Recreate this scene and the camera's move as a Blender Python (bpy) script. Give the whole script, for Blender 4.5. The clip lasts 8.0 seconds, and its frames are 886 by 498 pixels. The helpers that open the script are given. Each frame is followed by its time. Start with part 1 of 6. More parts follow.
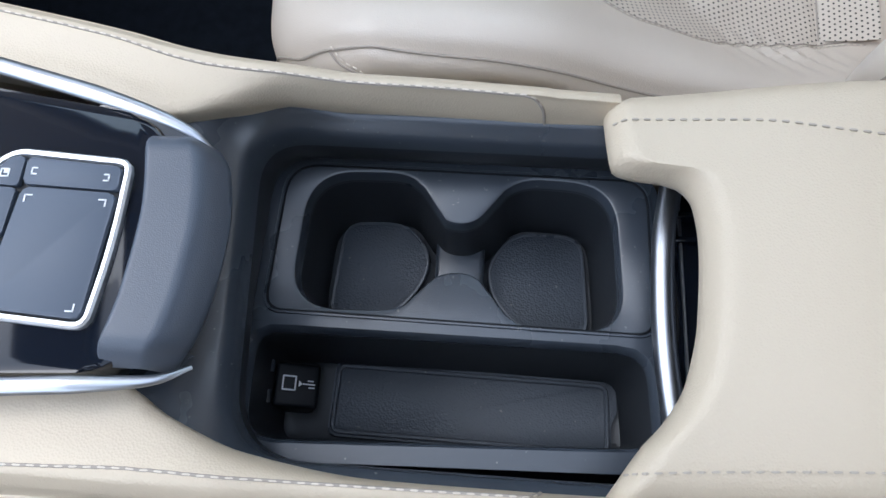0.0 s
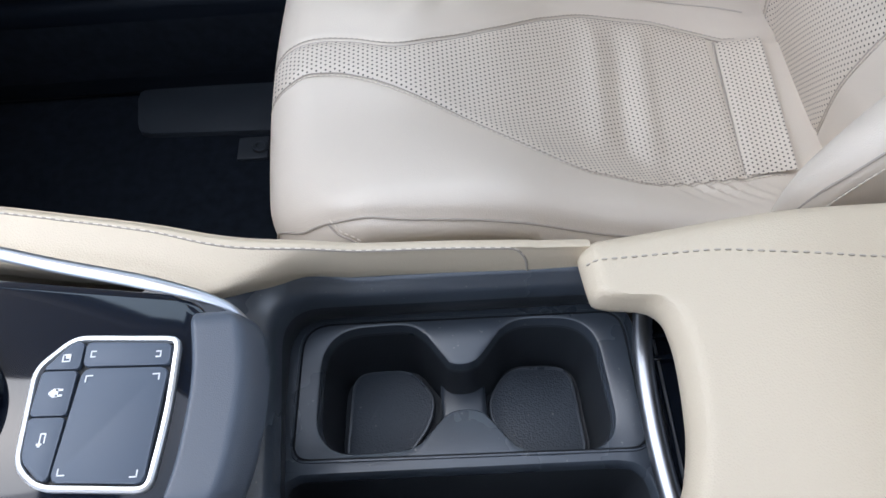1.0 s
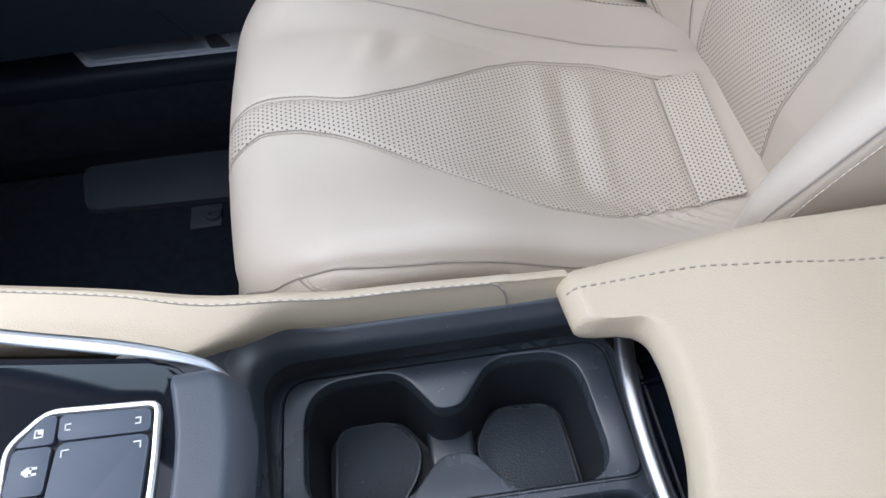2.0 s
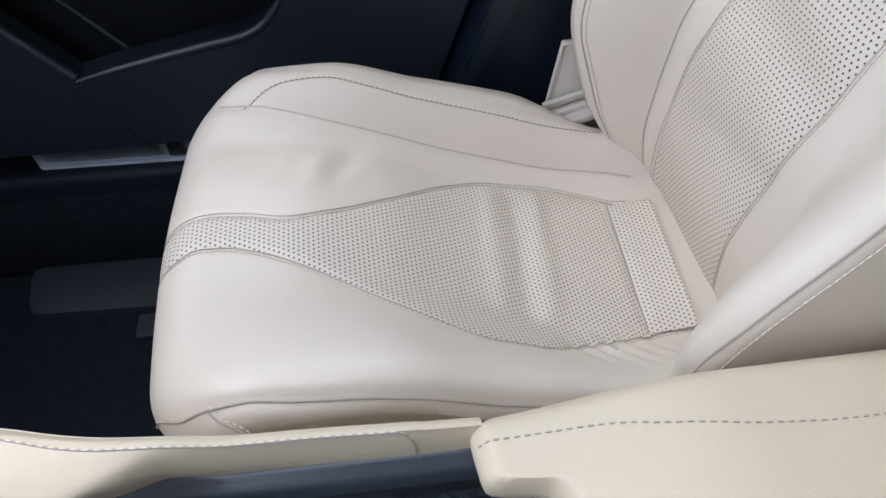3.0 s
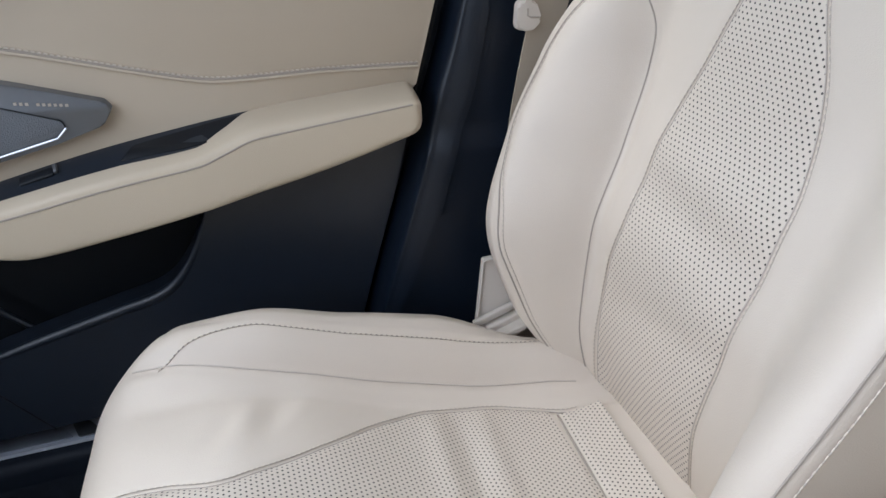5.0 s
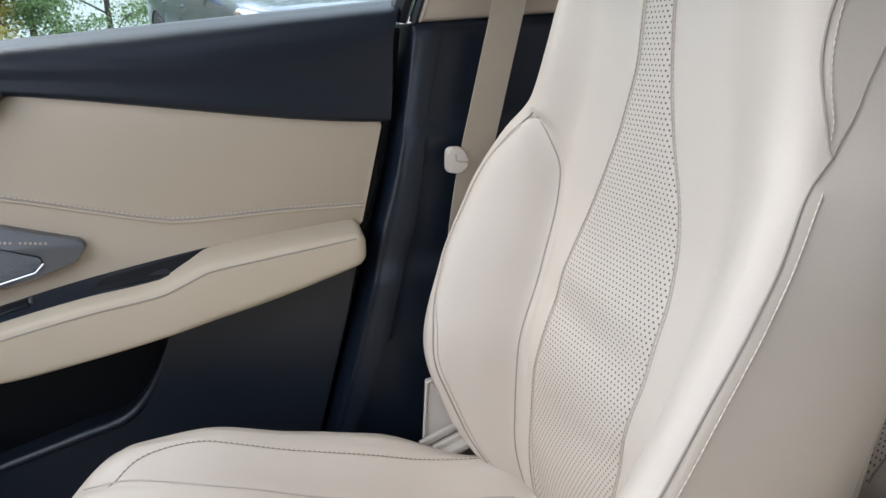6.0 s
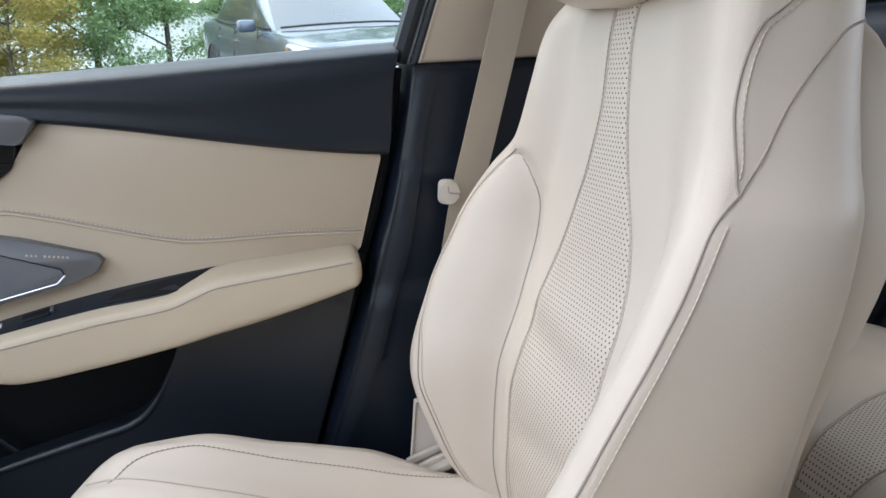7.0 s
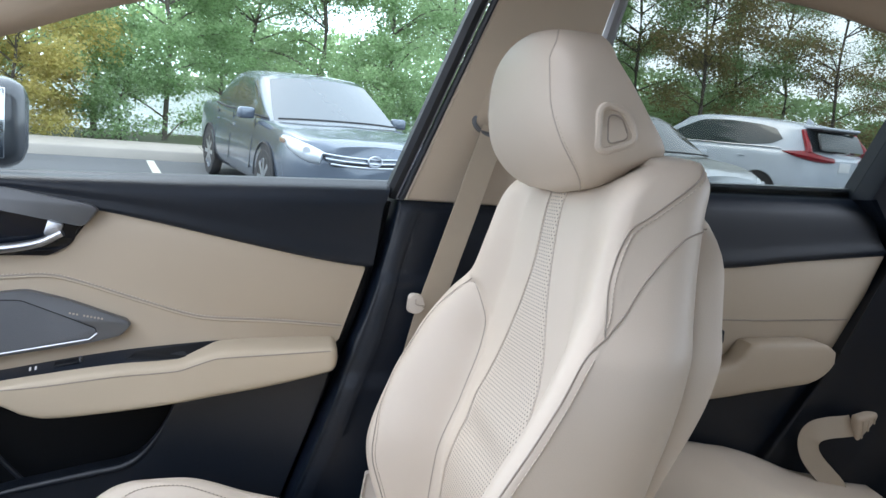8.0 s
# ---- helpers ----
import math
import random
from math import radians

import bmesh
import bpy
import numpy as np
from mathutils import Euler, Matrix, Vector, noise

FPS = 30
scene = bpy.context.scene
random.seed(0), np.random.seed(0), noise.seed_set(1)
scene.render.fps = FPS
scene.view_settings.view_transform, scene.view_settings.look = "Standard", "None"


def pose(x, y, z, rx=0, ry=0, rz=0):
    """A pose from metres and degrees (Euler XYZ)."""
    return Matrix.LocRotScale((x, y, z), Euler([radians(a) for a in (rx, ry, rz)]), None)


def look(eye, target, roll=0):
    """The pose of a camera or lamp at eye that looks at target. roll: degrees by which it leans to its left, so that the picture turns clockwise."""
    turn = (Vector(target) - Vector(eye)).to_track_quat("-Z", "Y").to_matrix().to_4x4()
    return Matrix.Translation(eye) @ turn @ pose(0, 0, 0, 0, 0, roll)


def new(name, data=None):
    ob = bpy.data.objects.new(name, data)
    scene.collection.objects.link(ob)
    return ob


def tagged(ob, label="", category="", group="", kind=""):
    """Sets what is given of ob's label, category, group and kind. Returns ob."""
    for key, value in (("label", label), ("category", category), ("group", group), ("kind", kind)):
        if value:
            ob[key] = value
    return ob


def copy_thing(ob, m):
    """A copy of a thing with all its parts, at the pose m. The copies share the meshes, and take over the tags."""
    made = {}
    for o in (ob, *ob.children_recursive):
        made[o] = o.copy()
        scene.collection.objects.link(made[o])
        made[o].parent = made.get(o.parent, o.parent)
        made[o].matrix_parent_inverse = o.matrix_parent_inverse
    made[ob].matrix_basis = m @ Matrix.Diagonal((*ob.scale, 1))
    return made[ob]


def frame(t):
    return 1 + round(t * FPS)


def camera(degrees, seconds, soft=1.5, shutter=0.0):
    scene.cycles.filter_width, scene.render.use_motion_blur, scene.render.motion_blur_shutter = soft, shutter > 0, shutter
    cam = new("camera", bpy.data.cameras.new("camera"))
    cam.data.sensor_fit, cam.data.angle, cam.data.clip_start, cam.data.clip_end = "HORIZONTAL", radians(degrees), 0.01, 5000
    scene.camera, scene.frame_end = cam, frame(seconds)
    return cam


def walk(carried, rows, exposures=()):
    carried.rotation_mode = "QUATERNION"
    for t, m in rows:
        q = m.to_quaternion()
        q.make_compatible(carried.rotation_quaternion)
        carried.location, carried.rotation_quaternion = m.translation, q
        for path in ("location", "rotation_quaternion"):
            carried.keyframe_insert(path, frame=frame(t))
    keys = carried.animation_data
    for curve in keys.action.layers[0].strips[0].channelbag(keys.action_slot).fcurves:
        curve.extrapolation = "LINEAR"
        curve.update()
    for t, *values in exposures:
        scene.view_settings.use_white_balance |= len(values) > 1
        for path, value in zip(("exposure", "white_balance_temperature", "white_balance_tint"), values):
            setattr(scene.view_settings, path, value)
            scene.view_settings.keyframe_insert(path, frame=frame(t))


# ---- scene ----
cam = camera(62.4, 8.0)
PATH = [
    (0, (0.024, 0.047, 1.268), (-0.077, 0.72, -0.613), -5.7),
    (0.5, (0.025, 0.05, 1.298), (-0.055, 0.854, -0.532), -5.0),
    (1, (0.004, 0.021, 1.323), (-0.002, 1.056, -0.388), -4.0),
    (2.3, (-0.015, 0.013, 1.312), (0.165, 1.203, -0.285), -1.3),
    (2.5, (0.002, 0.018, 1.311), (0.202, 1.251, -0.25), -0.6),
    (3, (0.039, 0.043, 1.308), (0.249, 1.402, -0.145), 0.7),
    (3.5, (0.027, 0.042, 1.295), (0.235, 1.445, -0.115), 0.3),
    (4, (-0.014, 0.062, 1.257), (0.328, 1.506, -0.083), 0.5),
    (4.5, (-0.018, 0.065, 1.254), (0.468, 1.593, 0.058), 0.1),
    (5, (0.034, 0.069, 1.276), (0.531, 1.757, 0.326), -3.2),
    (5.2, (0.049, 0.073, 1.272), (0.532, 1.818, 0.421), -4.7),
    (6.3, (0.105, -0.095, 1.272), (0.644, 1.755, 0.739), -3.7),
    (6.5, (0.117, -0.115, 1.271), (0.621, 1.747, 0.745), -3.8),
    (7, (0.143, -0.111, 1.273), (0.582, 1.782, 0.799), -3.3),
    (7.5, (0.117, -0.183, 1.269), (0.582, 1.737, 0.956), -0.9),
    (8, (0.086, -0.347, 1.336), (0.62, 1.569, 1.13), 4.3),
]
EXPOSURES = [(0.0, -0.21, 5850, 10), (1.0, -0.20, 5980, 11), (2.5, -0.22, 6080, 12), (3.5, -0.17, 6080, 12), (4.5, -0.22, 6120, 12), (5.0, -0.22, 6150, 11), (6.5, -0.07, 6400, 11), (7.0, -0.04, 6350, 11), (8.0, 0.0, 6300, 11)]
SKY, SUN, SCREEN_W = 0.52, 1.4, 1.6
walk(cam, [(t, look(eye, target, roll)) for t, eye, target, roll in PATH], EXPOSURES)

# ---- world and large lights ----
world = bpy.data.worlds.new("sky")
scene.world = world
world.use_nodes = True
wn = world.node_tree
sky = wn.nodes.new("ShaderNodeTexSky")
sky.sky_type = 'NISHITA'
sky.sun_disc = False
sky.sun_elevation = radians(60)
sky.sun_rotation = radians(301)
sky.air_density, sky.dust_density, sky.ozone_density = 1.0, 5.0, 0.6
haze = wn.nodes.new("ShaderNodeMixRGB")
haze.inputs[0].default_value = 0.75
haze.inputs[2].default_value = (7.2, 7.8, 8.6, 1)
wn.links.new(sky.outputs[0], haze.inputs[1])
wn.links.new(haze.outputs[0], wn.nodes["Background"].inputs[0])
wn.nodes["Background"].inputs[1].default_value = SKY

sun = new("sun", bpy.data.lights.new("sun", 'SUN'))
sun.data.energy, sun.data.angle, sun.data.color = SUN, radians(30), (1.0, 0.97, 0.92)
sun.matrix_world = look((-4.0, 2.4, 8), (0, 0, 0))


def opening_light(name, eye, target, wide, high, watts):
    lamp = new(name, bpy.data.lights.new(name, 'AREA'))
    lamp.data.shape, lamp.data.size, lamp.data.size_y, lamp.data.energy = 'RECTANGLE', wide, high, watts
    lamp.data.color = (0.90, 0.96, 1.0)
    lamp.matrix_world = look(eye, target)
    return lamp


opening_light("windscreen_light", (-0.86, 0.17, 1.47), (0.1, 0.35, 0.85), 1.3, 0.50, SCREEN_W)


# ---- small tools ----
def part(name, bm, material, parent=None, label="", smooth=True):
    me = bpy.data.meshes.new(name)
    bmesh.ops.recalc_face_normals(bm, faces=bm.faces)
    bm.to_mesh(me)
    bm.free()
    me.materials.append(material)
    if smooth:
        me.polygons.foreach_set("use_smooth", [True] * len(me.polygons))
        me.set_sharp_from_angle(angle=radians(40))
    ob = new(name, me)
    if parent:
        ob.parent = parent
        if parent.type == 'EMPTY':
            ob.matrix_parent_inverse = Matrix.Translation(-parent.location)
    if label:
        tagged(ob, label)
    return ob


def thing(name, base, label, category, group="", kind=""):
    e = new(name)
    e.empty_display_size = 0.05
    e.location = base
    return tagged(e, label, category, group, kind)


def ease(x, xs, ys):
    """Smooth curve through the stations xs, ys."""
    x = min(max(x, xs[0]), xs[-1])
    k = 0
    while k < len(xs) - 2 and x > xs[k + 1]:
        k += 1
    h = xs[k + 1] - xs[k]
    t = (x - xs[k]) / h
    d = [(ys[i + 1] - ys[i]) / (xs[i + 1] - xs[i]) for i in range(len(xs) - 1)]

    def m(i):
        if i == 0:
            return d[0]
        if i == len(xs) - 1:
            return d[-1]
        return 0 if d[i - 1] * d[i] <= 0 else 2 * d[i - 1] * d[i] / (d[i - 1] + d[i])
    a, b = m(k) * h, m(k + 1) * h
    return (2 * t**3 - 3 * t**2 + 1) * ys[k] + (t**3 - 2 * t**2 + t) * a + (3 * t**2 - 2 * t**3) * ys[k + 1] + (t**3 - t**2) * b


def step(a, b, x):
    t = min(max((x - a) / (b - a), 0), 1)
    return t * t * (3 - 2 * t)


def glide(ctrl, n):
    """n points on a smooth line through the control points."""
    c = [Vector(p) for p in ctrl]
    c = [2 * c[0] - c[1]] + c + [2 * c[-1] - c[-2]]
    out = []
    for i in range(n):
        s = i / (n - 1) * (len(c) - 3)
        k = min(int(s), len(c) - 4)
        t = s - k
        p0, p1, p2, p3 = c[k:k + 4]
        out.append(0.5 * (2 * p1 + (p2 - p0) * t + (2 * p0 - 5 * p1 + 4 * p2 - p3) * t * t + (3 * p1 - p0 - 3 * p2 + p3) * t**3))
    return out


def sheet(fn, nu, nv, bm=None, uv=None):
    """Grid of quads from fn(u, v), u and v from 0 to 1."""
    bm = bm or bmesh.new()
    g = [[bm.verts.new(fn(i / nu, j / nv)) for j in range(nv + 1)] for i in range(nu + 1)]
    layer = bm.loops.layers.uv.verify() if uv else None
    for i in range(nu):
        for j in range(nv):
            f = bm.faces.new((g[i][j], g[i + 1][j], g[i + 1][j + 1], g[i][j + 1]))
            if uv:
                for lp, (a, b) in zip(f.loops, ((i, j), (i + 1, j), (i + 1, j + 1), (i, j + 1))):
                    lp[layer].uv = uv(a / nu, b / nv)
    return bm


def rings(loops, closed=True, caps=True, bm=None):
    """Skin over a list of rings with equal numbers of points."""
    bm = bm or bmesh.new()
    vs = [[bm.verts.new(p) for p in r] for r in loops]
    n = len(vs[0])
    for a, b in zip(vs, vs[1:]):
        for j in range(n if closed else n - 1):
            bm.faces.new((a[j], a[(j + 1) % n], b[(j + 1) % n], b[j]))
    if caps and closed:
        bm.faces.new(vs[0])
        bm.faces.new(vs[-1][::-1])
    return bm


def tube(pts, r, sides=6, bm=None, flat=1.0, up=Vector((0, 0, 1))):
    pts = [Vector(p) for p in pts]
    loops = []
    for i, p in enumerate(pts):
        d = (pts[min(i + 1, len(pts) - 1)] - pts[max(i - 1, 0)]).normalized()
        a = d.cross(up)
        a = a.normalized() if a.length > 1e-4 else d.orthogonal().normalized()
        b = a.cross(d)
        rr = r(i / (len(pts) - 1)) if callable(r) else r
        loops.append([p + a * math.cos(2 * math.pi * k / sides) * rr + b * math.sin(2 * math.pi * k / sides) * rr * flat for k in range(sides)])
    return rings(loops, bm=bm)


def box(bm, c, s, m=None):
    """Box of size s round c."""
    vs = []
    for sx in (-1, 1):
        for sy in (-1, 1):
            for sz in (-1, 1):
                p = Vector((sx * s[0] / 2, sy * s[1] / 2, sz * s[2] / 2))
                p = (m @ p if m else p) + Vector(c)
                vs.append(bm.verts.new(p))
    for q in ((0, 1, 3, 2), (4, 6, 7, 5), (0, 4, 5, 1), (2, 3, 7, 6), (0, 2, 6, 4), (1, 5, 7, 3)):
        bm.faces.new([vs[i] for i in q])
    return bm


def soft_box(c, s, r, m=None, seg=3):
    bm = box(bmesh.new(), c, s, m)
    bmesh.ops.bevel(bm, geom=bm.edges[:], offset=r, segments=seg, profile=0.5, affect='EDGES', clamp_overlap=True)
    return bm


def slab(poly, to3, d0, d1, r=0.0, seg=2):
    """Prism of the outline poly: to3(a, b, depth) gives its places; the face at d1 gets rounded edges."""
    bm = bmesh.new()
    lo = [bm.verts.new(to3(a, b, d0)) for a, b in poly]
    hi = [bm.verts.new(to3(a, b, d1)) for a, b in poly]
    n = len(poly)
    bm.faces.new(lo)
    top = bm.faces.new(hi[::-1])
    for i in range(n):
        bm.faces.new((lo[i], lo[(i + 1) % n], hi[(i + 1) % n], hi[i]))
    if r:
        bmesh.ops.bevel(bm, geom=list(top.edges), offset=r, segments=seg, profile=0.5, affect='EDGES', clamp_overlap=True)
    return bm


def rounded(poly, r, n=5):
    """The outline with rounded corners; r is one radius or one for each corner."""
    out = []
    k = len(poly)
    for i in range(k):
        p, a, b = Vector(poly[i]), Vector(poly[i - 1]), Vector(poly[(i + 1) % k])
        rad = r[i] if isinstance(r, (list, tuple)) else r
        da, db = (a - p), (b - p)
        t = min(rad, 0.48 * da.length, 0.48 * db.length)
        s, e = p + da.normalized() * t, p + db.normalized() * t
        for j in range(n + 1):
            u = j / n
            out.append(tuple((1 - u)**2 * s + 2 * u * (1 - u) * p + u * u * e))
    return out


def seam(name, pts, r, material, parent, label=""):
    return part(name, tube(pts, r, 6), material, parent, label)


def stitching(pts, material, parent, length=0.0042, gap=0.003, r=0.0008, lift=Vector((0, 0, 0))):
    """Row of thread stitches along a line."""
    bm = bmesh.new()
    acc, nxt = 0.0, 0.0
    for p, q in zip(pts, pts[1:]):
        d = q - p
        seglen = d.length
        if seglen < 1e-6:
            continue
        while nxt < acc + seglen:
            c = p + d * ((nxt - acc) / seglen) + lift
            m = d.to_track_quat('X', 'Z').to_matrix()
            prof = []
            for x, k in ((-0.5, 0.35), (-0.3, 1.0), (0.3, 1.0), (0.5, 0.35)):
                prof.append([c + m @ Vector((x * length, math.cos(a) * r * k, math.sin(a) * r * k)) for a in (0.8, 2.37, 3.94, 5.5)])
            rings(prof, bm=bm)
            nxt += length + gap
        acc += seglen
    return part("stitching", bm, material, parent)


def rim_skirt(bm, loop, drops):
    """Walls that hang from an open line of grid corners: drops are (out, down)."""
    n = len(loop)
    prev = loop
    base = [v.co.copy() for v in loop]
    outs = []
    for i in range(n):
        d = base[min(i + 1, n - 1)] - base[max(i - 1, 0)]
        outs.append(Vector((-d.y, d.x, 0)).normalized())
    for o, dn in drops:
        cur = [bm.verts.new(base[i] + outs[i] * o + Vector((0, 0, -dn))) for i in range(n)]
        for i in range(n - 1):
            bm.faces.new((prev[i], prev[i + 1], cur[i + 1], cur[i]))
        prev = cur
    return bm


# ---- materials ----
def surface(name, colour, rough, metal=0.0, vary=0.12, scale=6.0, grain=0.0, grain_scale=400.0, coat=0.0, kind="noise", spec=0.5, sheen=0.0, dust=0.0):
    m = bpy.data.materials.new(name)
    m.use_nodes = True
    nt = m.node_tree
    b = nt.nodes["Principled BSDF"]
    b.inputs["Roughness"].default_value = rough
    b.inputs["Metallic"].default_value = metal
    b.inputs["Coat Weight"].default_value = coat
    b.inputs["Coat Roughness"].default_value = 0.06
    b.inputs["Specular IOR Level"].default_value = spec
    b.inputs["Sheen Weight"].default_value = sheen
    co = nt.nodes.new("ShaderNodeTexCoord")
    big = nt.nodes.new("ShaderNodeTexNoise")
    big.inputs["Scale"].default_value = scale
    big.inputs["Detail"].default_value = 5
    nt.links.new(co.outputs["Object"], big.inputs["Vector"])
    ramp = nt.nodes.new("ShaderNodeMixRGB")
    ramp.inputs[1].default_value = (*[c * (1 - vary) for c in colour], 1)
    ramp.inputs[2].default_value = (*[min(c * (1 + vary), 1) for c in colour], 1)
    nt.links.new(big.outputs["Fac"], ramp.inputs[0])
    out = ramp.outputs[0]
    if dust:
        dots = nt.nodes.new("ShaderNodeTexNoise")
        dots.inputs["Scale"].default_value = 260
        nt.links.new(co.outputs["Object"], dots.inputs["Vector"])
        cut = nt.nodes.new("ShaderNodeMapRange")
        cut.inputs["From Min"].default_value, cut.inputs["From Max"].default_value = 0.71, 0.77
        cut.inputs["To Max"].default_value = dust
        nt.links.new(dots.outputs["Fac"], cut.inputs["Value"])
        mix = nt.nodes.new("ShaderNodeMixRGB")
        mix.inputs[2].default_value = (0.35, 0.34, 0.32, 1)
        nt.links.new(cut.outputs[0], mix.inputs[0])
        nt.links.new(out, mix.inputs[1])
        out = mix.outputs[0]
    nt.links.new(out, b.inputs["Base Color"])
    rr = nt.nodes.new("ShaderNodeMapRange")
    rr.inputs["To Min"].default_value, rr.inputs["To Max"].default_value = rough * 0.85, min(rough * 1.15, 1)
    nt.links.new(big.outputs["Fac"], rr.inputs["Value"])
    nt.links.new(rr.outputs[0], b.inputs["Roughness"])
    if grain:
        tex = nt.nodes.new("ShaderNodeTexVoronoi" if kind == "cells" else "ShaderNodeTexNoise")
        tex.inputs["Scale"].default_value = grain_scale
        nt.links.new(co.outputs["Object"], tex.inputs["Vector"])
        bump = nt.nodes.new("ShaderNodeBump")
        bump.inputs["Strength"].default_value = grain
        bump.inputs["Distance"].default_value = 0.0006 if grain_scale > 50 else 0.01
        nt.links.new(tex.outputs[0], bump.inputs["Height"])
        nt.links.new(bump.outputs[0], b.inputs["Normal"])
    return m


def crease(m, scale, depth):
    """Soft unevenness of a stretched cover, over the finer grain."""
    nt = m.node_tree
    b = nt.nodes["Principled BSDF"]
    co = nt.nodes.new("ShaderNodeTexCoord")
    warp = nt.nodes.new("ShaderNodeTexNoise")
    warp.inputs["Scale"].default_value = scale
    warp.inputs["Detail"].default_value = 1.5
    nt.links.new(co.outputs["Object"], warp.inputs["Vector"])
    bump = nt.nodes.new("ShaderNodeBump")
    bump.inputs["Strength"].default_value = 0.5
    bump.inputs["Distance"].default_value = depth
    nt.links.new(warp.outputs["Fac"], bump.inputs["Height"])
    if b.inputs["Normal"].links:
        nt.links.new(b.inputs["Normal"].links[0].from_socket, bump.inputs["Normal"])
    nt.links.new(bump.outputs[0], b.inputs["Normal"])
    return m


def perforate(m, row, pitch, hole, dark):
    """Staggered punched holes in leather, laid out by the mesh's own unrolled metres: rows are row apart, holes in a row pitch apart."""
    nt = m.node_tree
    b = nt.nodes["Principled BSDF"]
    uv = nt.nodes.new("ShaderNodeUVMap")
    near = []
    for shift in (0.0, 0.5):
        mp = nt.nodes.new("ShaderNodeMapping")
        mp.inputs["Scale"].default_value = (1 / (2 * row), 1 / pitch, 1)
        mp.inputs["Location"].default_value = (shift, shift, 0)
        ops = []
        for op, value in (('FRACTION', None), ('SUBTRACT', (0.5, 0.5, 0)), ('MULTIPLY', (2 * row, pitch, 0)), ('LENGTH', None)):
            n = nt.nodes.new("ShaderNodeVectorMath")
            n.operation = op
            if value:
                n.inputs[1].default_value = value
            ops.append(n)
        nt.links.new(uv.outputs[0], mp.inputs[0])
        nt.links.new(mp.outputs[0], ops[0].inputs[0])
        for p, q in zip(ops, ops[1:]):
            nt.links.new(p.outputs[0], q.inputs[0])
        near.append(ops[-1].outputs["Value"])
    low = nt.nodes.new("ShaderNodeMath")
    low.operation = 'MINIMUM'
    nt.links.new(near[0], low.inputs[0])
    nt.links.new(near[1], low.inputs[1])
    mr = nt.nodes.new("ShaderNodeMapRange")
    mr.inputs["From Min"].default_value, mr.inputs["From Max"].default_value = hole * 0.38, hole * 0.58
    mr.inputs["To Min"].default_value, mr.inputs["To Max"].default_value = 1.0, 0.0
    nt.links.new(low.outputs[0], mr.inputs["Value"])
    mix = nt.nodes.new("ShaderNodeMixRGB")
    mix.inputs[2].default_value = (*dark, 1)
    old = b.inputs["Base Color"].links[0].from_socket
    nt.links.new(old, mix.inputs[1])
    nt.links.new(mr.outputs[0], mix.inputs[0])
    nt.links.new(mix.outputs[0], b.inputs["Base Color"])
    bump = nt.nodes.new("ShaderNodeBump")
    bump.invert = True
    bump.inputs["Strength"].default_value = 0.6
    bump.inputs["Distance"].default_value = 0.0008
    nt.links.new(mr.outputs[0], bump.inputs["Height"])
    if b.inputs["Normal"].links:
        nt.links.new(b.inputs["Normal"].links[0].from_socket, bump.inputs["Normal"])
    nt.links.new(bump.outputs[0], b.inputs["Normal"])
    return m


SEAT = (0.620, 0.547, 0.468)
TRIM = (0.565, 0.480, 0.362)
leather = crease(surface("seat_leather", SEAT, 0.40, vary=0.035, scale=5, grain=0.22, grain_scale=900, kind="cells"), 9, 0.0018)
punched = perforate(surface("punched_leather", SEAT, 0.45, vary=0.035, scale=5, grain=0.2, grain_scale=900, kind="cells"), 0.0046, 0.0054, 0.0020, (0.035, 0.03, 0.026))
spine_punched = perforate(surface("spine_leather", SEAT, 0.45, vary=0.035, scale=5, grain=0.2, grain_scale=900, kind="cells"), 0.0046, 0.0061, 0.0020, (0.035, 0.03, 0.026))
trim_leather = surface("trim_leather", TRIM, 0.45, vary=0.05, scale=5, grain=0.30, grain_scale=800, kind="cells")
door_leather = surface("door_leather", (0.50, 0.422, 0.325), 0.5, vary=0.04, scale=5, grain=0.16, grain_scale=1500, kind="cells")
groove = surface("leather_groove", (0.36, 0.315, 0.27), 0.7, vary=0.1)
soft_groove = surface("leather_fold", (0.50, 0.44, 0.385), 0.6, vary=0.05)
thread = surface("cream_thread", (0.635, 0.565, 0.480), 0.6, vary=0.06)
grey_thread = surface("grey_thread", (0.42, 0.37, 0.31), 0.6, vary=0.06)
belt_cloth = surface("belt_webbing", (0.42, 0.36, 0.285), 0.75, vary=0.06, scale=30, grain=0.4, grain_scale=1500)
beige_plastic = surface("beige_plastic", (0.50, 0.425, 0.34), 0.5, vary=0.04, grain=0.15, grain_scale=1200)
head_cloth = surface("headliner_cloth", (0.45, 0.365, 0.275), 0.9, vary=0.06, scale=12, grain=0.4, grain_scale=1800)
black_plastic = surface("black_plastic", (0.048, 0.058, 0.074), 0.27, vary=0.15, spec=0.85, grain=0.15, grain_scale=1600, dust=0.35)
# near-black for small dark parts, and for shade painted into pockets
deep_plastic = surface("dark_parts_and_shade", (0.006, 0.0078, 0.011), 0.50, vary=0.15, spec=0.3, grain=0.2, grain_scale=1800)
# tray plastic made darker: the shade inside the recesses is in its colour
shaded_well_plastic = surface("shaded_well_plastic", (0.024, 0.0275, 0.033), 0.42, vary=0.15, spec=0.4, grain=0.2, grain_scale=1800)
rubber = surface("ribbed_rubber", (0.062, 0.072, 0.088), 0.45, vary=0.2, grain=0.6, grain_scale=700, kind="cells", dust=0.4)
door_soft = surface("door_soft_black", (0.0105, 0.0155, 0.0250), 0.36, vary=0.12, grain=0.3, grain_scale=900, kind="cells", spec=0.60)
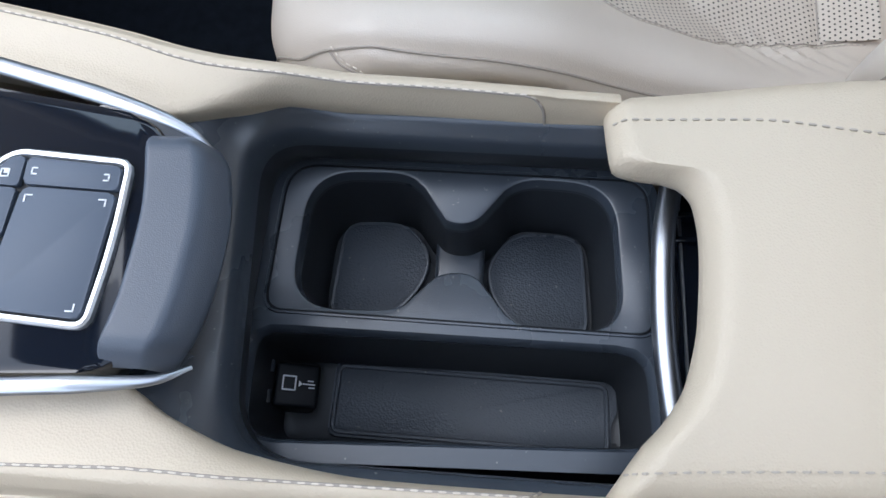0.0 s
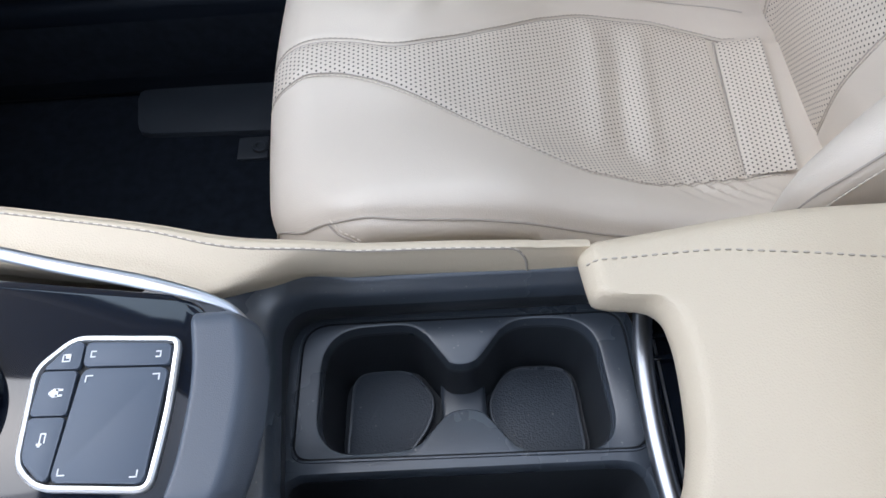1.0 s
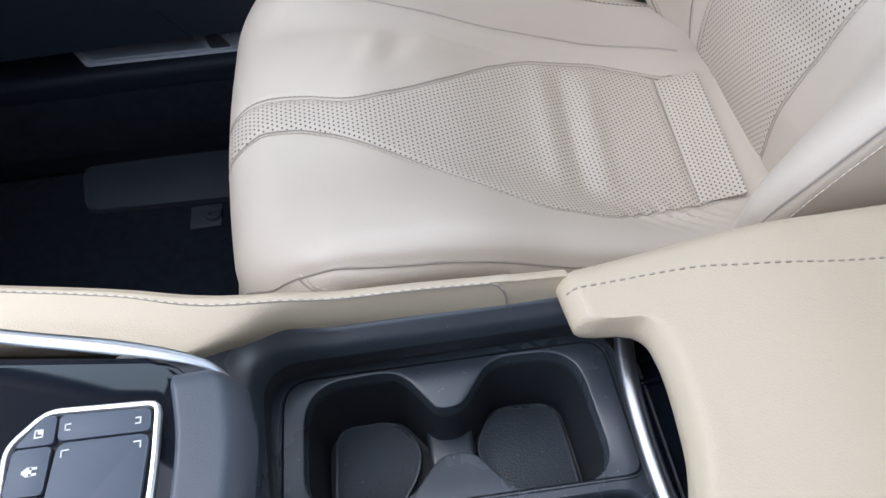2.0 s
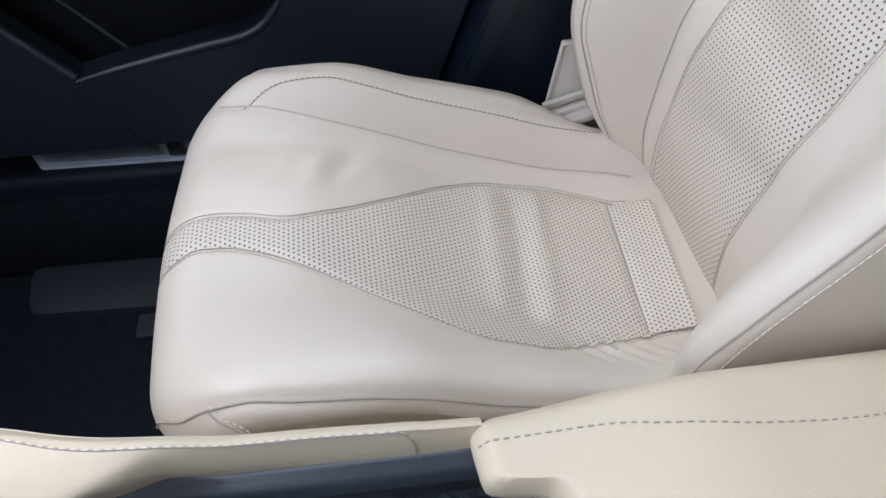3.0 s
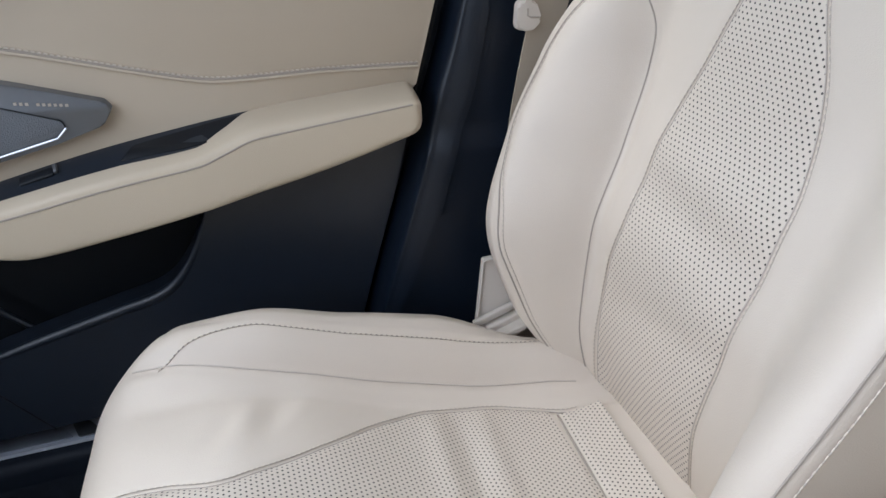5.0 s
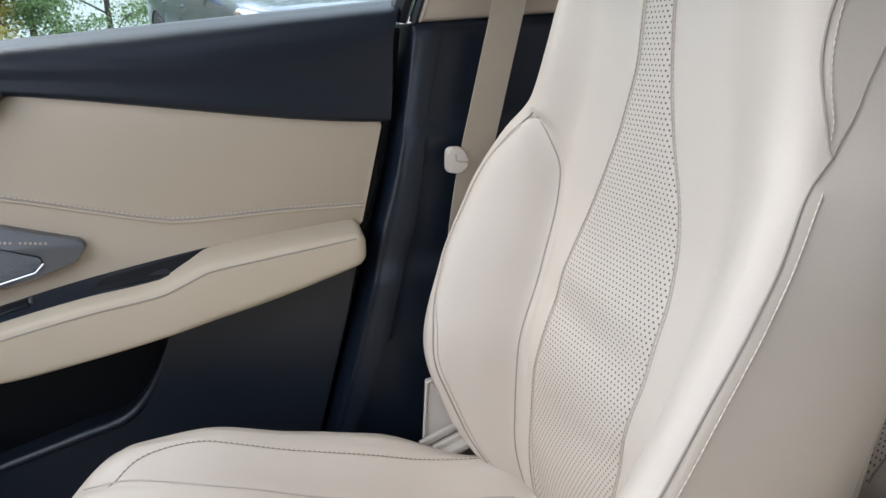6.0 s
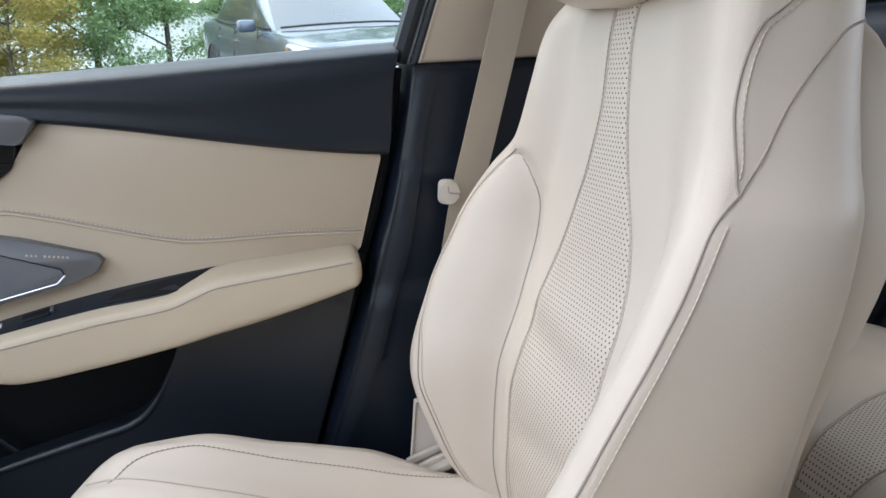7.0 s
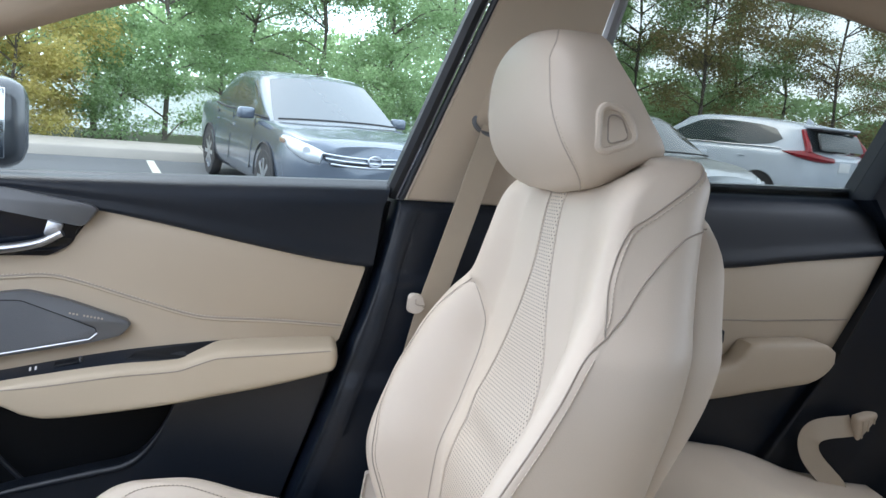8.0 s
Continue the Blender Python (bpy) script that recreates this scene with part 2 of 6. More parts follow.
pad_black = surface("pad_black", (0.0055, 0.0100, 0.0190), 0.36, vary=0.12, grain=0.3, grain_scale=900, kind="cells", spec=0.42)
door_black = surface("door_black", (0.0085, 0.0120, 0.0190), 0.50, vary=0.12, grain=0.3, grain_scale=900, kind="cells", spec=0.16)
pad_grey = surface("palm_pad", (0.068, 0.082, 0.108), 0.40, vary=0.08, grain=0.14, grain_scale=1500, kind="cells")
key_grey = surface("touch_keys", (0.085, 0.103, 0.136), 0.5, vary=0.08, spec=0.3)
piano = surface("gloss_black", (0.006, 0.009, 0.016), 0.06, vary=0.1, coat=0.1, spec=0.35)
satin = surface("satin_silver", (0.48, 0.50, 0.54), 0.34, metal=1.0, vary=0.06, scale=20)
frame_white = surface("bright_frame", (0.86, 0.87, 0.89), 0.3, metal=0.6, vary=0.03)
dark_metal = surface("dark_silver", (0.155, 0.165, 0.18), 0.40, metal=0.55, vary=0.08)
ink = surface("white_print", (0.75, 0.76, 0.78), 0.6, vary=0.02)
carpet = surface("black_carpet", (0.0145, 0.0185, 0.026), 1.0, vary=0.5, scale=60, grain=1.0, grain_scale=1400, spec=0.1)
pale_plastic = surface("pale_plastic", (0.60, 0.545, 0.485), 0.42, vary=0.05, grain=0.1, grain_scale=900)
mat_pad = surface("heel_pad", (0.030, 0.036, 0.046), 0.62, vary=0.2, scale=20, grain=0.5, grain_scale=500)


def clear(name, tint=(1, 1, 1)):
    m = bpy.data.materials.new(name)
    m.use_nodes = True
    nt = m.node_tree
    nt.nodes.remove(nt.nodes["Principled BSDF"])
    tr = nt.nodes.new("ShaderNodeBsdfTransparent")
    tr.inputs[0].default_value = (*tint, 1)
    gl = nt.nodes.new("ShaderNodeBsdfGlossy")
    gl.inputs["Roughness"].default_value = 0.0
    fr = nt.nodes.new("ShaderNodeFresnel")
    fr.inputs[0].default_value = 1.2
    mx = nt.nodes.new("ShaderNodeMixShader")
    nt.links.new(fr.outputs[0], mx.inputs[0])
    nt.links.new(tr.outputs[0], mx.inputs[1])
    nt.links.new(gl.outputs[0], mx.inputs[2])
    nt.links.new(mx.outputs[0], nt.nodes["Material Output"].inputs[0])
    return m


glass = clear("window_glass", (0.94, 0.992, 0.997))
tinted = clear("rear_glass", (0.56, 0.585, 0.57))
roof_tint = clear("roof_glass", (0.74, 0.75, 0.765))

# ---- car shell: floor, doors, pillars, roof ----


def panel(name, poly, y0, y1, material, parent=None, r=0.0, label="", kind="", category="", lean=0.0, z0=1.3):
    """Panel in the plane of the doors: inner face at y0, outer at y1; lean tips its top inwards."""
    ob = part(name, slab(poly, lambda a, b, d: (a, d - lean * max(b - z0, 0), b), y1, y0, r), material, parent, label)
    return tagged(ob, label, category, "", kind) if kind else ob


# floor of the cabin with its carpet
bm = bmesh.new()
box(bm, (0.45, 0.17, 0.36), (2.8, 1.66, 0.06))
tagged(part("floor", bm, carpet), "black carpeted cabin floor", "floor", kind="structure")
mat_poly = rounded([(-0.62, 0.36), (-0.62, 0.925), (-0.02, 0.915), (-0.02, 0.36)], 0.05, 5)
mat = thing("floor_mat", (-0.3, 0.65, 0.39), "black carpet floor mat with a ribbed heel pad", "floor mat")
part("carpet", slab(mat_poly, lambda a, b, d: (a, b, d), 0.39, 0.402, 0.004), carpet, mat)
part("heel_pad", slab(rounded([(-0.486, 0.829), (-0.502, 0.930), (-0.12, 0.922), (-0.12, 0.812)], 0.022, 5), lambda a, b, d: (a, b, d), 0.402, 0.413, 0.004), mat_pad, mat, "smooth grey-black heel pad")
part("fixing_hook", tube([(-0.283 + 0.010 * math.cos(k / 3), 0.790 + 0.010 * math.sin(k / 3), 0.409) for k in range(20)], 0.004, 6), mat_pad, mat, "round black mat fastener")
part("fixing_tab", soft_box((-0.295, 0.790, 0.404), (0.05, 0.045, 0.006), 0.002), mat_pad, mat)
# door sill with its silver scuff plate
sill = thing("door_sill", (-0.3, 1.02, 0.40), "black door sill with a brushed silver scuff plate", "door sill", kind="structure")
part("sill_cover", soft_box((-0.15, 1.000, 0.495), (1.3, 0.146, 0.20), 0.016), door_black, sill, "black plastic sill cover")
plate = part("scuff_plate", slab(rounded([(-0.424, 0.950), (-0.452, 0.994), (-0.06, 0.990), (-0.06, 0.942)], 0.006, 4), lambda a, b, d: (a, b, d), 0.594, 0.600, 0.002), surface("brushed_plate", (0.74, 0.80, 0.90), 0.26, metal=0.35, vary=0.1, scale=30), sill, "brushed silver scuff plate")
part("plate_inlay", slab(rounded([(-0.414, 0.957), (-0.436, 0.984), (-0.262, 0.981), (-0.244, 0.953)], 0.006, 4), lambda a, b, d: (a, b, d), 0.598, 0.6015, 0.0008), surface("plate_inlay", (0.36, 0.40, 0.47), 0.35, metal=0.3, vary=0.15, scale=25), plate, "dark inlay")
part("plate_strap", slab(rounded([(-0.238, 0.951), (-0.250, 0.986), (-0.228, 0.985), (-0.206, 0.950)], 0.006, 4), lambda a, b, d: (a, b, d), 0.598, 0.6018, 0.0008), dark_metal, plate, "dark curved band")
bm = sheet(lambda u, v: Vector((-0.80 + 1.3 * u, 0.936 - 0.014 * v - 0.006 * math.sin(v * math.pi), 0.391 + 0.172 * v)), 20, 10)
tagged(part("trim", bm, carpet), "black carpeted side of the footwell", "trim", kind="structure")

# outer skin of the car's far side
bm = bmesh.new()
box(bm, (0.5, 1.065, 0.80), (2.98, 0.03, 0.90))
tagged(part("wall_far", bm, door_black), "dark inner skin of the car's side", "wall", kind="structure")
# front passenger door
door = thing("door_1", (-0.15, 0.98, 0.45), "closed front passenger door in black and beige leather", "car door", kind="structure")
panel("door_core", [(-0.95, 0.93), (-0.95, 1.27), (0.33, 1.305), (0.30, 1.166), (0.262, 1.05), (0.235, 0.93)], 0.965, 1.03, door_black, door, label="dark door core")


def upper_trim(x0, x1, top, low, parent, face, back):
    """Padded trim under a window: flat face, rolled top edge."""
    def at(u, v):
        t, b = top(u), low(u)
        x = x0(v) + (x1(v) - x0(v)) * u
        h = t - b
        prof = glide([(back, t + 0.002, 0), (back - 0.022, t + 0.003, 0), (face + 0.030, t - min(0.002, 0.05 * h), 0), (face + 0.012, t - min(0.013, 0.16 * h), 0), (face + 0.003, t - min(0.030, 0.34 * h), 0), (face, t - min(0.050, 0.52 * h), 0), (face + 0.0015, t - 0.75 * h, 0), (face + 0.001, b, 0), (face + 0.03, b - 0.003, 0)], 40)
        p = prof[round(v * 39)]
        return Vector((x, p.x, p.y))
    return part("upper_trim", sheet(at, 40, 39), pad_black, parent, "grained black upper door trim")


upper_trim(lambda v: -0.95, lambda v: 0.335 - 0.033 * max(v - 0.35, 0) / 0.65, lambda u: ease(-0.95 + 1.285 * u, [-0.95, -0.27, 0.335], [1.262, 1.289, 1.313]), lambda u: ease(-0.95 + 1.285 * u, [-0.95, -0.33, -0.131, 0.31, 0.335], [1.20, 1.262, 1.241, 1.168, 1.166]), door, 0.900, 0.965)
ins = rounded([(-0.50, 1.155), (-0.182, 1.166), (-0.133, 1.2395), (0.299, 1.1645), (0.257, 1.028), (0.05, 1.020), (-0.085, 0.985), (-0.50, 0.93)], [0.01, 0.02, 0.012, 0.006, 0.006, 0.01, 0.01, 0.01], 4)
insert_panel = panel("door_insert", ins, 0.908, 0.965, door_leather, door, 0.006, "padded beige leather door insert")
ln = glide([(-0.45, 0.9072, 1.119), (-0.2686, 0.9072, 1.1282), (-0.2026, 0.9072, 1.1325), (-0.1547, 0.9072, 1.1232), (-0.0672, 0.9072, 1.0964), (0.0011, 0.9072, 1.0765), (0.0477, 0.9072, 1.0692), (0.1556, 0.9072, 1.0661), (0.262, 0.9072, 1.0593)], 160)
seam("seam", [p + Vector((0, 0, -0.0035)) for p in ln], 0.0022, door_leather, insert_panel)
seam("seam", [p + Vector((0, -0.0004, -0.0004)) for p in ln], 0.0014, groove, insert_panel)
stitching([p + Vector((0, -0.001, 0.0020)) for p in ln], thread, insert_panel, 0.0042, 0.0016, 0.0010)
# loudspeaker cover
spk_line = rounded([(-0.42, 1.083), (-0.265, 1.1046), (-0.2304, 1.1092), (-0.173, 1.0956), (-0.0845, 1.0648), (-0.0785, 1.0555), (-0.0905, 1.040), (-0.138, 1.027), (-0.265, 1.0035), (-0.42, 0.968)], [0.004, 0.01, 0.010, 0.012, 0.003, 0.003, 0.004, 0.006, 0.01, 0.004], 3)
spk = panel("speaker_cover", spk_line, 0.892, 0.940, dark_metal, door, 0.0055, "dark silver speaker surround")
grille_line = rounded([(-0.42, 1.066), (-0.264, 1.0930), (-0.236, 1.0935), (-0.172, 1.069), (-0.129, 1.0515), (-0.1265, 1.0437), (-0.137, 1.0344), (-0.263, 1.0097), (-0.42, 0.978)], [0.004, 0.006, 0.006, 0.006, 0.002, 0.002, 0.004, 0.006, 0.004], 3)
panel("speaker_grille", grille_line, 0.8905, 0.93, surface("grille_mesh", (0.14, 0.15, 0.165), 0.5, metal=0.4, vary=0.15, grain=1.0, grain_scale=700, kind="cells"), spk, 0.001, "fine grey metal mesh")
seam("grille_edge", [Vector((x, 0.8900, z)) for x, z in ((-0.42, 0.9765), (-0.263, 1.0088), (-0.137, 1.0335), (-0.1262, 1.0434))], 0.0013, satin, spk)
seam("grille_edge", [Vector((x, 0.8900, z)) for x, z in grille_line[:28]], 0.0007, deep_plastic, spk)
# added bright tube draws the highlight on the surround's top bevel
seam("surround_highlight", [Vector((x, 0.8935, z - 0.0035)) for x, z in spk_line[4:20]], 0.0014, satin, spk)
bm = bmesh.new()
for x0, n in ((-0.168, 3), (-0.1475, 6)):
    for k in range(n):
        box(bm, (x0 + 0.0052 * k + 0.0018, 0.8912, 1.0745 - 0.17 * (x0 + 0.0052 * k + 0.168)), (0.0030, 0.0006, 0.0030))
part("printed_mark", bm, grey_thread, spk, "small pale printed mark")
# arm rest of the door
def arm_top(x):
    return ease(x, [-0.42, -0.27, -0.2136, -0.0855, -0.0019, 0.0268, 0.061, 0.12, 0.252], [0.945, 0.969, 0.980, 1.0005, 1.009, 1.020, 1.033, 1.038, 1.043])


def arm_bottom(x):
    return ease(x, [-0.34, -0.285, -0.2532, -0.223, -0.1926, -0.10, 0.0, 0.12, 0.217, 0.252], [0.950, 0.943, 0.9335, 0.9195, 0.9138, 0.922, 0.936, 0.957, 0.980, 0.990])


def arm_drop(x):
    return ease(x, [-0.42, -0.10, 0.02, 0.12, 0.252], [0.009, 0.010, 0.011, 0.014, 0.013])


def arm_ring(x, k):
    t, b = arm_top(x), arm_bottom(x)
    yo = ease(x, [-0.42, -0.005, 0.060, 0.252], [0.884, 0.886, 0.916, 0.918])
    yi = 0.858 + 0.010 * max(0, (-0.15 - x) / 0.2)**2
    m, h, cy, w = (t + b) / 2, (t - b) / 2 * k, (yi + yo) / 2, (yo - yi) / 2 * k
    return [arm_at(x, m, h, cy, w, 2 * math.pi * j / 40) for j in range(40)]


def arm_at(x, m, h, cy, w, a):
    c, s = math.cos(a), math.sin(a)
    py = abs(c)**0.36 * (1 if c > 0 else -1)
    pz = abs(s)**0.36 * (1 if s > 0 else -1)
    drop = arm_drop(x) * (0.5 - 0.5 * py) * max(pz, 0)
    return (x, cy + w * py, m + h * pz - drop)


xs = [-0.315 + 0.555 * k / 80 for k in range(81)]
loops = [arm_ring(x, 1) for x in xs] + [arm_ring(0.240 + 0.014 * math.sin(k / 6 * math.pi / 2), math.cos(k / 6 * math.pi / 2 * 0.94)**0.5) for k in range(1, 7)]
loops = [arm_ring(-0.315 - 0.02 * math.sin(k / 5 * math.pi / 2), math.cos(k / 5 * math.pi / 2 * 0.94)**0.5) for k in range(5, 0, -1)] + loops
arm = part("door_armrest", rings(loops), trim_leather, door, "padded cream leather door armrest")
ln = [(Vector(arm_ring(x, 1.004)[18]) * 0.6 + Vector(arm_ring(x, 1.004)[17]) * 0.4) for x in [-0.30 + 0.54 * k / 100 for k in range(101)]]
seam("seam", ln, 0.0011, groove, arm)
def switch_z(x, v):
    """Height of the sloping switch panel, from the arm rest (v = 0) up to the door insert (v = 1)."""
    low, high = arm_top(min(x, 0.0)) - 0.003, ease(x, [-0.40, -0.267, -0.098, 0.0546], [0.952, 0.980, 1.0130, 1.0330])
    return low + (max(high, low + 0.002) - low) * v


bm = sheet(lambda u, v: Vector((-0.40 + 0.462 * u, 0.878 + 0.034 * v, switch_z(-0.40 + 0.462 * u, v))), 40, 6)
sw = part("switch_panel", bm, door_soft, door, "dark window switch panel")
# no recess is cut: a near-black patch paints the grab's shade
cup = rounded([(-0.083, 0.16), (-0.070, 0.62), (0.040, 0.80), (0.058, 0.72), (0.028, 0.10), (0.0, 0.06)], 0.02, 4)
part("grab_shade", slab(cup, lambda a, b, d: (a, 0.878 + 0.034 * b, switch_z(a, b) + d), -0.02, 0.0012, 0.0004), deep_plastic, sw, "flat near-black patch for the shade of the grab recess")
tip = pose(0, 0, 0, 30, -11, 0).to_3x3()
part("window_switch", soft_box((-0.170, 0.896, switch_z(-0.170, 0.5) + 0.001), (0.036, 0.012, 0.005), 0.0015, tip), deep_plastic, sw, "black window switch")
part("switch_tip", soft_box((-0.150, 0.896, switch_z(-0.150, 0.5) + 0.004), (0.004, 0.011, 0.005), 0.001, tip), dark_metal, sw)
for zx in (-0.222, -0.214):
    part("symbol", soft_box((zx, 0.896, switch_z(zx, 0.53) + 0.0006), (0.003, 0.008, 0.001), 0.0003, tip), ink, sw)
# lower door trim with its hollow
lip = glide([(-0.314, 0.759, 0), (-0.247, 0.7763, 0), (-0.1435, 0.7988, 0), (-0.0796, 0.8138, 0), (-0.0436, 0.8459, 0), (-0.0161, 0.8958, 0), (0.0, 0.940, 0)], 60)
lowp = [(-0.95, 0.640), (-0.95, 0.95), (-0.472, 0.945)] + [(p.x, p.y) for p in lip] + [(0.215, 0.978), (0.252, 0.99), (0.225, 0.90), (0.17, 0.74), (0.14, 0.655)]
low_trim = panel("lower_trim", lowp, 0.918, 0.966, door_soft, door, label="black plastic lower door trim")
part("pocket_lip", tube([Vector((p.x, 0.9225, p.y - 0.002)) for p in lip], lambda q: 0.0040 + 0.0035 * math.sin(math.pi * min(q * 1.2, 1)), 12), door_soft, low_trim, "rounded pocket lip")
part("pocket_edge", tube([(-0.472, 0.926, 0.944), (-0.378, 0.926, 0.834), (-0.316, 0.926, 0.761)], 0.0075, 12), door_soft, low_trim, "broad slanting pocket edge")
part("pocket_fold", tube([(-0.43, 0.978, 0.965), (-0.3117, 0.978, 0.8362), (-0.2344, 0.978, 0.7478)], 0.0042, 10), door_soft, low_trim, "soft fold in the pocket")
seam("trim_crease", [(-0.318, 0.9175, 0.752), (-0.2487, 0.9175, 0.6467)], 0.0010, deep_plastic, low_trim)
# near-black back sheet: the pocket's shade is put into its colour
panel("hollow", [(-0.95, 0.645), (-0.95, 0.95), (0.22, 0.95), (0.14, 0.645)], 1.02, 1.04, deep_plastic, door, label="near-black back of the door pocket, shade in its colour")
# inner handle
panel("handle_blade", rounded([(-0.50, 1.262), (-0.262, 1.266), (-0.140, 1.247), (-0.128, 1.240), (-0.150, 1.212), (-0.27, 1.232), (-0.50, 1.238)], [0.004, 0.01, 0.006, 0.006, 0.006, 0.004, 0.004], 3), 0.886, 0.905, dark_metal, door, 0.004, "dark silver handle surround")
panel("handle_bowl", rounded([(-0.50, 1.236), (-0.27, 1.231), (-0.156, 1.213), (-0.168, 1.182), (-0.200, 1.163), (-0.50, 1.150)], 0.008, 3), 0.903, 0.925, piano, door, 0.003, "gloss black handle bowl")
lever = part("door_handle", tube(glide([(-0.36, 0.893, 1.160), (-0.28, 0.889, 1.170), (-0.215, 0.886, 1.183), (-0.178, 0.885, 1.202)], 30), lambda s: 0.012 - 0.003 * s, 12, flat=0.7), satin, door, "silver door lever")
part("lock_button", soft_box((-0.190, 0.884, 1.207), (0.022, 0.012, 0.024), 0.003, pose(0, 0, 0, 0, 15, 0).to_3x3()), satin, door)
# front side window and its frame
win = thing("window_1", (0.0, 0.95, 1.30), "clear front side window with black rubber frame", "car window", kind="structure")
LEAN = 0.42
pane = panel("pane", [(-0.95, 1.25), (0.345, 1.300), (0.475, 1.72), (-0.55, 1.70)], 0.953, 0.957, glass, win, lean=LEAN)
pane.visible_shadow = False
part("window_seal", tube([(-0.95, 0.945, 1.256), (-0.27, 0.945, 1.276), (0.345, 0.945, 1.301)], 0.008, 8), black_plastic, win, "black rubber window seal")


def lean_y(y, z):
    return y - LEAN * max(z - 1.3, 0)


part("window_frame", tube([(x, lean_y(0.935, z), z) for x, z in ((0.338, 1.29), (0.382, 1.43), (0.470, 1.72))], 0.014, 8), door_soft, win, "black window frame")
part("window_frame", tube([(x, lean_y(0.920, z), z) for x, z in ((0.356, 1.285), (0.402, 1.43), (0.492, 1.72))], 0.007, 8), door_soft, win, "black rubber door seal")

# centre pillar
pillar = thing("center_pillar", (0.42, 0.92, 0.45), "beige upper and black lower door pillar", "pillar", kind="structure")
panel("upper_cover", [(0.360, 1.284), (0.500, 1.74), (0.668, 1.74), (0.610, 1.284)], 0.905, 0.94, beige_plastic, pillar, 0.006, "beige plastic pillar cover", lean=LEAN)
panel("belt_channel", rounded([(0.452, 1.40), (0.475, 1.52), (0.60, 1.52), (0.57, 1.40)], 0.015, 3), 0.899, 0.91, beige_plastic, pillar, 0.005, "raised beige belt slide", lean=LEAN)
PILLAR_Z = [0.45, 0.741, 0.783, 0.868, 0.96, 1.0185, 1.0896, 1.2056, 1.284]
PILLAR_EDGE = [0.085, 0.180, 0.194, 0.224, 0.256, 0.275, 0.300, 0.330, 0.345]


def pillar_cover(u, v):
    """Moulded cover: rolled front edge, a soft ridge behind it and two shallow steps on the way up."""
    z = 0.45 + 0.834 * u
    e = ease(z, PILLAR_Z, PILLAR_EDGE)
    r = ease(z, PILLAR_Z[:8] + [1.2786], [0.108, 0.201, 0.2225, 0.256, 0.2855, 0.309, 0.3256, 0.351, 0.3715])
    y = 0.892 - 0.009 * (1 - step(1.135, 1.160, z)) - 0.010 * (1 - step(0.950, 0.985, z))
    prof = glide([(e, 0.965, 0), (e + 0.001, 0.93, 0), (e + 0.005, y + 0.010, 0), ((e + r) / 2, y + 0.0045, 0), (r, y + 0.0005, 0), (r + 0.012, y, 0), (r + 0.05, y + 0.003, 0), (0.64, y + 0.006, 0)], 31)
    p = prof[round(v * 30)]
    top = 0.018 * step(1.270, 1.284, z)**2
    return Vector((p.x, p.y + top, z))


bm = sheet(pillar_cover, 120, 30)
part("lower_cover", bm, pad_black, pillar, "moulded black plastic lower pillar cover")
part("door_seal", tube([(ease(z, PILLAR_Z, PILLAR_EDGE) - 0.012, 0.935, z) for z in [0.46 + 0.82 * k / 40 for k in range(41)]], 0.009, 8), deep_plastic, pillar, "black rubber door seal")
# seat belt of the front seat
belt = thing("seat_belt", (0.44, 0.88, 1.10), "beige front seat belt hanging on the pillar", "seat belt")
def webbing(pts, w=0.023, side=Vector((1, 0.1, 0.12)), face=None):
    c = glide(pts, 48)
    bm = bmesh.new()
    loops = []
    for i, p in enumerate(c):
        d = (c[min(i + 1, 47)] - c[max(i - 1, 0)]).normalized()
        s = d.cross(face).normalized() if face else (side - d * side.dot(d)).normalized()
        n = s.cross(d) * 0.0009
        loops.append([p + s * w + n, p + s * w * 0.4 + n * 1.5, p - s * w * 0.4 + n * 1.5, p - s * w + n, p - s * w - n, p + s * w - n])
    return rings(loops, bm=bm)


part("webbing", webbing([(0.492, 0.842, 1.418), (0.462, 0.852, 1.30), (0.428, 0.857, 1.18), (0.400, 0.859, 1.08), (0.375, 0.858, 0.95), (0.36, 0.85, 0.80)]), belt_cloth, belt, "woven beige belt webbing")
part("anchor_ring", tube([(0.490 + 0.034 * math.cos(k * math.pi / 14), 0.846 + 0.004 * math.sin(k * math.pi / 14), 1.428 + 0.022 * math.sin(k * math.pi / 14)) for k in range(29)], 0.0042, 8, up=Vector((0, 1, 0))), dark_metal, belt, "dark metal belt loop")
part("anchor_cap", soft_box((0.500, 0.845, 1.456), (0.052, 0.026, 0.052), 0.012), beige_plastic, belt, "beige belt anchor cover")
stop_line = rounded([(0.364, 1.095), (0.367, 1.129), (0.388, 1.127), (0.396, 1.106), (0.386, 1.094)], [0.010, 0.009, 0.005, 0.005, 0.008], 6)
stop = part("belt_guide", slab(stop_line, lambda a, b, d: (a, d, b), 0.860, 0.849, 0.004, 4), pale_plastic, belt, "small rounded belt stop")
part("slot", tube([(0.378, 0.8485, 1.119), (0.378, 0.8485, 1.111), (0.382, 0.8485, 1.109), (0.392, 0.8485, 1.108)], 0.0011, 6), grey_thread, stop)

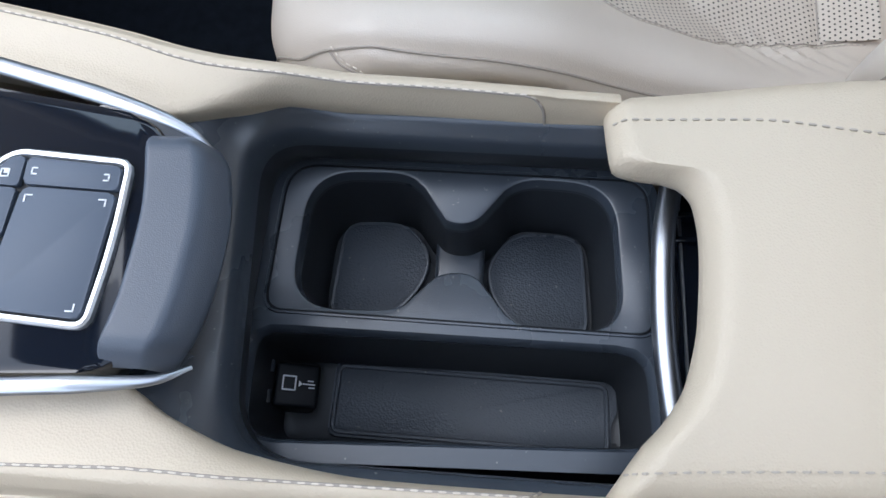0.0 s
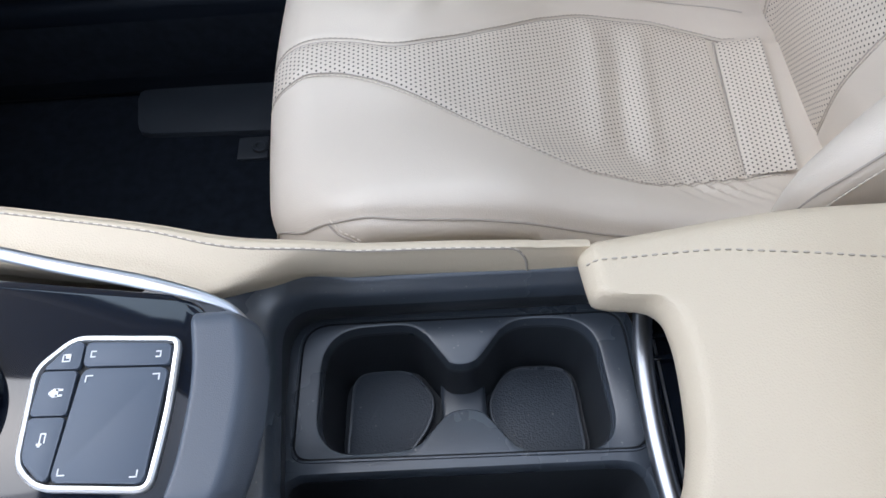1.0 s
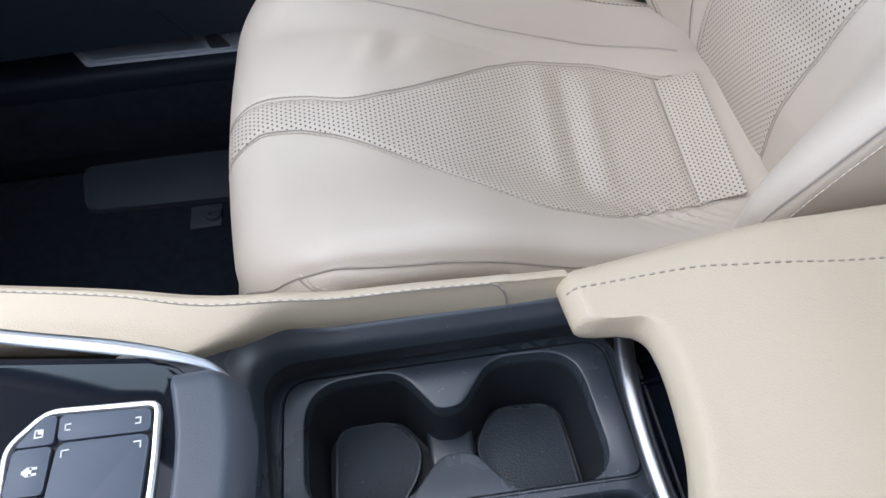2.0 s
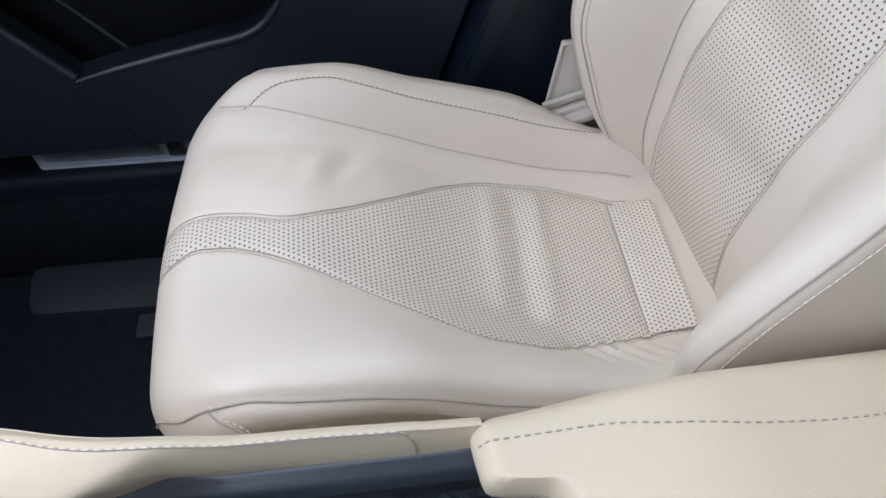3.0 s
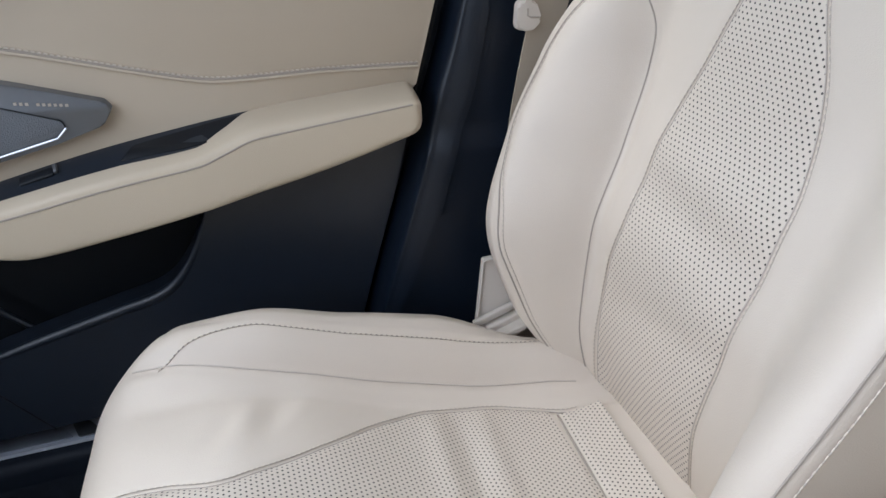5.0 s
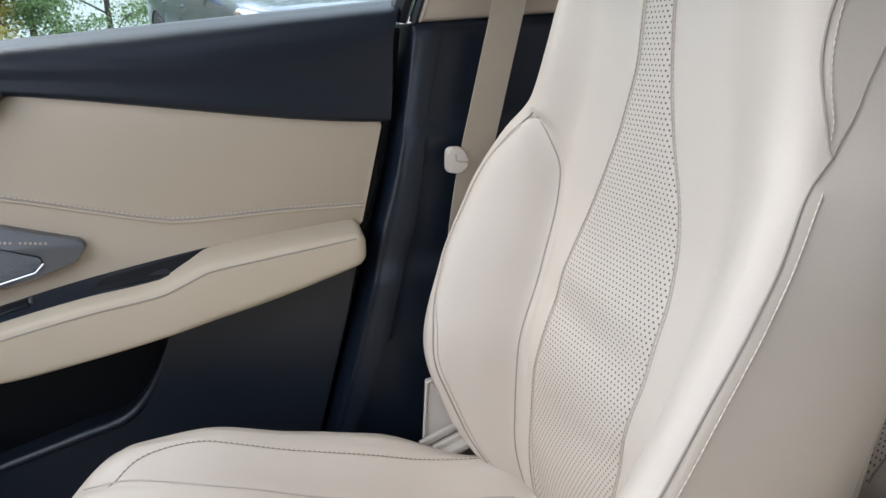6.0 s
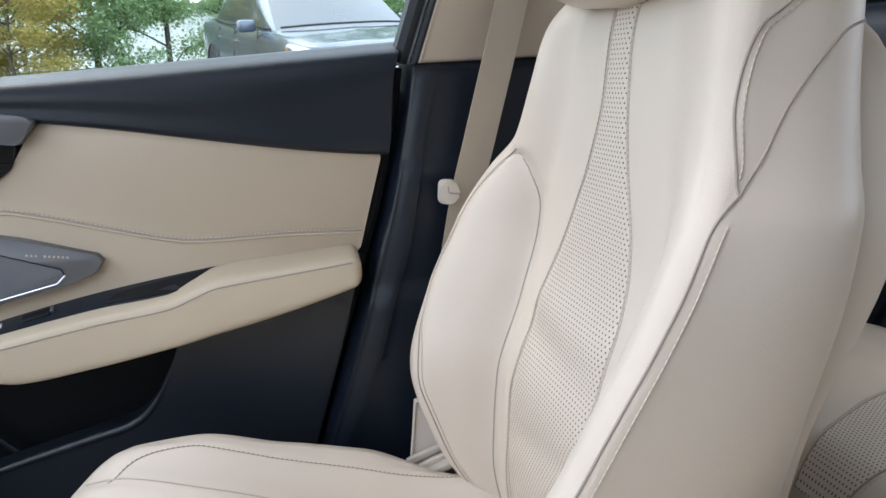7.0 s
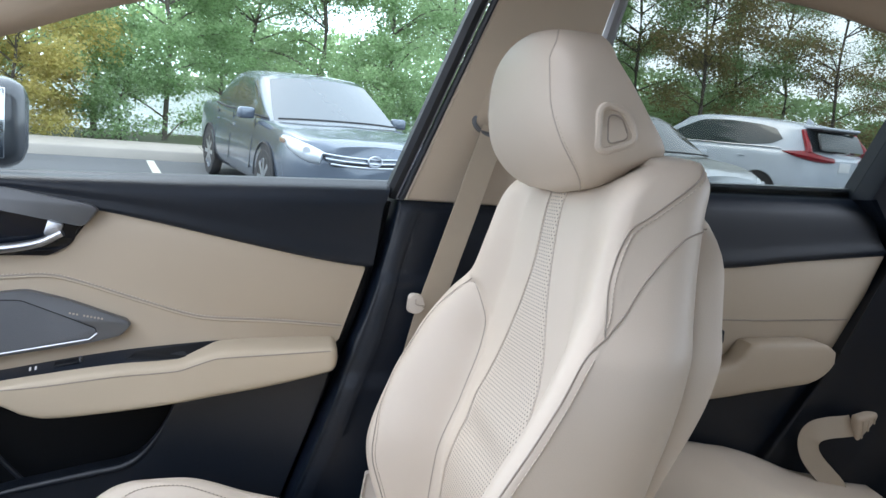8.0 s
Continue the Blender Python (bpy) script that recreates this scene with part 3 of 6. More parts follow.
# rear door
rdoor = thing("door_2", (1.0, 0.98, 0.45), "closed rear door in black and beige leather", "car door", kind="structure")
panel("door_core", [(0.64, 0.50), (0.64, 1.33), (1.36, 1.352), (1.47, 1.25), (1.36, 1.02), (1.20, 0.82), (1.12, 0.50)], 0.965, 1.03, door_black, rdoor, label="dark door core")
upper_trim(lambda v: 0.64, lambda v: 1.36 + 0.085 * step(0.4, 1, v), lambda u: 1.332 + 0.023 * u, lambda u: ease(0.64 + 0.80 * u, [0.64, 1.03, 1.20, 1.44], [1.174, 1.189, 1.208, 1.232]), rdoor, 0.918, 0.965)
rin = panel("door_insert", rounded([(0.64, 1.174), (1.03, 1.189), (1.20, 1.205), (1.442, 1.232), (1.36, 1.05), (1.34, 1.02), (0.64, 0.98)], 0.01, 3), 0.928, 0.966, door_leather, rdoor, 0.006, "beige leather door insert")
ln = glide([(0.70, 0.927, 1.065), (0.95, 0.927, 1.078), (1.15, 0.927, 1.080), (1.36, 0.927, 1.086)], 60)
seam("seam", ln, 0.0016, groove, rin)
loops = []
for k in range(31):
    x = 0.80 + 0.51 * k / 30
    e = 1 if k < 26 else math.cos((k - 25) / 5 * 1.4)**0.6
    ring = []
    for j in range(24):
        a = 2 * math.pi * j / 24
        c, s = math.cos(a), math.sin(a)
        t, b = ease(x, [0.8, 1.02, 1.06, 1.095, 1.31], [0.985, 0.993, 1.005, 1.044, 1.050]), ease(x, [0.8, 1.0, 1.2, 1.31], [0.905, 0.925, 0.950, 0.965])
        ring.append((x, 0.905 + 0.032 * e * abs(c)**0.38 * (1 if c > 0 else -1), (t + b) / 2 + (t - b) / 2 * e * abs(s)**0.38 * (1 if s > 0 else -1)))
    loops.append(ring)
part("door_armrest", rings(loops), door_leather, rdoor, "padded beige rear armrest")
# near-black block painted in for the shaded gap beside the armrest
part("grab_shade", soft_box((0.99, 0.925, 1.046), (0.12, 0.02, 0.03), 0.006), deep_plastic, rdoor)
panel("lower_trim", rounded([(0.64, 0.50), (0.64, 0.93), (1.33, 0.98), (1.20, 0.80), (1.12, 0.50)], 0.012, 3), 0.922, 0.966, pad_black, rdoor, 0.008, "black plastic lower door trim")
rwin = thing("window_2", (1.0, 0.95, 1.33), "lightly tinted rear side window", "car window", kind="structure")
pane = panel("pane", [(0.64, 1.32), (1.355, 1.345), (1.46, 1.70), (0.70, 1.76)], 0.953, 0.957, tinted, rwin, lean=LEAN)
pane.visible_shadow = False
part("window_seal", tube([(0.62, 0.95, 1.338), (1.34, 0.95, 1.360)], 0.009, 8), black_plastic, rwin, "black rubber window seal")
part("window_post", tube([(0.660, lean_y(0.945, 1.40), 1.40), (0.690, lean_y(0.945, 1.73), 1.73)], 0.012, 8), surface("grey_seal", (0.30, 0.33, 0.37), 0.4), rwin, "grey window channel")
# rear quarter trim beyond the door
panel("pillar_rear", [(1.335, 1.345), (1.41, 1.80), (1.95, 1.80), (1.95, 0.45), (1.12, 0.45), (1.16, 0.78), (1.33, 1.02), (1.46, 1.245)], 0.90, 0.99, pad_black, label="black rear quarter trim", kind="structure", category="pillar", lean=LEAN, r=0.01)

# roof and what closes the cabin
bm = sheet(lambda u, v: Vector((-0.50 + 2.15 * u, -0.62 + 1.44 * v, 1.735 - 0.10 * (2 * v - 1)**4 * (1 if v < 0.5 else 0.12) - 0.05 * max(0, 0.25 - u) * 4)), 29, 24)
gap = [f for f in bm.faces if -0.32 < f.calc_center_median().x < 0.30 and -0.36 < f.calc_center_median().y < 0.60]
bmesh.ops.delete(bm, geom=gap, context='FACES')
for f in list(bmesh.ops.extrude_face_region(bm, geom=bm.faces[:])["geom"]):
    if isinstance(f, bmesh.types.BMVert):
        f.co.z += 0.04
tagged(part("ceiling", bm, head_cloth), "beige cloth headliner", "ceiling", kind="structure")
bm = sheet(lambda u, v: Vector((-0.52 + 2.19 * u, -0.70 + 1.48 * v, 1.800 - 0.05 * abs(2 * v - 1)**3.5 - 0.06 * max(0, 0.22 - u) * 4 - 0.10 * max(0, u - 0.7)**2)), 36, 27)
gap = [f for f in bm.faces if -0.36 < f.calc_center_median().x < 0.36 and -0.40 < f.calc_center_median().y < 0.64]
bmesh.ops.delete(bm, geom=gap, context='FACES')
tagged(part("roof", bm, surface("roof_paint", (0.035, 0.045, 0.07), 0.25, vary=0.06, coat=0.8)), "dark blue painted car roof", "car roof", kind="structure")
bm = bmesh.new()
box(bm, (0.0, 0.12, 1.772), (0.80, 1.02, 0.006))
pane = tagged(part("window_3", bm, roof_tint), "clear glass roof panel", "car window", kind="structure")
pane.visible_shadow = True
rail_pts = glide([(-0.80, 0.81, 1.28), (-0.50, 0.805, 1.402), (-0.23, 0.80, 1.512), (-0.08, 0.80, 1.572), (0.20, 0.795, 1.658), (0.60, 0.79, 1.708), (1.0, 0.79, 1.712), (1.24, 0.79, 1.684), (1.50, 0.79, 1.62), (1.9, 0.80, 1.51)], 70)
tagged(part("roof_rail", tube(rail_pts, 0.030, 12), head_cloth), "beige cloth covered roof edge", "trim", kind="structure")
bm = sheet(lambda u, v: rail_pts[round(u * 69)].lerp(Vector((rail_pts[round(u * 69)].x, 0.70, 1.745)), v) + Vector((0, 0.012 * (1 - v), 0)), 69, 4)
tagged(part("trim", bm, head_cloth), "beige cloth covered roof side", "trim", kind="structure")
bm = bmesh.new()
box(bm, (-0.98, 0.17, 0.75), (0.10, 1.66, 0.80))
tagged(part("wall_front", bm, door_black), "plain dark bulkhead under the dashboard", "wall", kind="structure")
bm = bmesh.new()
box(bm, (2.0, 0.17, 0.85), (0.08, 1.66, 0.95))
tagged(part("wall_rear", bm, door_black), "plain dark rear bulkhead", "wall", kind="structure")
part_dash = soft_box((-0.82, 0.17, 1.08), (0.36, 1.55, 0.16), 0.05)
tagged(part("dashboard", part_dash, door_black), "plain black dashboard top", "dashboard", kind="structure")

bm = bmesh.new()
box(bm, (0.45, -0.70, 0.84), (2.9, 0.08, 0.92))
tagged(part("wall_side", bm, door_leather), "plain beige trim of the near side doors", "wall", kind="structure")
# near side above the waist: pillars, roof edge and a dark tinted rear window
bm = bmesh.new()
for x0, x1 in ((-0.25, 0.62), (1.30, 1.93)):
    box(bm, ((x0 + x1) / 2, -0.69, 1.50), (x1 - x0, 0.06, 0.40))
box(bm, (0.84, -0.66, 1.70), (2.18, 0.10, 0.08))
tagged(part("pillar_side", bm, head_cloth), "plain beige near side pillar trim", "pillar", kind="structure")
bm = box(bmesh.new(), (0.96, -0.70, 1.50), (0.72, 0.006, 0.40))
tagged(part("window_4", bm, tinted), "dark tinted near side rear window", "car window", kind="structure")

bm = bmesh.new()
box(bm, (0.46, -0.752, 0.82), (2.98, 0.02, 1.00))
for x0, x1 in ((-0.26, 0.61), (1.31, 1.94)):
    box(bm, ((x0 + x1) / 2, -0.752, 1.535), (x1 - x0, 0.02, 0.43))
tagged(part("wall_outer", bm, surface("side_paint", (0.035, 0.045, 0.07), 0.25, vary=0.06, coat=0.8)), "dark blue painted side of the car", "wall", kind="structure")

# door mirror outside
mirror = thing("door_mirror", (-0.36, 1.12, 1.28), "dark door mirror outside the side window", "door mirror")
part("housing", soft_box((-0.405, 1.145, 1.368), (0.10, 0.22, 0.168), 0.042, pose(0, 0, 0, 0, 0, -60).to_3x3(), 5), surface("dark_paint", (0.05, 0.055, 0.065), 0.25, coat=0.6), mirror, "dark painted mirror shell")
part("mirror_glass", soft_box((-0.400, 1.092, 1.366), (0.004, 0.165, 0.125), 0.0018, pose(0, 0, 0, 0, 0, -60).to_3x3()), surface("mirror_silver", (0.75, 0.78, 0.82), 0.12, metal=1.0, vary=0.01), mirror, "mirror glass")
part("foot", soft_box((-0.40, 1.03, 1.295), (0.10, 0.12, 0.04), 0.012), black_plastic, mirror)

# ---- centre console ----
YC = 0.160
console = thing("center_console", (0.0, YC, 0.40), "beige and black center console with cup holders and a padded armrest", "car console")


def by_angle(poly, c, n):
    """n places on the outline poly at even angles round c."""
    out = []
    k = len(poly)
    for i in range(n):
        t = 2 * math.pi * i / n
        d = Vector((math.cos(t), math.sin(t)))
        best = None
        for j in range(k):
            p, q = Vector(poly[j]) - Vector(c), Vector(poly[(j + 1) % k]) - Vector(c)
            e = q - p
            den = d.x * e.y - d.y * e.x
            if abs(den) < 1e-12:
                continue
            s = (p.x * e.y - p.y * e.x) / den
            w = (p.x * d.y - p.y * d.x) / den
            if s > 0 and -1e-6 <= w <= 1 + 1e-6:
                best = s if best is None else max(best, s)
        out.append(tuple(Vector(c) + d * best))
    return out


N = 144
CUPC = (0.0115, 0.2035)
cup_hole = rounded([(-0.092, 0.160), (-0.088, 0.252), (-0.018, 0.253), (0.000, 0.219), (0.021, 0.219), (0.044, 0.252), (0.108, 0.249), (0.113, 0.153), (0.045, 0.153), (0.023, 0.187), (-0.002, 0.187), (-0.021, 0.161)],
                   [0.030, 0.030, 0.026, 0.012, 0.012, 0.026, 0.028, 0.028, 0.026, 0.012, 0.012, 0.026], 8)
cup_line = by_angle(cup_hole, CUPC, N)
cup_plate = by_angle(rounded([(-0.116, 0.1505), (-0.112, 0.262), (0.136, 0.260), (0.138, 0.1505)], [0.002, 0.028, 0.022, 0.002], 6), CUPC, N)
BINC = (0.008, 0.112)
bin_line = by_angle(rounded([(-0.112, 0.080), (-0.112, 0.147), (0.127, 0.143), (0.130, 0.086)], [0.020, 0.014, 0.018, 0.012], 6), BINC, N)
bin_plate = by_angle(rounded([(-0.114, 0.068), (-0.116, 0.1505), (0.138, 0.1505), (0.136, 0.072)], [0.030, 0.002, 0.002, 0.02], 6), BINC, N)
ZP = 0.836

# plate round the cups and the bin, with rolled edges
bm = bmesh.new()


def inset(line, d):
    n = len(line)
    out = []
    for i in range(n):
        t = Vector(line[(i + 1) % n]) - Vector(line[i - 1])
        q = Vector((-t.y, t.x)).normalized()
        out.append((line[i][0] + q.x * d, line[i][1] + q.y * d))
    return out


def level(line, z):
    return [(x, y, z) for x, y in line]


rings([level(cup_plate, ZP), level(inset(cup_line, -0.0022), ZP), level(inset(cup_line, -0.0008), ZP - 0.0006), level(cup_line, ZP - 0.0025), level(inset(cup_line, 0.0012), ZP - 0.012)], caps=False, bm=bm)
rings([level(bin_plate, ZP), level(inset(bin_line, -0.002), ZP), level(bin_line, ZP - 0.002), level(inset(bin_line, 0.001), ZP - 0.012)], caps=False, bm=bm)
part("tray_plate", bm, black_plastic, console, "matt black plastic tray insert")
# fine joint round the cup insert
joint = rounded([(-0.107, 0.158), (-0.103, 0.257), (0.129, 0.253), (0.130, 0.152)], [0.012, 0.022, 0.018, 0.012], 8)
part("joint", tube([(x, y, ZP) for x, y in joint + joint[:1]], 0.0008, 5), deep_plastic, console)
outer = [(x * 1.012, 0.204 + (y - 0.204) * 1.025) for x, y in joint]
part("raised_edge", tube([(x, y, ZP) for x, y in outer + outer[:1]], 0.0011, 6), black_plastic, console)

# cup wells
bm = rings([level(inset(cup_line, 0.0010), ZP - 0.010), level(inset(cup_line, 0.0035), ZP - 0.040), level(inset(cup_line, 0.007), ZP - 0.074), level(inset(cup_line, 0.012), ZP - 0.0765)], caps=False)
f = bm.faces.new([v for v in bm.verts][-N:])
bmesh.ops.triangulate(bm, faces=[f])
part("cup_well", bm, shaded_well_plastic, console, "double cup well with its shade in the colour")
for x0, x1, flip in ((-0.082, -0.011, 1), (0.029, 0.102, -1)):
    pad = [(x0, 0.172), (x0 + 0.004, 0.245), (x1 - 0.002, 0.243), (x1, 0.172)]
    if flip > 0:
        pad = [(x0, 0.171), (x0 + 0.006, 0.246), (x1 - 0.018, 0.246), (x1, 0.222), (x1 - 0.004, 0.200), (x1 - 0.026, 0.171)]
        rad = [0.014, 0.016, 0.02, 0.016, 0.016, 0.02]
    else:
        pad = [(x0 + 0.024, 0.168), (x0 + 0.004, 0.192), (x0, 0.214), (x0 + 0.018, 0.242), (x1 - 0.004, 0.240), (x1, 0.165)]
        rad = [0.02, 0.016, 0.016, 0.02, 0.016, 0.014]
    bm = slab(rounded(pad, rad, 6), lambda a, b, d: (a, b, d), ZP - 0.0765, ZP - 0.0705, 0.002)
    m = part("cup_mat", bm, rubber, console, "ribbed black rubber cup mat")
    edge = rounded(pad, rad, 6)
    part("bead", tube([(x, y, ZP - 0.0712) for x, y in inset(edge, -0.0012) + inset(edge, -0.0012)[:1]], 0.0014, 6), black_plastic, m)
# low bridge between the cups
bm = soft_box((0.0105, 0.2035, ZP - 0.064), (0.034, 0.050, 0.030), 0.004)
part("cup_bridge", bm, black_plastic, console)

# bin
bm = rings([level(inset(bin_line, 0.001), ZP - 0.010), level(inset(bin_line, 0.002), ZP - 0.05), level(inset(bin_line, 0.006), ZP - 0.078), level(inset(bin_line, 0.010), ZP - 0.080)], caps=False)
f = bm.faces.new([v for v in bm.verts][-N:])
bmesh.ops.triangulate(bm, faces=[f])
part("bin", bm, shaded_well_plastic, console, "open storage bin with its shade in the colour")
zb = ZP - 0.080
bm = slab(rounded([(-0.075, 0.091), (-0.073, 0.143), (0.116, 0.136), (0.121, 0.130), (0.121, 0.115), (0.117, 0.108), (0.117, 0.086)], [0.006, 0.006, 0.008, 0.003, 0.003, 0.003, 0.008], 5), lambda a, b, d: (a, b, d), zb - 0.001, zb + 0.004, 0.0015)
bin_mat = part("bin_mat", bm, rubber, console, "removable black rubber mat in the bin")
bord = rounded([(-0.072, 0.094), (-0.070, 0.139), (0.114, 0.133), (0.114, 0.089)], 0.006, 5)
part("bead", tube([(x, y, zb + 0.0042) for x, y in bord + bord[:1]], 0.0018, 6), rubber, bin_mat)
# usb socket block at the bin's end
usb = part("usb_socket", soft_box((-0.0985, 0.1205, 0.768), (0.030, 0.030, 0.030), 0.003, pose(0, 0, 0, 0, 18, 0).to_3x3()), deep_plastic, console, "black flip-up cover with printed symbols")
bm = bmesh.new()
top = pose(-0.0940, 0.1210, 0.7855, 0, 18, 0)
for ox, oy, sx, sy in ((-0.0045, 0.0045, 0.0085, 0.001), (-0.0045, -0.0045, 0.0085, 0.001), (-0.0085, 0, 0.001, 0.0095), (-0.0003, 0, 0.001, 0.0095), (0.0085, 0, 0.008, 0.0008), (0.0095, 0.0022, 0.004, 0.0008), (0.0105, -0.0022, 0.004, 0.0008)):
    box(bm, top @ Vector((ox, oy, 0)), (sx, sy, 0.0006), top.to_3x3())
for k in range(3):
    box(bm, top @ Vector((0.0022 + k * 0.0007, 0, 0)), (0.0007, 0.0036 - k * 0.0012, 0.0006), top.to_3x3())
part("printed_sign", bm, ink, usb, "white printed signs")
for y in (0.111, 0.131):
    part("hinge", tube([(-0.1125, y - 0.004, 0.7895), (-0.1125, y + 0.004, 0.7895)], 0.0042, 10), black_plastic, usb)
part("hinge_pin", tube([(-0.1125, 0.107, 0.7895), (-0.1125, 0.135, 0.7895)], 0.0022, 8), deep_plastic, usb)

# sunk walls round the tray, the flange and the outer frame
OC = (0.0, 0.162)
low = by_angle(rounded([(-0.116, 0.068), (-0.112, 0.262), (0.150, 0.260), (0.150, 0.066)], [0.034, 0.030, 0.01, 0.01], 8), OC, N)
lip = by_angle(rounded([(-0.103, 0.067), (-0.112, 0.254), (0.162, 0.250), (0.160, 0.062)], [0.040, 0.030, 0.01, 0.01], 8), OC, N)
far = by_angle(rounded([(-0.215, 0.100), (-0.215, 0.232), (-0.150, 0.268), (0.170, 0.266), (0.170, 0.050), (-0.060, 0.050), (-0.140, 0.070)], [0.02, 0.02, 0.05, 0.01, 0.01, 0.06, 0.05], 8), OC, N)


def between(a, b, k):
    return [(p[0] + (q[0] - p[0]) * k, p[1] + (q[1] - p[1]) * k) for p, q in zip(a, b)]


def tilt(line, z, fall):
    return [(x, y, z + fall * min(max(-x - 0.06, 0), 0.085)) for x, y in line]


edge = inset(lip, -0.005)
bm = rings([tilt(far, 0.8925, 0.34), tilt(between(far, edge, 0.3), 0.8930, 0.32), tilt(between(far, edge, 0.6), 0.8925, 0.28), tilt(between(far, edge, 0.85), 0.8905, 0.22), tilt(edge, 0.8885, 0.16), tilt(inset(lip, -0.002), 0.8865, 0.12), tilt(lip, 0.8815, 0.06), level(inset(lip, 0.0010), 0.872)], caps=False)
part("tray_frame", bm, black_plastic, console, "matt black plastic tray surround")
# darker wall colour carries the shade of the sunk tray
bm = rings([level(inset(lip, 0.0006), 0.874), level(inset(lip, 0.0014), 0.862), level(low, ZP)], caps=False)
part("tray_wall", bm, shaded_well_plastic, console, "inner wall of the tray with its shade in the colour")

for z in (0.8675, 0.8615):
    part("joint", tube([(x, 0.2568 + 0.25 * (0.874 - z) * 0.1 - 0.004 * max(x, 0) / 0.16, z) for x in [-0.055 + 0.02 * k for k in range(10)]], 0.0008, 5), black_plastic, console)
# leather side rails
def rail(side):
    xs = [-0.55, -0.30, -0.255, -0.185, -0.145, -0.120, -0.085, -0.02, 0.06]
    if side > 0:
        inner = [0.135, 0.112, 0.104, 0.092, 0.079, 0.088, 0.1015, 0.1028, 0.1008]
        crest = [0.175, 0.146, 0.138, 0.124, 0.114, 0.110, 0.1075, 0.1060, 0.1045]
    else:
        inner = [0.080, 0.070, 0.068, 0.064, 0.064, 0.078, 0.092, 0.1010, 0.1025]
        crest = [0.112, 0.106, 0.105, 0.104, 0.105, 0.1055, 0.1065, 0.1065, 0.1060]

    def at(x, t, n=39):
        i, c = ease(x, xs, inner), ease(x, xs, crest)
        w = max(c - i, 0.006)
        zt = ease(x, [-0.55, -0.30, -0.15, -0.094, -0.049, 0.0, 0.033, 0.064, 0.1], [0.951, 0.937, 0.932, 0.9297, 0.9230, 0.921, 0.9187, 0.9165, 0.9135])
        zi = ease(x, [-0.2, -0.138, -0.12, -0.09, -0.06, 0.0, 0.06, 0.1], [0.927, 0.924, 0.919, 0.907, 0.900, 0.893, 0.8895, 0.887])
        prof = [(i + 0.004, zi - 0.02), (i, zi), (i + 0.15 * w, zi + (zt - zi) * 0.55), (i + 0.5 * w, zt - 0.003), (c, zt), (c + 0.006, zt - 0.003), (c + 0.012, zt - 0.013), (c + 0.017, zt - 0.04), (c + 0.020, 0.70), (c + 0.012, 0.45)]
        p = glide([(a, b, 0) for a, b in prof], n + 1)[round(t * n)]
        return Vector((x, YC + side * p.x, p.y))
    return at


for side in (1, -1):
    at = rail(side)
    bm = sheet(lambda u, v: at(-0.50 + 0.560 * u, v), 90, 39)
    r = part("side_trim", bm, trim_leather, console, "stitched beige leather side trim")
    high = lambda x: ease(x, [-0.5, -0.19, -0.135, -0.09, -0.05, 0.0, 0.06], [0.46, 0.45, 0.43, 0.42, 0.41, 0.40, 0.39])
    line = [at(x, high(x), 500) + Vector((0, -side * 0.0003, 0.0005)) for x in [-0.48 + 0.525 * k / 200 for k in range(201)]]
    tail = glide([line[-1], at(0.0515, 0.33, 200) - Vector((0, side * 0.0004, 0)), at(0.0565, 0.23, 200) - Vector((0, side * 0.0004, 0)), at(0.0585, 0.09) - Vector((0, side * 0.0004, 0))], 30)
    seam("seam", [p - Vector((0, 0, 0.0008)) for p in line + tail[1:]], 0.0009, groove, r)
    stitching(line + tail[1:], thread, r, 0.0038, 0.0026, 0.00065)
    bm = sheet(lambda u, v: at(0.0598 + 0.039 * u, v) + Vector((0, 0, -0.0010 * min(1, 8 * u + 0.4))), 8, 39)
    part("end_trim", bm, trim_leather, console, "plain beige leather end piece")

# armrest with its scooped front
AX, AY = [0.05, 0.062, 0.079, 0.091, 0.109, 0.142, 0.184, 0.203, 0.2125, 0.2175, 0.2215, 0.227, 0.2566, 0.272], [0.086, 0.0925, 0.104, 0.1145, 0.125, 0.1325, 0.1352, 0.1335, 0.1285, 0.1185, 0.0985, 0.0930, 0.0912, 0.097]


def rest(u, v):
    y = 0.046 + 0.232 * v
    x0 = ease(y, AX, AY)
    x = x0 + (0.62 - x0) * u**1.5
    z = 0.926 + 0.026 * step(0.08, 0.24, x) - 0.05 * ((y - YC) / 0.16)**4
    d = min(y - 0.046, 0.278 - y)
    z -= 0.020 * max(0, 1 - d / 0.022)**2
    z -= 0.011 * max(0, 1 - (x - x0) / 0.010)**2
    return Vector((x, y, z))


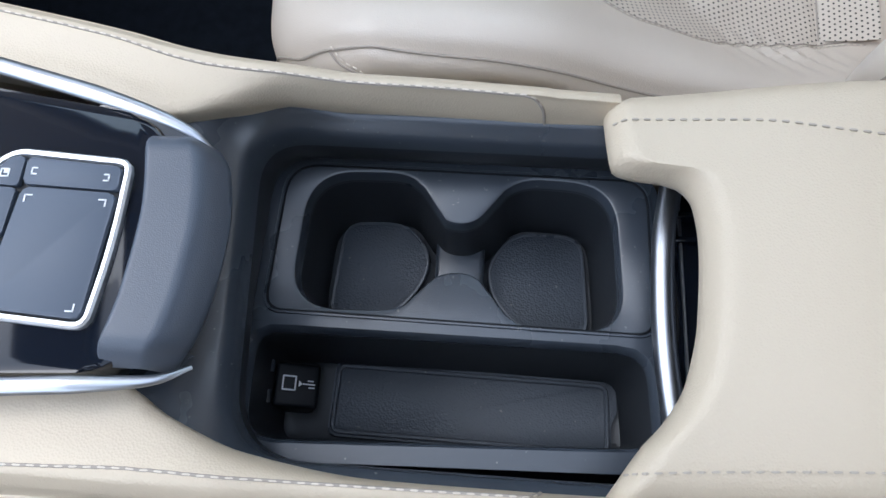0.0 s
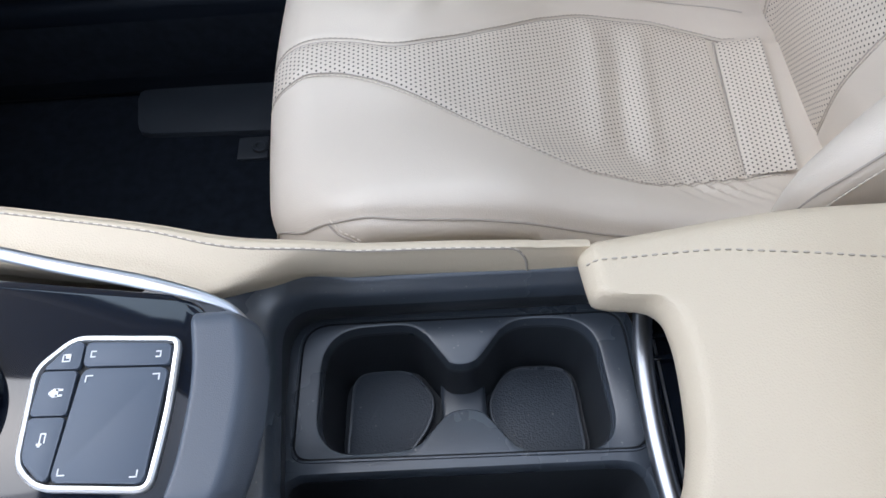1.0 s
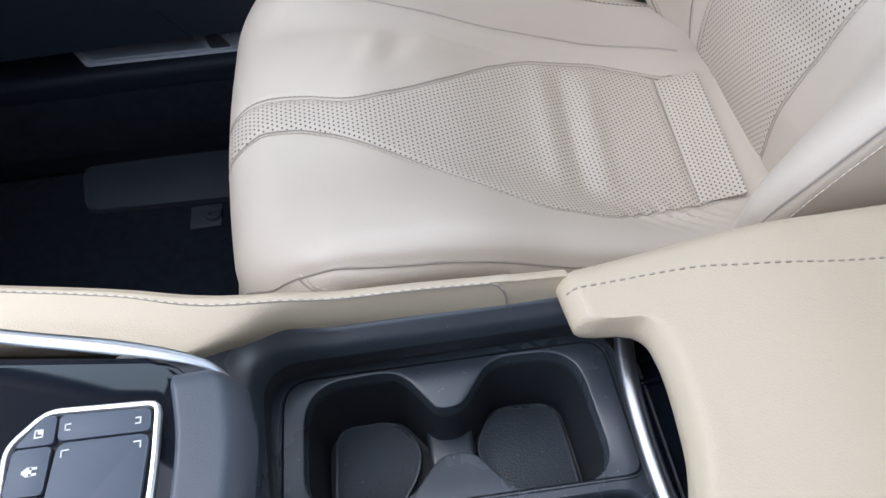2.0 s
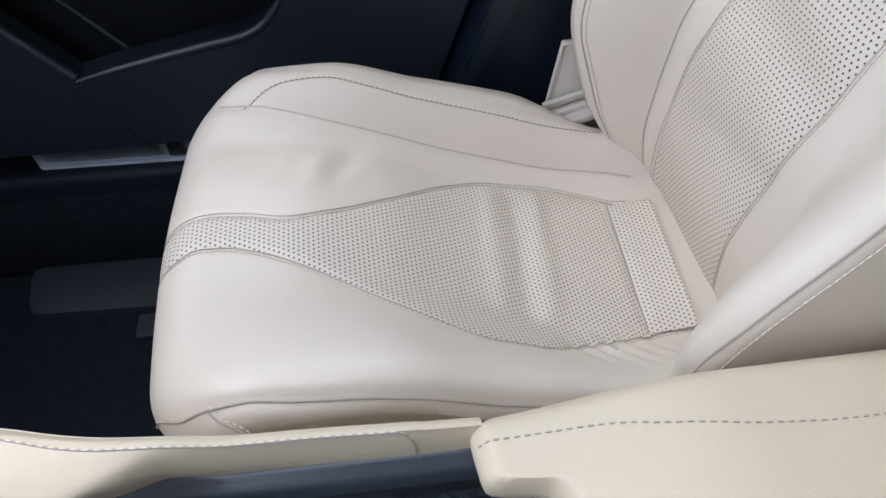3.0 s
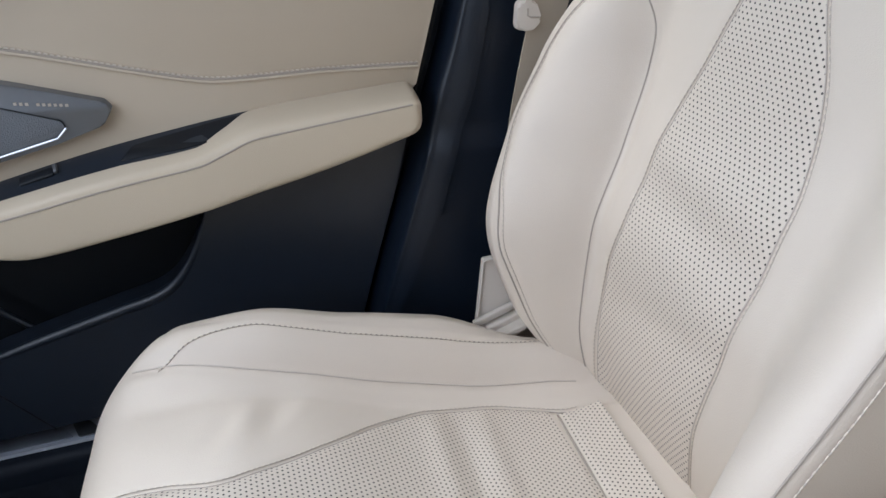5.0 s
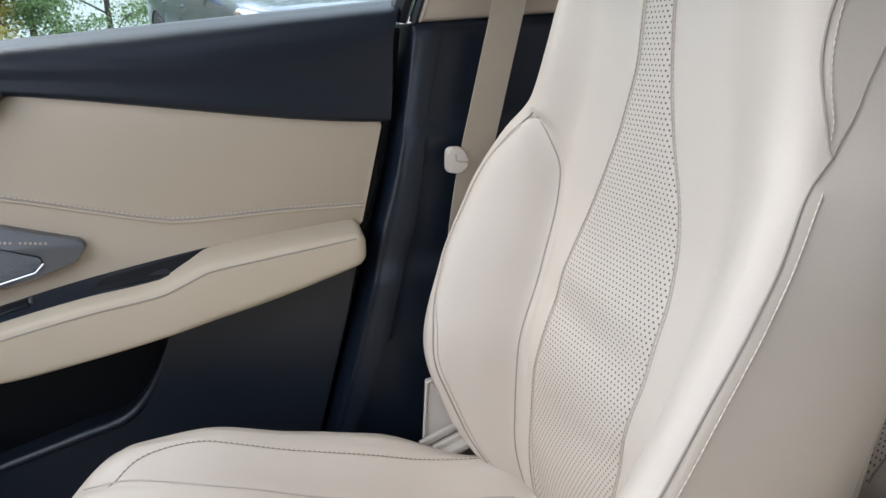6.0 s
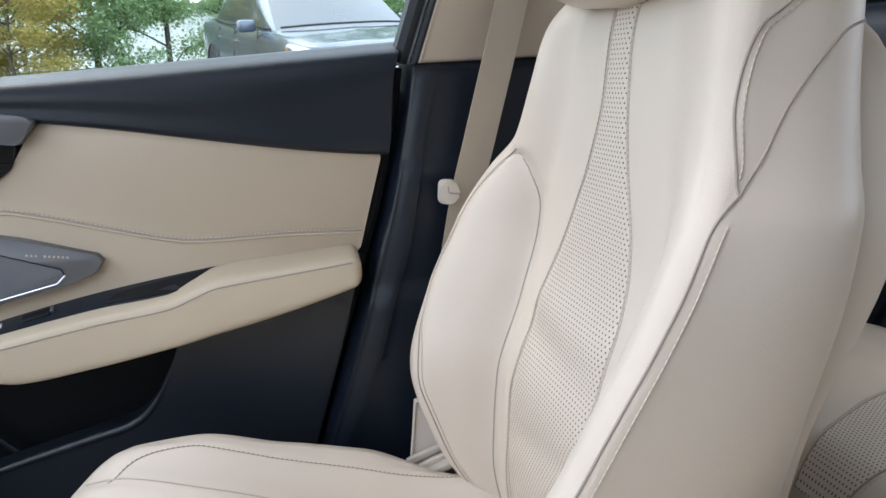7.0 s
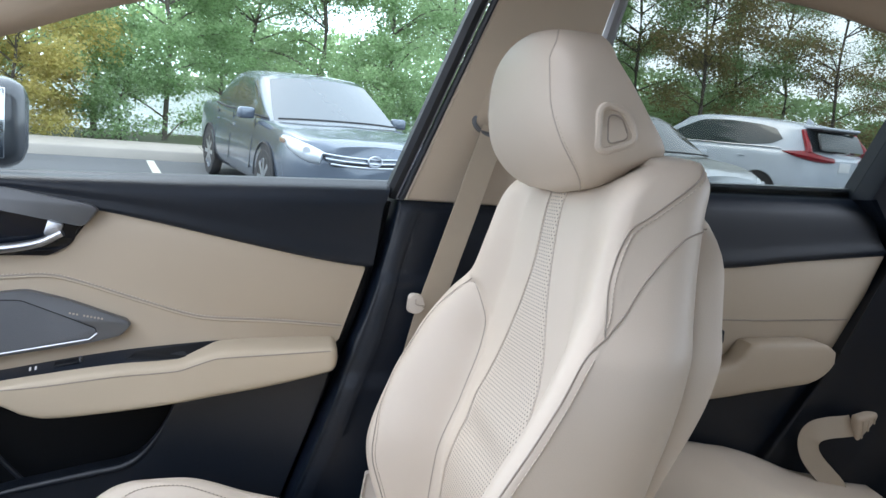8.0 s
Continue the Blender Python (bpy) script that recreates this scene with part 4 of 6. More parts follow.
bm = sheet(rest, 60, 80)
bm.verts.ensure_lookup_table()
V = lambda i, j: bm.verts[i * 81 + j]
front = [V(0, j) for j in range(81)]
sides = ([V(i, 80) for i in range(60, -1, -1)], [V(i, 0) for i in range(61)])
rim_skirt(bm, front, [(0.001, 0.006), (-0.001, 0.013), (-0.006, 0.018), (-0.03, 0.020)])
for loop in sides:
    rim_skirt(bm, loop[::-1], [(0.003, 0.010), (0.005, 0.030), (0.004, 0.2)])
armrest = part("armrest", bm, trim_leather, console, "padded beige leather armrest lid")
for side in (1, -1):
    line = []
    for k in range(160):
        x = 0.094 + 0.45 * k / 159
        y = YC + side * ease(x, [0.09, 0.14, 0.2, 0.6], [0.093, 0.090, 0.088, 0.085]) if side < 0 else YC + ease(x, [0.09, 0.125, 0.165, 0.20, 0.25, 0.30, 0.6], [0.0885, 0.0860, 0.0815, 0.0725, 0.0625, 0.0585, 0.056])
        v = (y - 0.046) / 0.232
        x0 = ease(y, AX, AY)
        p = rest(max((x - x0) / (0.62 - x0), 0)**(1 / 1.5), v)
        line.append(p + Vector((0, 0, 0.0006)))
    stitching(line, grey_thread, armrest, 0.0037, 0.0024, 0.0007)

# silver arch and the sliding lid behind it
arch = glide([(0.146, 0.270, 0.862), (0.1375, 0.240, 0.864), (0.1305, 0.205, 0.866), (0.128, 0.165, 0.866), (0.1285, 0.130, 0.866), (0.1325, 0.095, 0.864), (0.139, 0.062, 0.862)], 40)
part("silver_arch", tube(arch, 0.0068, 12), satin, console, "satin silver arch trim")
bm = sheet(lambda u, v: Vector((0.134 + 0.07 * u, 0.262 - 0.2 * v, 0.853 + 0.009 * u)), 6, 12)
part("sliding_lid", bm, piano, console, "gloss black sliding lid")
for y in (0.222, 0.206, 0.100):
    part("lid_rib", soft_box((0.160, y, 0.8575), (0.050, 0.004, 0.006), 0.001, pose(0, 0, 0, 0, -7, 0).to_3x3()), piano, console)
part("lid_edge", tube([(0.1425, 0.085 + 0.012 * k, 0.8560) for k in range(14)], 0.0011, 6), satin, console)

# touchpad module
pan = thing("touchpad_module", (-0.19, 0.16, 0.93), "black touchpad controller with bright frame and grey palm rest", "touchpad")
flat = lambda a, b, d: (a, b, d)
deck = rounded([(-0.42, 0.083), (-0.135, 0.097), (-0.118, 0.16), (-0.138, 0.226), (-0.42, 0.272)], [0.01, 0.02, 0.03, 0.02, 0.01], 6)
part("deck", slab(deck, flat, 0.88, 0.9465, 0.004), piano, pan, "gloss black deck")
frame_out = rounded([(-0.209, 0.2055), (-0.1475, 0.201), (-0.1475, 0.156), (-0.1525, 0.1145), (-0.212, 0.119), (-0.2265, 0.132), (-0.2285, 0.187)], [0.008, 0.007, 0.02, 0.008, 0.008, 0.008, 0.008], 6)
CF = (-0.187, 0.16)
fo = by_angle(frame_out, CF, 96)
z0 = 0.9465
bm = rings([level(fo, z0 - 0.002), level(fo, z0 + 0.003), level(inset(fo, 0.0012), z0 + 0.0042), level(inset(fo, 0.0030), z0 + 0.0038), level(inset(fo, 0.0036), z0 - 0.001)], caps=False)
part("frame", bm, frame_white, pan, "bright silver frame")
fi = inset(fo, 0.0034)
bm = bmesh.new()
bm.faces.new([bm.verts.new((x, y, z0 + 0.0006)) for x, y in fi])
part("well", bm, deep_plastic, pan)


def key(name, poly, r, label):
    return part(name, slab(rounded(poly, r, 4), flat, z0 + 0.0006, z0 + 0.0034, 0.001), key_grey, pan, label)


upper = key("touch_strip", [(-0.2005, 0.1860), (-0.2008, 0.2005), (-0.1528, 0.1968), (-0.1524, 0.1840)], 0.0025, "dark touch strip with printed brackets")
main = key("touch_surface", [(-0.2055, 0.1230), (-0.2000, 0.1845), (-0.1526, 0.1825), (-0.1570, 0.1195)], 0.004, "dark touch surface with printed corners")
k1 = key("key", [(-0.2225, 0.1855), (-0.2085, 0.2010), (-0.2022, 0.2005), (-0.2025, 0.1848)], 0.002, "dark key with printed symbol")
k2 = key("key", [(-0.2240, 0.1590), (-0.2228, 0.1842), (-0.2030, 0.1836), (-0.2042, 0.1584)], 0.002, "dark key with printed symbol")
k3 = key("key", [(-0.2225, 0.1350), (-0.2242, 0.1578), (-0.2044, 0.1572), (-0.2068, 0.1240), (-0.2110, 0.1238)], 0.002, "dark key with printed symbol")


def marks(parent, rows, each=0):
    """Printed marks; each: how many strokes make one sign."""
    each = each or len(rows)
    for k in range(0, len(rows), each):
        bm = bmesh.new()
        for x, y, sx, sy in rows[k:k + each]:
            box(bm, (x, y, z0 + 0.0036), (sx, sy, 0.0004))
        part("printed_sign", bm, ink, parent)


t = 0.0007
marks(upper, [(-0.1958, 0.1945, 0.003, t), (-0.1958, 0.1912, 0.003, t), (-0.1970, 0.1928, t, 0.004), (-0.1590, 0.1922, 0.003, t), (-0.1590, 0.1890, 0.003, t), (-0.1578, 0.1906, t, 0.004)], 3)
marks(main, [(-0.1955, 0.1800, 0.004, t), (-0.1972, 0.1783, t, 0.004), (-0.1585, 0.1788, 0.004, t), (-0.1568, 0.1772, t, 0.004), (-0.2000, 0.1262, 0.004, t), (-0.2018, 0.1278, t, 0.004), (-0.1622, 0.1232, 0.004, t), (-0.1605, 0.1248, t, 0.004)], 2)
marks(k1, [(-0.2105, 0.1935, 0.0044, t), (-0.2105, 0.1895, 0.0044, t), (-0.2125, 0.1915, t, 0.0045), (-0.2085, 0.1915, t, 0.0045), (-0.2100, 0.1922, 0.002, 0.002)])
marks(k2, [(-0.2125, 0.1712, 0.0030, 0.0050), (-0.2145, 0.1712, 0.0012, 0.0036), (-0.2155, 0.1712, 0.0012, 0.0018), (-0.2105, 0.1728, 0.004, 0.0012), (-0.2105, 0.1696, 0.004, 0.0012)])
marks(k3, [(-0.2150, 0.1462, t, 0.005), (-0.2125, 0.1462, t, 0.005), (-0.2138, 0.1488, 0.0028, t), (-0.2150, 0.1432, 0.0028, 0.001), (-0.2150, 0.1422, 0.0014, 0.001)])


# palm rest
def palm(u, v):
    y = 0.100 + 0.119 * v
    x0 = ease(v, [0, 0.3, 0.6, 1], [-0.148, -0.141, -0.139, -0.145])
    x1 = ease(v, [0, 0.12, 0.35, 0.6, 0.85, 1], [-0.118, -0.107, -0.101, -0.099, -0.103, -0.115])
    x = x0 + (x1 - x0) * u
    e = min(v, 1 - v) * 0.119
    z = 0.9535 - 0.016 * max(u - 0.62, 0)**2 / 0.144 - 0.012 * max(0, 1 - e / 0.012)**2 - 0.004 * max(0, 1 - u / 0.08)**2
    return Vector((x, y, z))


bm = sheet(palm, 30, 40)
bm.verts.ensure_lookup_table()
V = lambda i, j: bm.verts[i * 41 + j]
loop = [V(i, 0) for i in range(31)] + [V(30, j) for j in range(1, 41)] + [V(i, 40) for i in range(29, -1, -1)]
rim_skirt(bm, loop[::-1], [(-0.001, 0.004), (-0.005, 0.010), (-0.012, 0.018), (-0.024, 0.06)])
part("palm_rest", bm, pad_grey, pan, "soft grey grained palm rest")
# silver side blades
for pts, w in (([(-0.42, 0.294, 0.948), (-0.30, 0.272, 0.9500), (-0.228, 0.252, 0.9500), (-0.165, 0.235, 0.9485), (-0.128, 0.222, 0.945), (-0.110, 0.209, 0.936)], 0.0048),
               ([(-0.42, 0.070, 0.945), (-0.30, 0.079, 0.946), (-0.187, 0.0885, 0.946), (-0.150, 0.0915, 0.945), (-0.122, 0.0955, 0.940), (-0.108, 0.1035, 0.932)], 0.0044)):
    part("silver_blade", tube(glide(pts, 50), lambda s: w * (1 - 0.75 * max(s - 0.55, 0) / 0.45), 10, flat=0.6), satin, pan, "satin silver side blade")
# rotary selector
bm = rings([[(-0.292 + math.cos(k * math.pi / 32) * r, 0.163 + math.sin(k * math.pi / 32) * r, z) for k in range(64)] for r, z in ((0.050, 0.945), (0.050, 0.952), (0.047, 0.955), (0.044, 0.953), (0.042, 0.958), (0.038, 0.966), (0.034, 0.967), (0.010, 0.966))])
knob = part("rotary_knob", bm, piano, pan, "gloss black rotary dial")
for r, z in ((0.0485, 0.9545), (0.040, 0.9655)):
    part("knob_ring", tube([(-0.292 + math.cos(k * math.pi / 36) * r, 0.163 + math.sin(k * math.pi / 36) * r, z) for k in range(73)], 0.0011, 6), satin, knob)

# console body under it all
bm = bmesh.new()
box(bm, (0.03, YC, 0.569), (1.1, 0.19, 0.360))
part("body", bm, door_black, console, "dark console body")

# ---- front passenger seat ----
SY, HW = 0.568, 0.232
seat = thing("passenger_seat", (0.15, SY, 0.40), "cream leather front passenger seat with perforated center panels", "car seat")


def taper(x, w):
    """The cushion's outer edge draws in towards the hinge."""
    return 1 - 0.17 * step(0.235, 0.40, x) if w > 0 else 1.0


def cushion_z(x, y):
    s = min(abs(y - SY) / (HW * taper(x, y - SY)), 1.0)
    centre = ease(x, [-0.20, -0.12, -0.04, 0.05, 0.15, 0.25, 0.34, 0.46], [0.795, 0.806, 0.808, 0.785, 0.743, 0.716, 0.702, 0.700])
    ridge = ease(x, [-0.20, -0.12, -0.05, 0.02, 0.12, 0.28, 0.46], [0.792, 0.822, 0.850, 0.852, 0.832, 0.788, 0.750])
    if y > SY:
        ridge -= 0.020 * step(0.22, 0.34, x)
    else:
        ridge -= 0.012 * step(0.06, 0.15, x) * (1 - step(0.26, 0.36, x))
    z = centre + (ridge - centre) * (step(0.49, 0.85, s) if y > SY else step(0.22 + 0.20 * step(0.10, 0.26, x), 0.97, s))
    z += 0.0034 * math.exp(-((x - 0.178 - 0.10 * (y - SY)) / 0.012)**2) * (1 - step(0.30, 0.50, s))
    z += 0.0042 * math.exp(-((x - 0.232 - 0.12 * (y - SY)) / 0.013)**2) * (1 - step(0.30, 0.50, s))
    z -= 0.0026 * math.exp(-((x - 0.205 - 0.11 * (y - SY)) / 0.010)**2) * (1 - step(0.30, 0.50, s))
    # soft dents where the cover has been pressed
    for dx, dy, turn, depth in ((-0.028, 0.640, 0.5, 0.0030), (-0.004, 0.650, 0.3, -0.0022), (0.022, 0.655, 0.4, 0.0030), (0.052, 0.668, 0.6, -0.0016)):
        a, b = x - dx - turn * (y - dy), y - dy
        z -= depth * math.exp(-(a / 0.014)**2 - (b / 0.030)**2)
    # gathered folds beside the rear of the insert
    z += 0.0034 * math.sin((x + (y - 0.43) * 0.55) * 265) * math.exp(-((x - 0.275) / 0.055)**2 - ((y - 0.428) / 0.026)**2)
    return z


INSERT_FAR = ([-0.26, -0.14, -0.106, -0.078, -0.033, 0.009, 0.068, 0.138, 0.189, 0.25, 0.31, 0.345], [0.010, 0.018, 0.0185, 0.0150, 0.0048, 0.018, 0.049, 0.0945, 0.1110, 0.1130, 0.1015, 0.089])
INSERT_NEAR = ([-0.26, -0.14, -0.12, -0.094, -0.056, -0.028, 0.008, 0.043, 0.077, 0.11, 0.145, 0.19, 0.24, 0.28, 0.345], [0.036, 0.029, 0.0240, 0.0256, 0.038, 0.0524, 0.072, 0.094, 0.1165, 0.135, 0.148, 0.148, 0.131, 0.119, 0.105])
SKIRT_SEAM = [(-0.150, 0.388), (-0.135, 0.374), (-0.1154, 0.3612), (-0.0923, 0.3552), (-0.0719, 0.3505), (-0.053, 0.3481), (-0.0166, 0.3443), (0.0592, 0.3410), (0.1468, 0.342), (0.36, 0.342)]
BOLSTER_IN = ([-0.107, -0.079, -0.0415, 0.0035, 0.0558, 0.117, 0.183, 0.252, 0.3227, 0.378], [0.180, 0.1700, 0.1600, 0.1510, 0.1464, 0.1446, 0.1430, 0.1398, 0.1335, 0.1225])


def pinch(d, depth, wide):
    """Hollow that a seam pulls into the padding."""
    return depth * math.exp(-(d / wide)**2)


def insert_edge(x, side):
    return ease(x, *INSERT_FAR) if side > 0 else -ease(x, *INSERT_NEAR)


def cover_z(x, y):
    w = y - SY
    z = cushion_z(x, y)
    z -= pinch(w - insert_edge(x, 1), 0.0030, 0.0055) + pinch(w - insert_edge(x, -1), 0.0024, 0.0055)
    fade = step(-0.13, -0.09, x)
    z -= fade * pinch(w - ease(x, *BOLSTER_IN), 0.0064, 0.010) + fade * pinch(w - ease(x, *BOLSTER_IN) - 0.045, 0.0016, 0.005)
    z -= 0.009 * step(0.0, 0.13, x) * step(0.145, 0.20, w)
    z += 0.0028 * step(0.008, 0.05, w - insert_edge(x, 1)) * (1 - step(0.10, 0.14, w)) * fade
    z -= pinch(y - ease(x, [p[0] for p in SKIRT_SEAM], [p[1] for p in SKIRT_SEAM]), 0.0035, 0.005) * step(-0.11, -0.08, x)
    z -= pinch(x - 0.3195 - 0.07 * (w + 0.112), 0.0030, 0.006) * (1 - step(0.09, 0.115, abs(w + 0.016)))
    return z


def front_x(v):
    a = abs(v)
    return -0.166 + 0.020 * a * a + 0.055 * max(0, (a - 0.62) / 0.38)**2.6


def cushion(u, v):
    v = v * 2 - 1
    x0 = front_x(v)
    x = x0 + (0.47 - x0) * u**1.35
    y = SY + HW * v * taper(x, v)
    z = cover_z(x, y)
    r = 0.040
    d = (1 - abs(v)) * HW
    if d < r:
        z -= 0.030 * (1 - math.sqrt(max(0, 1 - (1 - d / r)**2)))
    d = x - x0
    r = 0.055
    if d < r:
        z -= 0.052 * (1 - math.sqrt(max(0, 1 - (1 - d / r)**2)))
    return Vector((x, y, z))


def drape(x, y, lift=0.0):
    v = (y - SY) / (HW * taper(x, y - SY))
    x0 = front_x(v)
    if x >= x0:
        return cushion(((x - x0) / (0.47 - x0))**(1 / 1.35), (v + 1) / 2) + Vector((0, 0, lift))
    p = cushion(0, (v + 1) / 2)
    return p + Vector((-0.008 * math.sin(min((x0 - x) / 0.05, 1) * math.pi / 2) - lift, 0, -(x0 - x)))


bm = sheet(cushion, 130, 180)
bm.verts.ensure_lookup_table()
V = lambda i, j: bm.verts[i * 181 + j]
loop = [V(i, 0) for i in range(130, -1, -1)] + [V(0, j) for j in range(1, 181)] + [V(i, 180) for i in range(1, 131)]
rim_skirt(bm, loop[::-1], [(0.004, 0.010), (0.008, 0.03), (0.010, 0.06), (0.006, 0.10), (-0.004, 0.15), (-0.02, 0.20), (-0.05, 0.235)])
cush = part("cushion", bm, leather, seat, "smooth cream leather seat cushion")


# perforated insert of the cushion
def insert_y(x, v):
    a, b = insert_edge(x, -1), insert_edge(x, 1)
    return a + (b - a) * v


def insert(u, v):
    x = -0.215 + 0.540 * u
    return drape(x, SY + insert_y(x, v), 0.0012)


bm = sheet(insert, 130, 40, uv=lambda u, v: (-0.215 + 0.540 * u, insert_y(-0.215 + 0.540 * u, v)))
part("cushion_insert", bm, punched, cush, "perforated cream leather center panel")
for side in (1, -1):
    edge = [drape(x, SY + insert_edge(x, side), 0.0008) for x in [-0.215 + 0.56 * k / 160 for k in range(161)]]
    seam("seam", edge, 0.0009 if side > 0 else 0.0007, groove, cush)
    row = [drape(x, SY + insert_edge(x, side) + side * 0.0045, 0.0006) for x in [-0.20 + 0.56 * k / 200 for k in range(201)]]
    seam("stitch_groove", row, 0.0006, soft_groove, cush)
    stitching(row, thread, cush, 0.0032, 0.0024, 0.0007, Vector((0, 0, 0.0003)))
# cross strip at the insert's rear
bm = sheet(lambda u, v: drape(0.3215 + 0.014 * v + 0.050 * u, SY - 0.106 + 0.194 * v, 0.0018 + 0.006 * u * u), 8, 24, uv=lambda u, v: (0.328 + 0.050 * u, v * 0.184))
part("cross_strip", bm, punched, cush, "narrow perforated cross strip")
seam("seam", [drape(0.3195 + 0.014 * k / 40, SY - 0.106 + 0.194 * k / 40, 0.0006) for k in range(41)], 0.0014, groove, cush)
# seams of the side bolsters
for side in (1, -1):
    inner = list(zip(*BOLSTER_IN))
    line = [drape(p.x, SY + side * p.y, 0.0006) for p in glide([(a, b, 0) for a, b in inner], 120) if p.x < 0.378]
    outer = [(-0.079, 0.1660), (-0.060, 0.173), (-0.029, 0.1815), (0.015, 0.183), (0.06, 0.178), (0.14, 0.1745), (0.22, 0.172), (0.36, 0.166)]
    line2 = [drape(p.x, SY + side * p.y, 0.0006) for p in glide([(a, b, 0) for a, b in outer], 140)]
    if side > 0:
        seam("seam", line, 0.0009, soft_groove, cush)
        seam("stitch_groove", line2, 0.0008, groove, cush)
        stitching([p + Vector((0, -0.0003, 0.0005)) for p in line2], thread, cush, 0.0038, 0.0022, 0.0008)
        seam("seam", [p + Vector((0, 0.005, 0.0002)) for p in line2], 0.0008, soft_groove, cush)
# side skirt seams next to the console
low = [drape(p.x, p.y, 0.0004) for p in glide([(a, b, 0) for a, b in SKIRT_SEAM], 120)]
seam("seam", low, 0.0012, groove, cush)
low2 = glide([drape(-0.0905, 0.3545, 0.0004), drape(-0.0821, 0.3451, 0.0006), drape(-0.0715, 0.3394, 0.0008), Vector((-0.058, 0.3325, 0.8150)), Vector((-0.036, 0.3300, 0.8090))], 40)
seam("seam", low2, 0.0011, groove, cush)
stitching([p + Vector((0.003, -0.0005, 0.0042)) for p in low2], thread, cush, 0.0036, 0.0022, 0.0007)

# backrest: rings from bottom to top
ZS = [0.64, 0.72, 0.80, 0.90, 1.00, 1.08, 1.15, 1.19, 1.25, 1.31, 1.345, 1.365]


def back_front(z):
    return ease(z, ZS, [0.425, 0.405, 0.395, 0.398, 0.429, 0.456, 0.468, 0.473, 0.481, 0.492, 0.508, 0.537])


def back_wide(z, side=1):
    if side < 0:
        return ease(z, ZS, [0.185, 0.225, 0.252, 0.268, 0.270, 0.268, 0.258, 0.238, 0.2175, 0.206, 0.194, 0.172])
    return ease(z, ZS, [0.165, 0.200, 0.228, 0.245, 0.263, 0.270, 0.254, 0.226, 0.203, 0.190, 0.170, 0.135])


def back_bolster(z):
    return ease(z, ZS, [0.020, 0.045, 0.077, 0.103, 0.100, 0.084, 0.052, 0.033, 0.028, 0.022, 0.012, 0.000])


def back_rear(z):
    return ease(z, ZS, [0.462, 0.472, 0.485, 0.503, 0.528, 0.554, 0.573, 0.582, 0.592, 0.600, 0.608, 0.604])


def back_x(z, w):
    """Front face of the backrest at height z, w from its middle."""
    W = back_wide(z, w)
    s = min(abs(w) / W, 1)
    if w > 0:
        x = back_front(z) - back_bolster(z) * (step(0.49, 0.80, s) - 0.25 * step(0.84, 1.0, s))
    else:
        lug = ease(z, [0.64, 0.72, 0.80, 0.87, 0.915, 0.963, 1.0, 1.046, 1.09, 1.132, 1.172, 1.20, 1.25, 1.31, 1.365], [0.05, 0.085, 0.125, 0.136, 0.126, 0.114, 0.104, 0.093, 0.079, 0.062, 0.048, 0.036, 0.024, 0.018, 0.0])
        x = back_front(z) - lug * step(0.48, 0.94, s)
    x += 0.010 * s**3 * step(1.12, 1.2, z) + 0.010 * s * s * (1 - step(0.6, 0.8, z))
    d = (1 - s) * W
    r = 0.034 if w > 0 else 0.024
    if d < r:
        x += (r - 0.004) * (1 - math.sqrt(max(0, 1 - (1 - d / r)**2)))
    x += 0.0035 * math.exp(-((z - 0.965 - 0.1 * w) / 0.020)**2) * (1 - step(0.06, 0.12, abs(w)))
    x -= 0.0035 * math.exp(-((z - 1.005 - 0.1 * w) / 0.022)**2) * (1 - step(0.06, 0.12, abs(w)))
    x += 0.0025 * math.exp(-((z - 0.86 + 0.15 * w) / 0.02)**2) * (1 - step(0.06, 0.12, abs(w)))
    return x


BACK_IN = ([0.70, 0.733, 0.79, 0.8835, 0.942, 1.005, 1.073, 1.115, 1.1456, 1.162, 1.174], [0.130, 0.1335, 0.137, 0.1385, 0.141, 0.145, 0.150, 0.1525, 0.1630, 0.172, 0.182])
BACK_OUT = ([0.71, 0.78, 0.85, 0.88, 0.925, 0.964, 1.00, 1.05, 1.1116, 1.1448, 1.174], [0.148, 0.166, 0.178, 0.184, 0.191, 0.207, 0.219, 0.225, 0.2215, 0.2020, 0.182])


def spine_edge(z, side):
    if side > 0:
        return ease(z, [0.66, 0.78, 0.88, 0.93, 0.984, 1.045, 1.115, 1.179, 1.237, 1.30, 1.36], [0.119, 0.116, 0.104, 0.0915, 0.0890, 0.081, 0.056, 0.0295, 0.0155, 0.0185, 0.0215])
    return -ease(z, [0.66, 0.78, 0.87, 0.93, 0.97, 1.016, 1.057, 1.108, 1.164, 1.227, 1.305, 1.36], [0.050, 0.063, 0.080, 0.090, 0.0925, 0.0924, 0.086, 0.0735, 0.0517, 0.0355, 0.0240, 0.0225])


def back_cover_x(z, w):
    x = back_x(z, w)
    x += pinch(w - spine_edge(z, 1), 0.0026, 0.005) + pinch(w - spine_edge(z, -1), 0.0020, 0.005)
    if w > 0 and z < 1.18:
        x += pinch(w - ease(z, *BACK_IN), 0.0110, 0.012) * (1 - step(1.165, 1.18, z)) + pinch(w - ease(z, *BACK_OUT), 0.0022, 0.005)
    return x


def back_ring(z):
    R = back_rear(z)
    sides = []
    for s in (1, -1):
        sides.append(half_ring(z, back_wide(z, s), R, s))
    return [(x, SY + w, z) for x, w in sides[0] + sides[1][-2:0:-1]]


